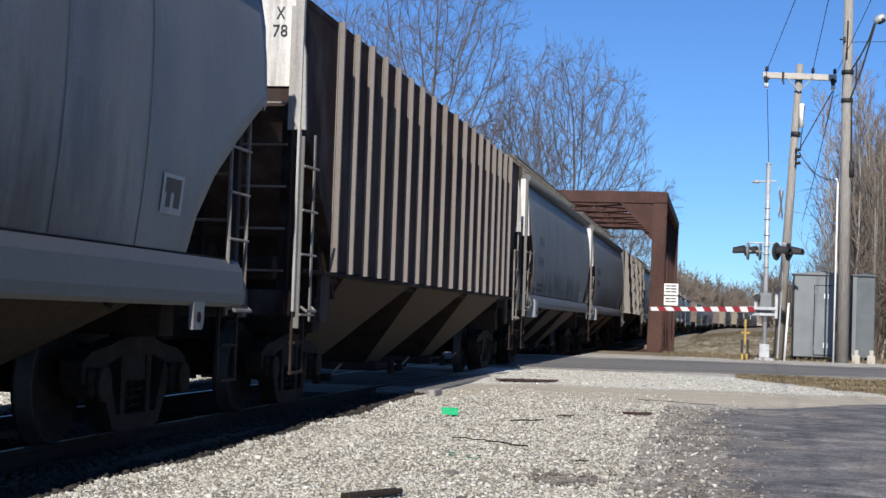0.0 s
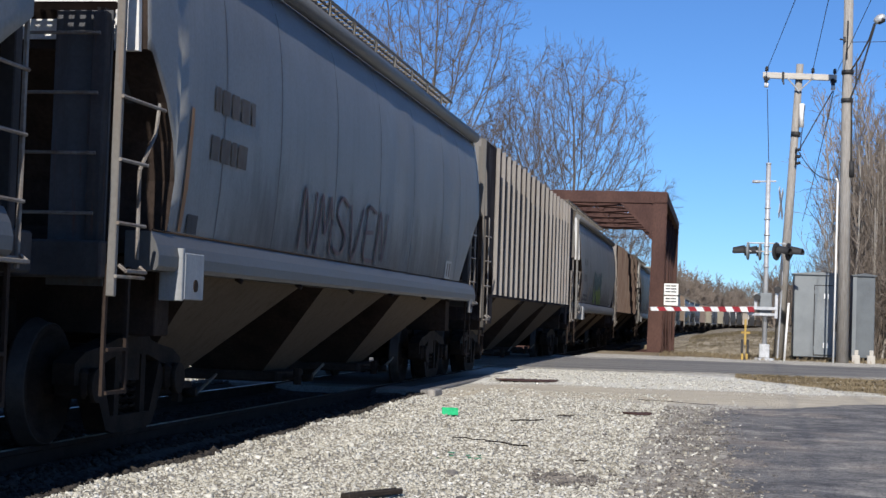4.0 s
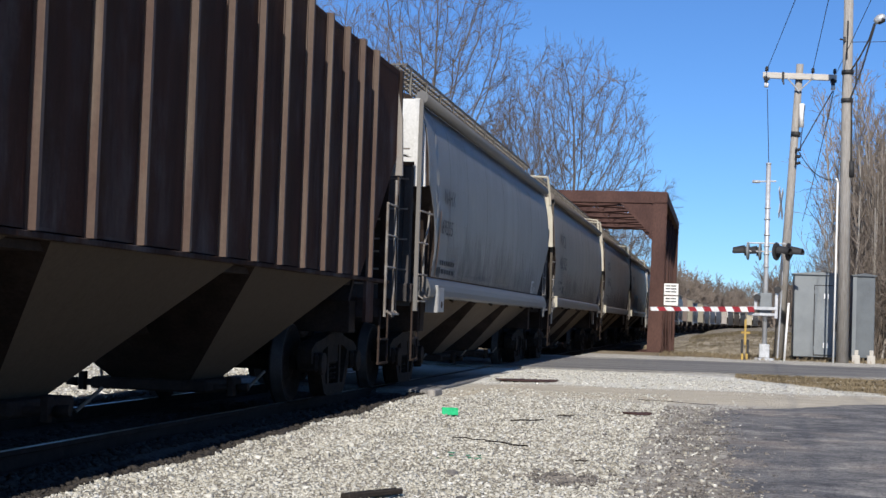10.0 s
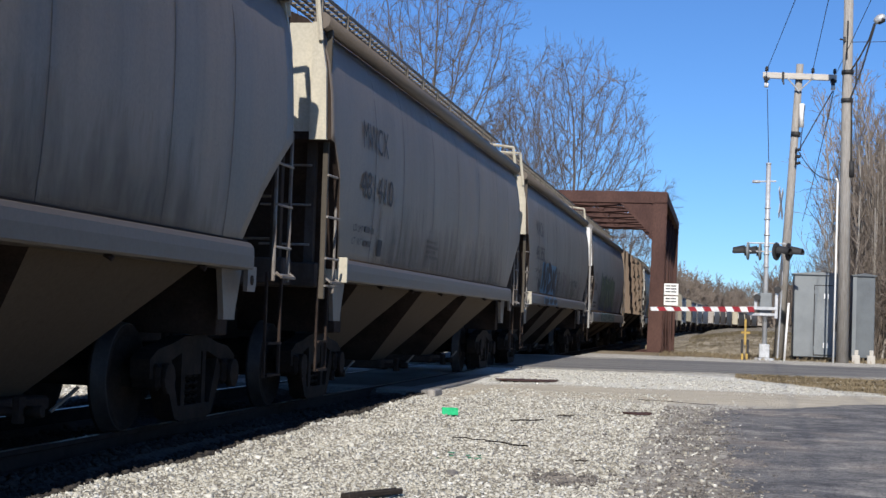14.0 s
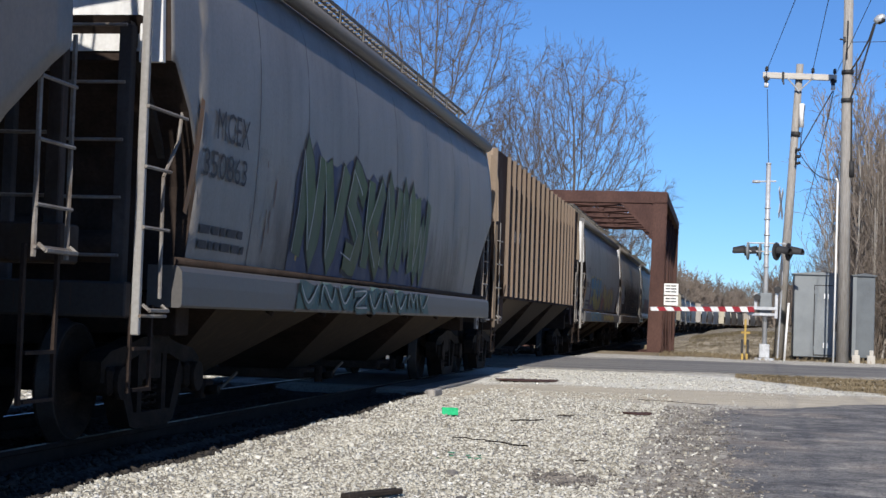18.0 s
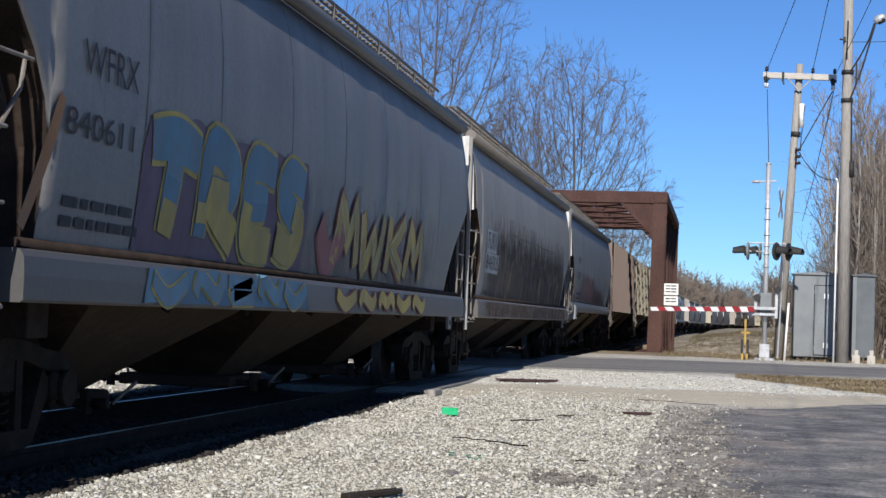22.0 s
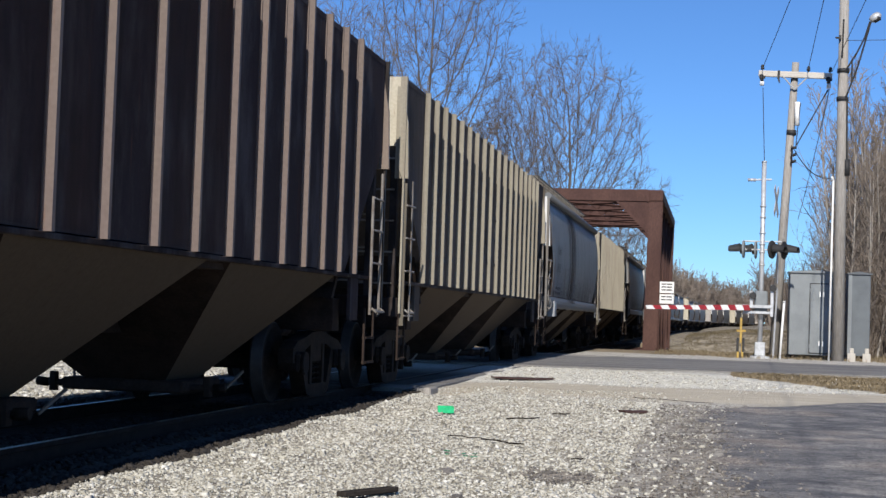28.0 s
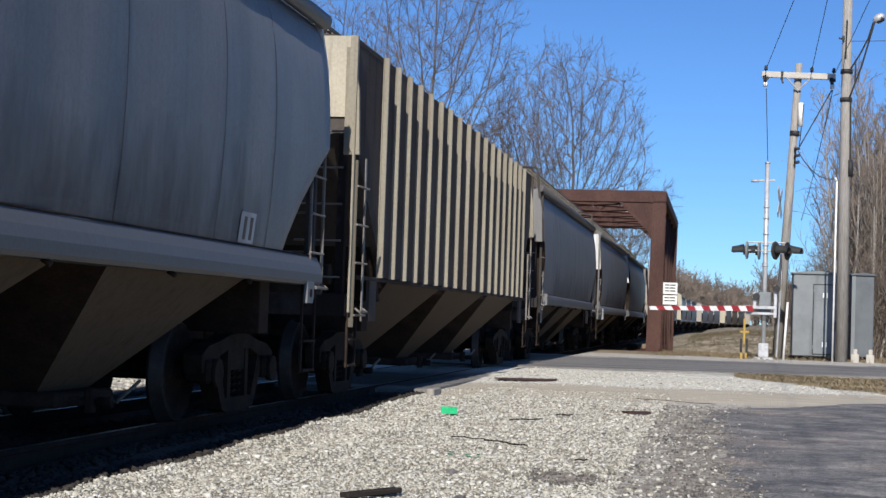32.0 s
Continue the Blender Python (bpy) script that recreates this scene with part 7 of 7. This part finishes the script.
def crown_tree(seed, stem, lobes, count, step=0.4, reach=0.8, twig_r=0.0125):
    """Bare tree whose limbs grow from the stem towards open room in its crown."""
    rng, rnd = np.random.default_rng(seed), random.Random(seed)
    room = []
    share = [a * b * c for _, _, _, a, b, c in lobes]
    for (cx, cy, cz, a, b, c), w in zip(lobes, share):
        n = int(count * w / sum(share))
        d = rng.normal(size=(n, 3))
        d /= np.linalg.norm(d, axis=1)[:, None]
        room.append(d * (rng.random(n) ** 0.42)[:, None] * (a, b, c) * rng.uniform(0.86, 1.1, n)[:, None] + (cx, cy, cz))
    room = np.concatenate(room)
    room = room[room[:, 2] > stem * 0.6]
    nodes, parent = [np.array((0.0, 0.0, -0.3))], [-1]
    while nodes[-1][2] < stem:
        nodes.append(nodes[-1] + (rng.normal(0, 0.04), rng.normal(0, 0.04), step))
        parent.append(len(nodes) - 2)
    pos = np.array(nodes)
    gap = np.linalg.norm(room[:, None] - pos[None], axis=2)
    near, dist = gap.argmin(1), gap.min(1)
    alive = np.ones(len(room), bool)
    kids = {}
    for _ in range(90):
        alive &= dist > reach
        if not alive.any():
            break
        pull = {}
        for i in np.nonzero(alive)[0]:
            d = room[i] - nodes[near[i]]
            pull[near[i]] = pull.get(near[i], 0) + d / np.linalg.norm(d)
        fresh = []
        for k, d in pull.items():
            if kids.get(k, 0) > 3:
                continue
            kids[k] = kids.get(k, 0) + 1
            d = d / (np.linalg.norm(d) + 1e-6) + rng.normal(0, 0.1, 3) + (0, 0, 0.1)
            if parent[k] >= 0:
                d = d + 0.9 * (nodes[k] - nodes[parent[k]]) / step
            nodes.append(nodes[k] + step * d / np.linalg.norm(d))
            parent.append(int(k))
            fresh.append(len(nodes) - 1)
        if not fresh:
            break
        for i in fresh:
            g = np.linalg.norm(room - nodes[i], axis=1)
            closer = g < dist
            dist[closer], near[closer] = g[closer], i
    n = len(nodes)
    area, main = [0.0] * n, [-1] * n
    best = [0.0] * n
    for i in range(n - 1, -1, -1):
        if area[i] == 0:
            area[i] = (twig_r * 1.3) ** 2.3
        q = parent[i]
        if q >= 0:
            area[q] += area[i]
            if area[i] > best[q]:
                best[q], main[q] = area[i], i
    rad = [a ** (1 / 2.3) for a in area]
    wood, twigs = ([], []), ([], [])
    for i in range(n):
        if i and main[parent[i]] == i:
            continue
        chain = [i]
        while main[chain[-1]] >= 0:
            chain.append(main[chain[-1]])
        at = ([parent[i]] if i else []) + chain
        pts, radii = [Vector(nodes[k]) for k in at], [min(rad[k], rad[chain[0]]) for k in at]
        if len(pts) > 1:
            big = radii[0] > 0.05
            tube(wood if big else twigs, pts, radii, 6 if big else 4)
    for i in range(1, n):
        if rad[i] < 0.045:
            d = Vector(nodes[i] - nodes[parent[i]]).normalized()
            for _ in range(rnd.choice((1, 2, 2)) + (main[i] < 0)):
                twig(twigs, rnd, Vector(nodes[i]), skew(rnd, d, 12, 40), rnd.uniform(0.5, 1.2), twig_r * 0.9, 2 if main[i] < 0 else 1)
    return wood, twigs


def grown(name, label, group, wood_mat, twig_mat, **k):
    w, t = crown_tree(**k)
    e = thing(name, label, "tree", group)
    from_arrays("trunk", np.array([tuple(v) for v in w[0]]), w[1], wood_mat, e, True)
    from_arrays("crown", np.array([tuple(v) for v in t[0]]), t[1], twig_mat, e)
    return e


def sapling(name, label, group, seed, height=10.5):
    """A straight thin stem or two, with short rising branches."""
    rnd = random.Random(seed)
    wood, twigs = ([], []), ([], [])
    for s in range(rnd.choice((1, 2, 2))):
        p, d = Vector((rnd.uniform(-0.5, 0.5), rnd.uniform(-0.4, 0.4), -0.2)), Vector((rnd.gauss(0, 0.05), rnd.gauss(0, 0.05), 1))
        hh = height * rnd.uniform(0.75, 1.0)
        pts, radii = [p.copy()], [0.055]
        for i in range(14):
            d = (d + Vector((rnd.gauss(0, 0.035), rnd.gauss(0, 0.035), 0.02))).normalized()
            p = p + d * hh / 14
            pts.append(p.copy())
            radii.append(0.055 * (1 - 0.85 * (i + 1) / 14))
        tube(wood, pts, radii, 5)
        for i in range(26):
            f = 0.18 + 0.8 * (i + rnd.random()) / 26
            j = min(13, int(f * 14))
            l = height * (0.06 + 0.16 * (1 - f)) * rnd.uniform(0.6, 1.2)
            q, e = pts[j].lerp(pts[j + 1], f * 14 - j), skew(rnd, d, 24, 48)
            br, rr = [q.copy()], [0.017]
            for m in range(4):
                e = (e + Vector((rnd.gauss(0, 0.1), rnd.gauss(0, 0.1), 0.13))).normalized()
                q = q + e * l / 4
                br.append(q.copy())
                rr.append(0.017 - 0.002 * (m + 1))
                twig(twigs, rnd, q, skew(rnd, e, 15, 45), l * rnd.uniform(0.25, 0.5), 0.0085, 1)
            tube(twigs, br, rr, 3)
    e = thing(name, label, "tree", group)
    from_arrays("trunk", np.array([tuple(v) for v in wood[0]]), wood[1], M_SAPLING, e, True)
    from_arrays("crown", np.array([tuple(v) for v in twigs[0]]), twigs[1], M_BRUSH, e)
    return e


def plant_trees():
    big = [grown("bare_tree", lab, "bare trees", M_BARK, M_TWIG, **k) for lab, k in (
        ("tall leafless tree with grey forking limbs", dict(seed=3, stem=7.5, lobes=((0.2, 0, 17.5, 5.6, 5, 8.5), (-3.2, 0, 15, 2.6, 3, 6)), count=2100)),
        ("broad leafless tree with a rounded crown of fine twigs", dict(seed=8, stem=4.5, lobes=((0, 0, 12.3, 5.6, 5, 6.6), (2.8, 0, 8.4, 4.2, 4, 3.8)), count=4600)))]
    spots = [(0, -13.0, 103, 1.0, 0), (1, -4.8, 106, 1.03, 0), (1, -9.6, 113, 0.88, 140), (0, -20.5, 106, 0.92, 210), (1, -1.6, 121, 0.55, 60), (1, -26, 112, 1.1, 80)]
    seen = set()
    for i, x, y, s, a in spots:
        if i in seen:
            t = copy_thing(big[i], pose(x, y, -0.3, 0, 0, a))
        else:
            seen.add(i)
            t = big[i]
            t.matrix_basis = pose(x, y, -0.3, 0, 0, a)
        t.scale = (s, s, s)
    thin = [sapling("thicket_tree", "slender leafless sapling with a pale thin stem", "thicket trees", s) for s in (31, 37, 43, 47)]
    low = [make_tree("thicket_bush", "low tangled brown brush without leaves", "thicket bushes", s, M_BRUSH, M_BRUSH, height=3.0, spread=0.9, levels=2, trunk_r=0.03, start=0.1, twig_r=0.007, up=0.2, stems=9, kids=(9, 6, 4, 3), fan=0.6) for s in (33, 39)]
    rnd = random.Random(5)
    first = set()
    for k in range(260):
        i = k % 4
        y = 58 + 64 * rnd.random() ** 1.1
        x = 9.5 + (y - 54) * 0.085 + rnd.random() * (4 + (y - 54) * 0.16)
        s = rnd.uniform(0.7, 1.2) * (0.85 + 0.0085 * (y - 58)) * (0.8 + 0.42 * min(1, max(0, (x / y - 0.115) / 0.08)))
        m = pose(x, y, ground_z(x, y) - 0.1, 0, 0, rnd.uniform(0, 360))
        if i in first:
            t = copy_thing(thin[i], m)
        else:
            first.add(i)
            t = thin[i]
            t.matrix_basis = m
        t.scale = (s, s, s)
    first = set()
    for k in range(60):
        i = k % 2
        y = rnd.uniform(56.5, 84)
        x = 9.0 + (y - 54) * 0.06 + rnd.random() * (4 + (y - 54) * 0.16)
        s = rnd.uniform(0.8, 1.5)
        m = pose(x, y, ground_z(x, y) - 0.1, 0, 0, rnd.uniform(0, 360))
        if i in first:
            t = copy_thing(low[i], m)
        else:
            first.add(i)
            t = low[i]
            t.matrix_basis = m
        t.scale = (s, s, s)
    # far woods along the horizon
    far = [make_tree("far_tree", "distant leafless tree on the horizon", "far trees", s, M_BRUSH, M_BRUSH, height=9.0, spread=1.0, levels=3, trunk_r=0.18, start=0.15, twig_r=0.042, up=0.15, stems=2, kids=(9, 6, 5, 3)) for s in (51, 57)]
    first = set()
    for k in range(230):
        i = k % 2
        y = rnd.uniform(330, 520)
        x = -14 + 52 * rnd.random() + (y - 330) * 0.05
        s = rnd.uniform(0.8, 1.3)
        cx = path(y)[0]
        if abs(x - cx) < 8:
            x = cx - 9 if x < cx else cx + 9
        m = pose(x, y, -0.3, 0, 0, rnd.uniform(0, 360))
        if i in first:
            t = copy_thing(far[i], m)
        else:
            first.add(i)
            t = far[i]
            t.matrix_basis = m
        t.scale = (s, s, s)


plant_trees()


# ---- loose stones ----
def scatter(name, label, material, spots, sizes, seed, flat=0.6):
    """Many small angular stones as one mesh."""
    rng = np.random.default_rng(seed)
    n = len(spots)
    cube = np.array([(-1, -1, -1), (1, -1, -1), (1, 1, -1), (-1, 1, -1), (-1, -1, 1), (1, -1, 1), (1, 1, 1), (-1, 1, 1)], float)
    quads = np.array([(3, 2, 1, 0), (4, 5, 6, 7), (0, 1, 5, 4), (1, 2, 6, 5), (2, 3, 7, 6), (3, 0, 4, 7)])
    v = np.repeat(cube[None], n, 0) * rng.uniform(0.45, 1.0, (n, 8, 3))
    v *= sizes[:, None, None] * rng.uniform(0.6, 1.15, (n, 1, 3))
    v[:, :, 2] *= flat
    a, b = rng.uniform(0, 2 * np.pi, n), rng.uniform(-0.7, 0.7, n)
    y2, z2 = v[:, :, 1] * np.cos(b)[:, None] - v[:, :, 2] * np.sin(b)[:, None], v[:, :, 1] * np.sin(b)[:, None] + v[:, :, 2] * np.cos(b)[:, None]
    x3, y3 = v[:, :, 0] * np.cos(a)[:, None] - y2 * np.sin(a)[:, None], v[:, :, 0] * np.sin(a)[:, None] + y2 * np.cos(a)[:, None]
    v = np.stack([x3, y3, z2], -1) + spots[:, None, :]
    f = (quads[None] + 8 * np.arange(n)[:, None, None]).reshape(-1)
    me = bpy.data.meshes.new(name)
    me.vertices.add(n * 8)
    me.vertices.foreach_set("co", v.reshape(-1).astype(np.float32))
    me.loops.add(len(f))
    me.loops.foreach_set("vertex_index", f.astype(np.int32))
    me.polygons.add(n * 6)
    me.polygons.foreach_set("loop_start", np.arange(0, n * 24, 4, dtype=np.int32))
    me.update(calc_edges=True)
    me.validate()
    me.materials.append(material)
    ob = new(name, me)
    return tagged(ob, label, "gravel", kind="stuff")


def loose_stones():
    rng = np.random.default_rng(7)

    def field(n, x0, x1, y0, y1, near=1.6):
        y = y0 + (y1 - y0) * rng.random(n) ** near
        x = x0 + (x1 - x0) * rng.random(n)
        return x, y

    def settle(x, y, dz):
        return np.array([(a, b, ground_z(a, b) + dz) for a, b in zip(x, y)])
    x, y = field(85000, 1.28, 6.2, 7.6, 24.0)
    keep = (x < 5.0 + rng.random(len(x)) ** 2 * 1.3) & (rng.random(len(x)) < np.where(x < 3.9, 1.0, np.where(x < 5.0, 0.9, 0.2)))
    x, y = x[keep], y[keep]
    keep = x > np.array([berm(b) for b in y]) + rng.normal(0, 0.03, len(y))
    x, y = x[keep], y[keep]
    size = np.clip(rng.lognormal(-4.5, 0.4, len(x)), 0.006, 0.042)
    keep = (y < 21.6 + 0.5 * rng.random(len(y))) | (rng.random(len(y)) < 0.25)
    x, y, size = x[keep], y[keep], size[keep]
    scatter("gravel", "loose pale limestone gravel beside the track", M_STONE, settle(x, y, 0.004), size, 11)
    x, y = field(5000, 5.0, 6.4, 7.6, 21.5, 1.5)
    size = np.clip(rng.lognormal(-4.7, 0.45, len(x)), 0.005, 0.035)
    scatter("asphalt_crumbs", "grey-brown crumbs of broken asphalt beside the drive", M_CRUMB, settle(x, y, 0.006), size, 15)
    # Darker grit stands in for a dark hollow; the ground is not dipped.
    x = rng.normal(4.58, 0.14, 500)
    y = rng.normal(11.9, 0.16, 500)
    scatter("asphalt_crumbs", "patch of darker grit for a dark hollow in the pale gravel", M_CRUMB, settle(x, y, 0.012), np.clip(rng.lognormal(-4.4, 0.3, 500), 0.007, 0.03), 17)
    x, y = field(15000, 1.7, 9.0, 25.3, 34.3, 1.0)
    keep = ((x < 6.3 + 0.5 * (31 - y)) | (rng.random(len(x)) < 0.06)) & ((y > 26.4 + 0.4 * rng.random(len(x))) | (rng.random(len(x)) < 0.15))
    x, y = x[keep], y[keep]
    size = np.clip(rng.lognormal(-4.5, 0.4, len(x)), 0.006, 0.035)
    scatter("gravel", "crushed white stone in front of the road", M_STONE, settle(x, y, 0.0), size, 12)
    x, y = field(12000, -6.5, -1.9, 8.0, 34.0, 1.2)
    size = np.clip(rng.lognormal(-3.6, 0.35, len(x)), 0.012, 0.07)
    scatter("gravel", "pale gravel on the far side of the track", M_STONE, settle(x, y, 0.0), size, 13)
    # Ballast in the train's shade, its darkness put into the stone colour.
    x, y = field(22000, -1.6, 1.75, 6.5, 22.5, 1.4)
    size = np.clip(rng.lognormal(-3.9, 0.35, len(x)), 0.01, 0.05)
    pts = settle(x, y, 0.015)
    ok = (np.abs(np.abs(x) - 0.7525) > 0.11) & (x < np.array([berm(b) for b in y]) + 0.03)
    scatter("ballast", "crushed stone ballast, darkened with the train's painted shade", M_BALLAST, pts[ok], size[ok], 14)


loose_stones()


# ---- litter ----
def litter():
    def lay(ob, x, y, dz=0.0, turn=0.0, label="", category="", group=""):
        ob.matrix_basis = pose(x, y, ground_z(x, y) + dz, 0, 0, turn)
        return tagged(ob, label, category, group)
    # green plastic tray
    t = thing("plastic_tray", "bright green crushed plastic tray on the gravel", "litter", at=pose(2.75, 17.6, ground_z(2.75, 17.6) + 0.01, 0, 0, 12))
    bm = B()
    box(bm, -0.085, 0.085, -0.06, 0.06, 0.0, 0.012, 0.003)
    part("bottom", bm, M_GREEN, t)
    bm = B()
    for x0, x1, y0, y1, h in ((-0.09, 0.09, -0.065, -0.055, 0.055), (-0.09, 0.09, 0.055, 0.065, 0.075), (-0.09, -0.08, -0.055, 0.055, 0.05), (0.08, 0.09, -0.055, 0.055, 0.07)):
        box(bm, x0, x1, y0, y1, 0.0, h, 0.002)
    part("rim", bm, M_GREEN, t)
    # bottle lying in the shade
    bm = B()
    lathe(bm, [(0, 0.005), (0, 0.032), (0.13, 0.034), (0.17, 0.016), (0.21, 0.014), (0.21, 0.004)], "x", 12)
    lay(obj("plastic_bottle", bm, M_GREEN), 0.62, 21.0, 0.03, 40, "green plastic bottle lying in the shade", "bottle", "litter")
    rnd = random.Random(3)
    for i in range(7):
        bm = B()
        w, d = rnd.uniform(0.02, 0.05), rnd.uniform(0.01, 0.03)
        v = [bm.verts.new((rnd.uniform(0.6, 1) * w * math.cos(a), rnd.uniform(0.6, 1) * d * math.sin(a), z)) for z in (0, 0.006) for a in (0, 1.3, 2.6, 3.9, 5.2)]
        bm.faces.new(v[4::-1]), bm.faces.new(v[5:])
        for k in range(5):
            bm.faces.new((v[k], v[(k + 1) % 5], v[5 + (k + 1) % 5], v[5 + k]))
        lay(obj("glass_shard", bm, M_GLASS), 3.6 + rnd.uniform(-0.25, 0.3), 12.9 + rnd.uniform(-0.4, 0.5), 0.02, rnd.uniform(0, 180), "broken green glass on the gravel", "glass", "litter")
    # sticks and boards
    for x0, y0, x1, y1, r, bent in ((3.5, 17.1, 3.82, 17.45, 0.016, 0.02), (3.28, 14.6, 3.62, 14.4, 0.011, 0.05), (3.62, 14.4, 4.06, 13.95, 0.015, 0.03), (3.87, 18.4, 4.07, 18.35, 0.016, 0.01), (4.56, 13.05, 4.66, 13.08, 0.014, 0.01), (4.6, 22.3, 5.7, 21.5, 0.009, 0.02), (5.2, 10.7, 5.5, 10.6, 0.014, 0.01)):
        bm = B()
        l = math.hypot(x1 - x0, y1 - y0)
        p = [(0, 0, 0), (l * 0.35, bent * 0.5, 0.006), (l * 0.7, -bent * 0.4, 0.0), (l, 0, 0.008)]
        for a, c in zip(p, p[1:]):
            rod(bm, a, c, r * 0.6, 6, r * 0.45)
        lay(obj("stick", bm, M_TIE), x0, y0, 0.03, math.degrees(math.atan2(y1 - y0, x1 - x0)), "dark weathered stick on the gravel", "stick", "sticks")
    bm = B()
    box(bm, -0.27, 0.27, -0.04, 0.04, 0, 0.035, 0.006)
    lay(obj("board", bm, M_TIE), 3.5, 10.15, 0.03, 62, "grey weathered broken board on the gravel", "board")
    # flat rusty plates
    for x, y, w, d in ((4.74, 19.4, 0.17, 0.26), (2.45, 27.3, 0.55, 0.45)):
        bm = B()
        n = 18
        top = [bm.verts.new((w * math.cos(2 * math.pi * i / n), d * math.sin(2 * math.pi * i / n), 0.008 + 0.01 * (abs(math.sin(2 * math.pi * i / n)) < 0.5))) for i in range(n)]
        bot = [bm.verts.new((q.co.x, q.co.y, 0)) for q in top]
        bm.faces.new(top)
        for i in range(n):
            bm.faces.new((top[i], bot[i], bot[(i + 1) % n], top[(i + 1) % n]))
        bmesh.ops.recalc_face_normals(bm, faces=bm.faces)
        lay(obj("rusty_plate", bm, M_RUST), x, y, 0.012, 20, "flat rust-brown steel plate lying on the ground", "plate", "rusty plates")
    # timber at the edge of the crossing
    bm = B()
    box(bm, -0.05, 0.06, -0.3, 0.3, -0.1, 0.09, 0.012)
    lay(obj("crossing_timber", bm, M_POLE), 1.72, 22.4, 0.0, 0, "short timber at the end of the crossing panel", "timber")
    for i in range(26):
        bm = B()
        r = (0.05, 0.045, 0.035)[i] if i < 3 else rnd.uniform(0.012, 0.032)
        bmesh.ops.create_icosphere(bm, subdivisions=1, radius=r)
        for v in bm.verts:
            v.co *= rnd.uniform(0.7, 1.15)
            v.co.z *= 0.6
        x, y = ((3.77, 11.7), (4.05, 10.35), (3.72, 11.85))[i] if i < 3 else (rnd.uniform(2.0, 5.6), rnd.uniform(8.5, 21))
        lay(obj("rock", bm, M_ROCK), x, y, r * 0.3, rnd.uniform(0, 180), "dark lump of rock among pale gravel", "rock", "rocks")


M_GLASS = worn("green_glass", (0.03, 0.22, 0.12), (0.02, 0.15, 0.08), 8, 40, 0.15)
M_ROCK = worn("dark_rock", (0.15, 0.14, 0.135), (0.07, 0.065, 0.065), 9, 40, 0.9)
litter()


# ---- dry grass ----
def grass(name, label, count, place, height, seed, material):
    rng = np.random.default_rng(seed)
    verts, faces = [], []
    for i in range(count):
        x, y = place(rng)
        z = ground_z(x, y) - 0.01
        for k in range(5):
            a, l = rng.uniform(0, 6.28), height * rng.uniform(0.4, 1.2)
            dx, dy = math.cos(a), math.sin(a)
            w = 0.006 + 0.004 * rng.random()
            sx, sy = -dy * w, dx * w
            t = rng.uniform(0.3, 1.1) * l
            b = len(verts)
            px, py = x + rng.uniform(-0.06, 0.06), y + rng.uniform(-0.06, 0.06)
            verts += [(px - sx, py - sy, z), (px + sx, py + sy, z), (px + dx * t * 0.4 + sx * 0.7, py + dy * t * 0.4 + sy * 0.7, z + l * 0.6), (px + dx * t * 0.4 - sx * 0.7, py + dy * t * 0.4 - sy * 0.7, z + l * 0.6), (px + dx * t, py + dy * t, z + l * 0.85)]
            faces += [(b, b + 1, b + 2, b + 3), (b + 3, b + 2, b + 4)]
    tagged(from_arrays(name, verts, faces, material), label, "grass", kind="stuff")


def verge_spot(rng):
    while True:
        x, y = 6.1 + 8 * rng.random() ** 1.3, rng.uniform(26.4, 35.2)
        if x + 0.42 * y > 19.9 + 0.6 * noise.noise((x, y, 3)):
            return x, y


grass("dry_grass", "short dry straw-coloured grass on the verge", 4200, verge_spot, 0.06, 3, M_STRAW)
grass("dry_grass", "dry straw-coloured grass beyond the road", 1400, lambda r: (r.uniform(3.8, 16), r.uniform(50.2, 58)), 0.14, 4, M_STRAW)
grass("dry_grass", "tall dry grass on the far bank", 3000, lambda r: (r.uniform(3.8, 15), r.uniform(94, 125)), 0.22, 5, M_DULL)


# ---- movement ----
def motions():
    """The train rolls towards the camera and its wheels turn."""
    times = [0.0] + [float(t) for t in range(1, 33)]
    for car, mid, kind in TRAIN:
        rows = []
        for t in times:
            x, y, a = path(mid - travelled(t))
            rows.append((t, pose(x, y, 0, 0, 0, -math.degrees(a))))
        walk(car, rows)
    wheels = [o for car, mid, kind in TRAIN for o in car.children_recursive if o.name.split(".")[0] == "wheelset"]
    rows = []
    n = 32 * 20
    for i in range(n + 1):
        t = 32.0 * i / n
        rows.append((t, Matrix.Rotation(travelled(t) / WHEEL_R, 4, "X")))
    walk(wheels[0], rows)
    keys = wheels[0].animation_data
    for w in wheels[1:]:
        w.rotation_mode = "QUATERNION"
        d = w.animation_data_create()
        d.action, d.action_slot = keys.action, keys.action_slot


motions()
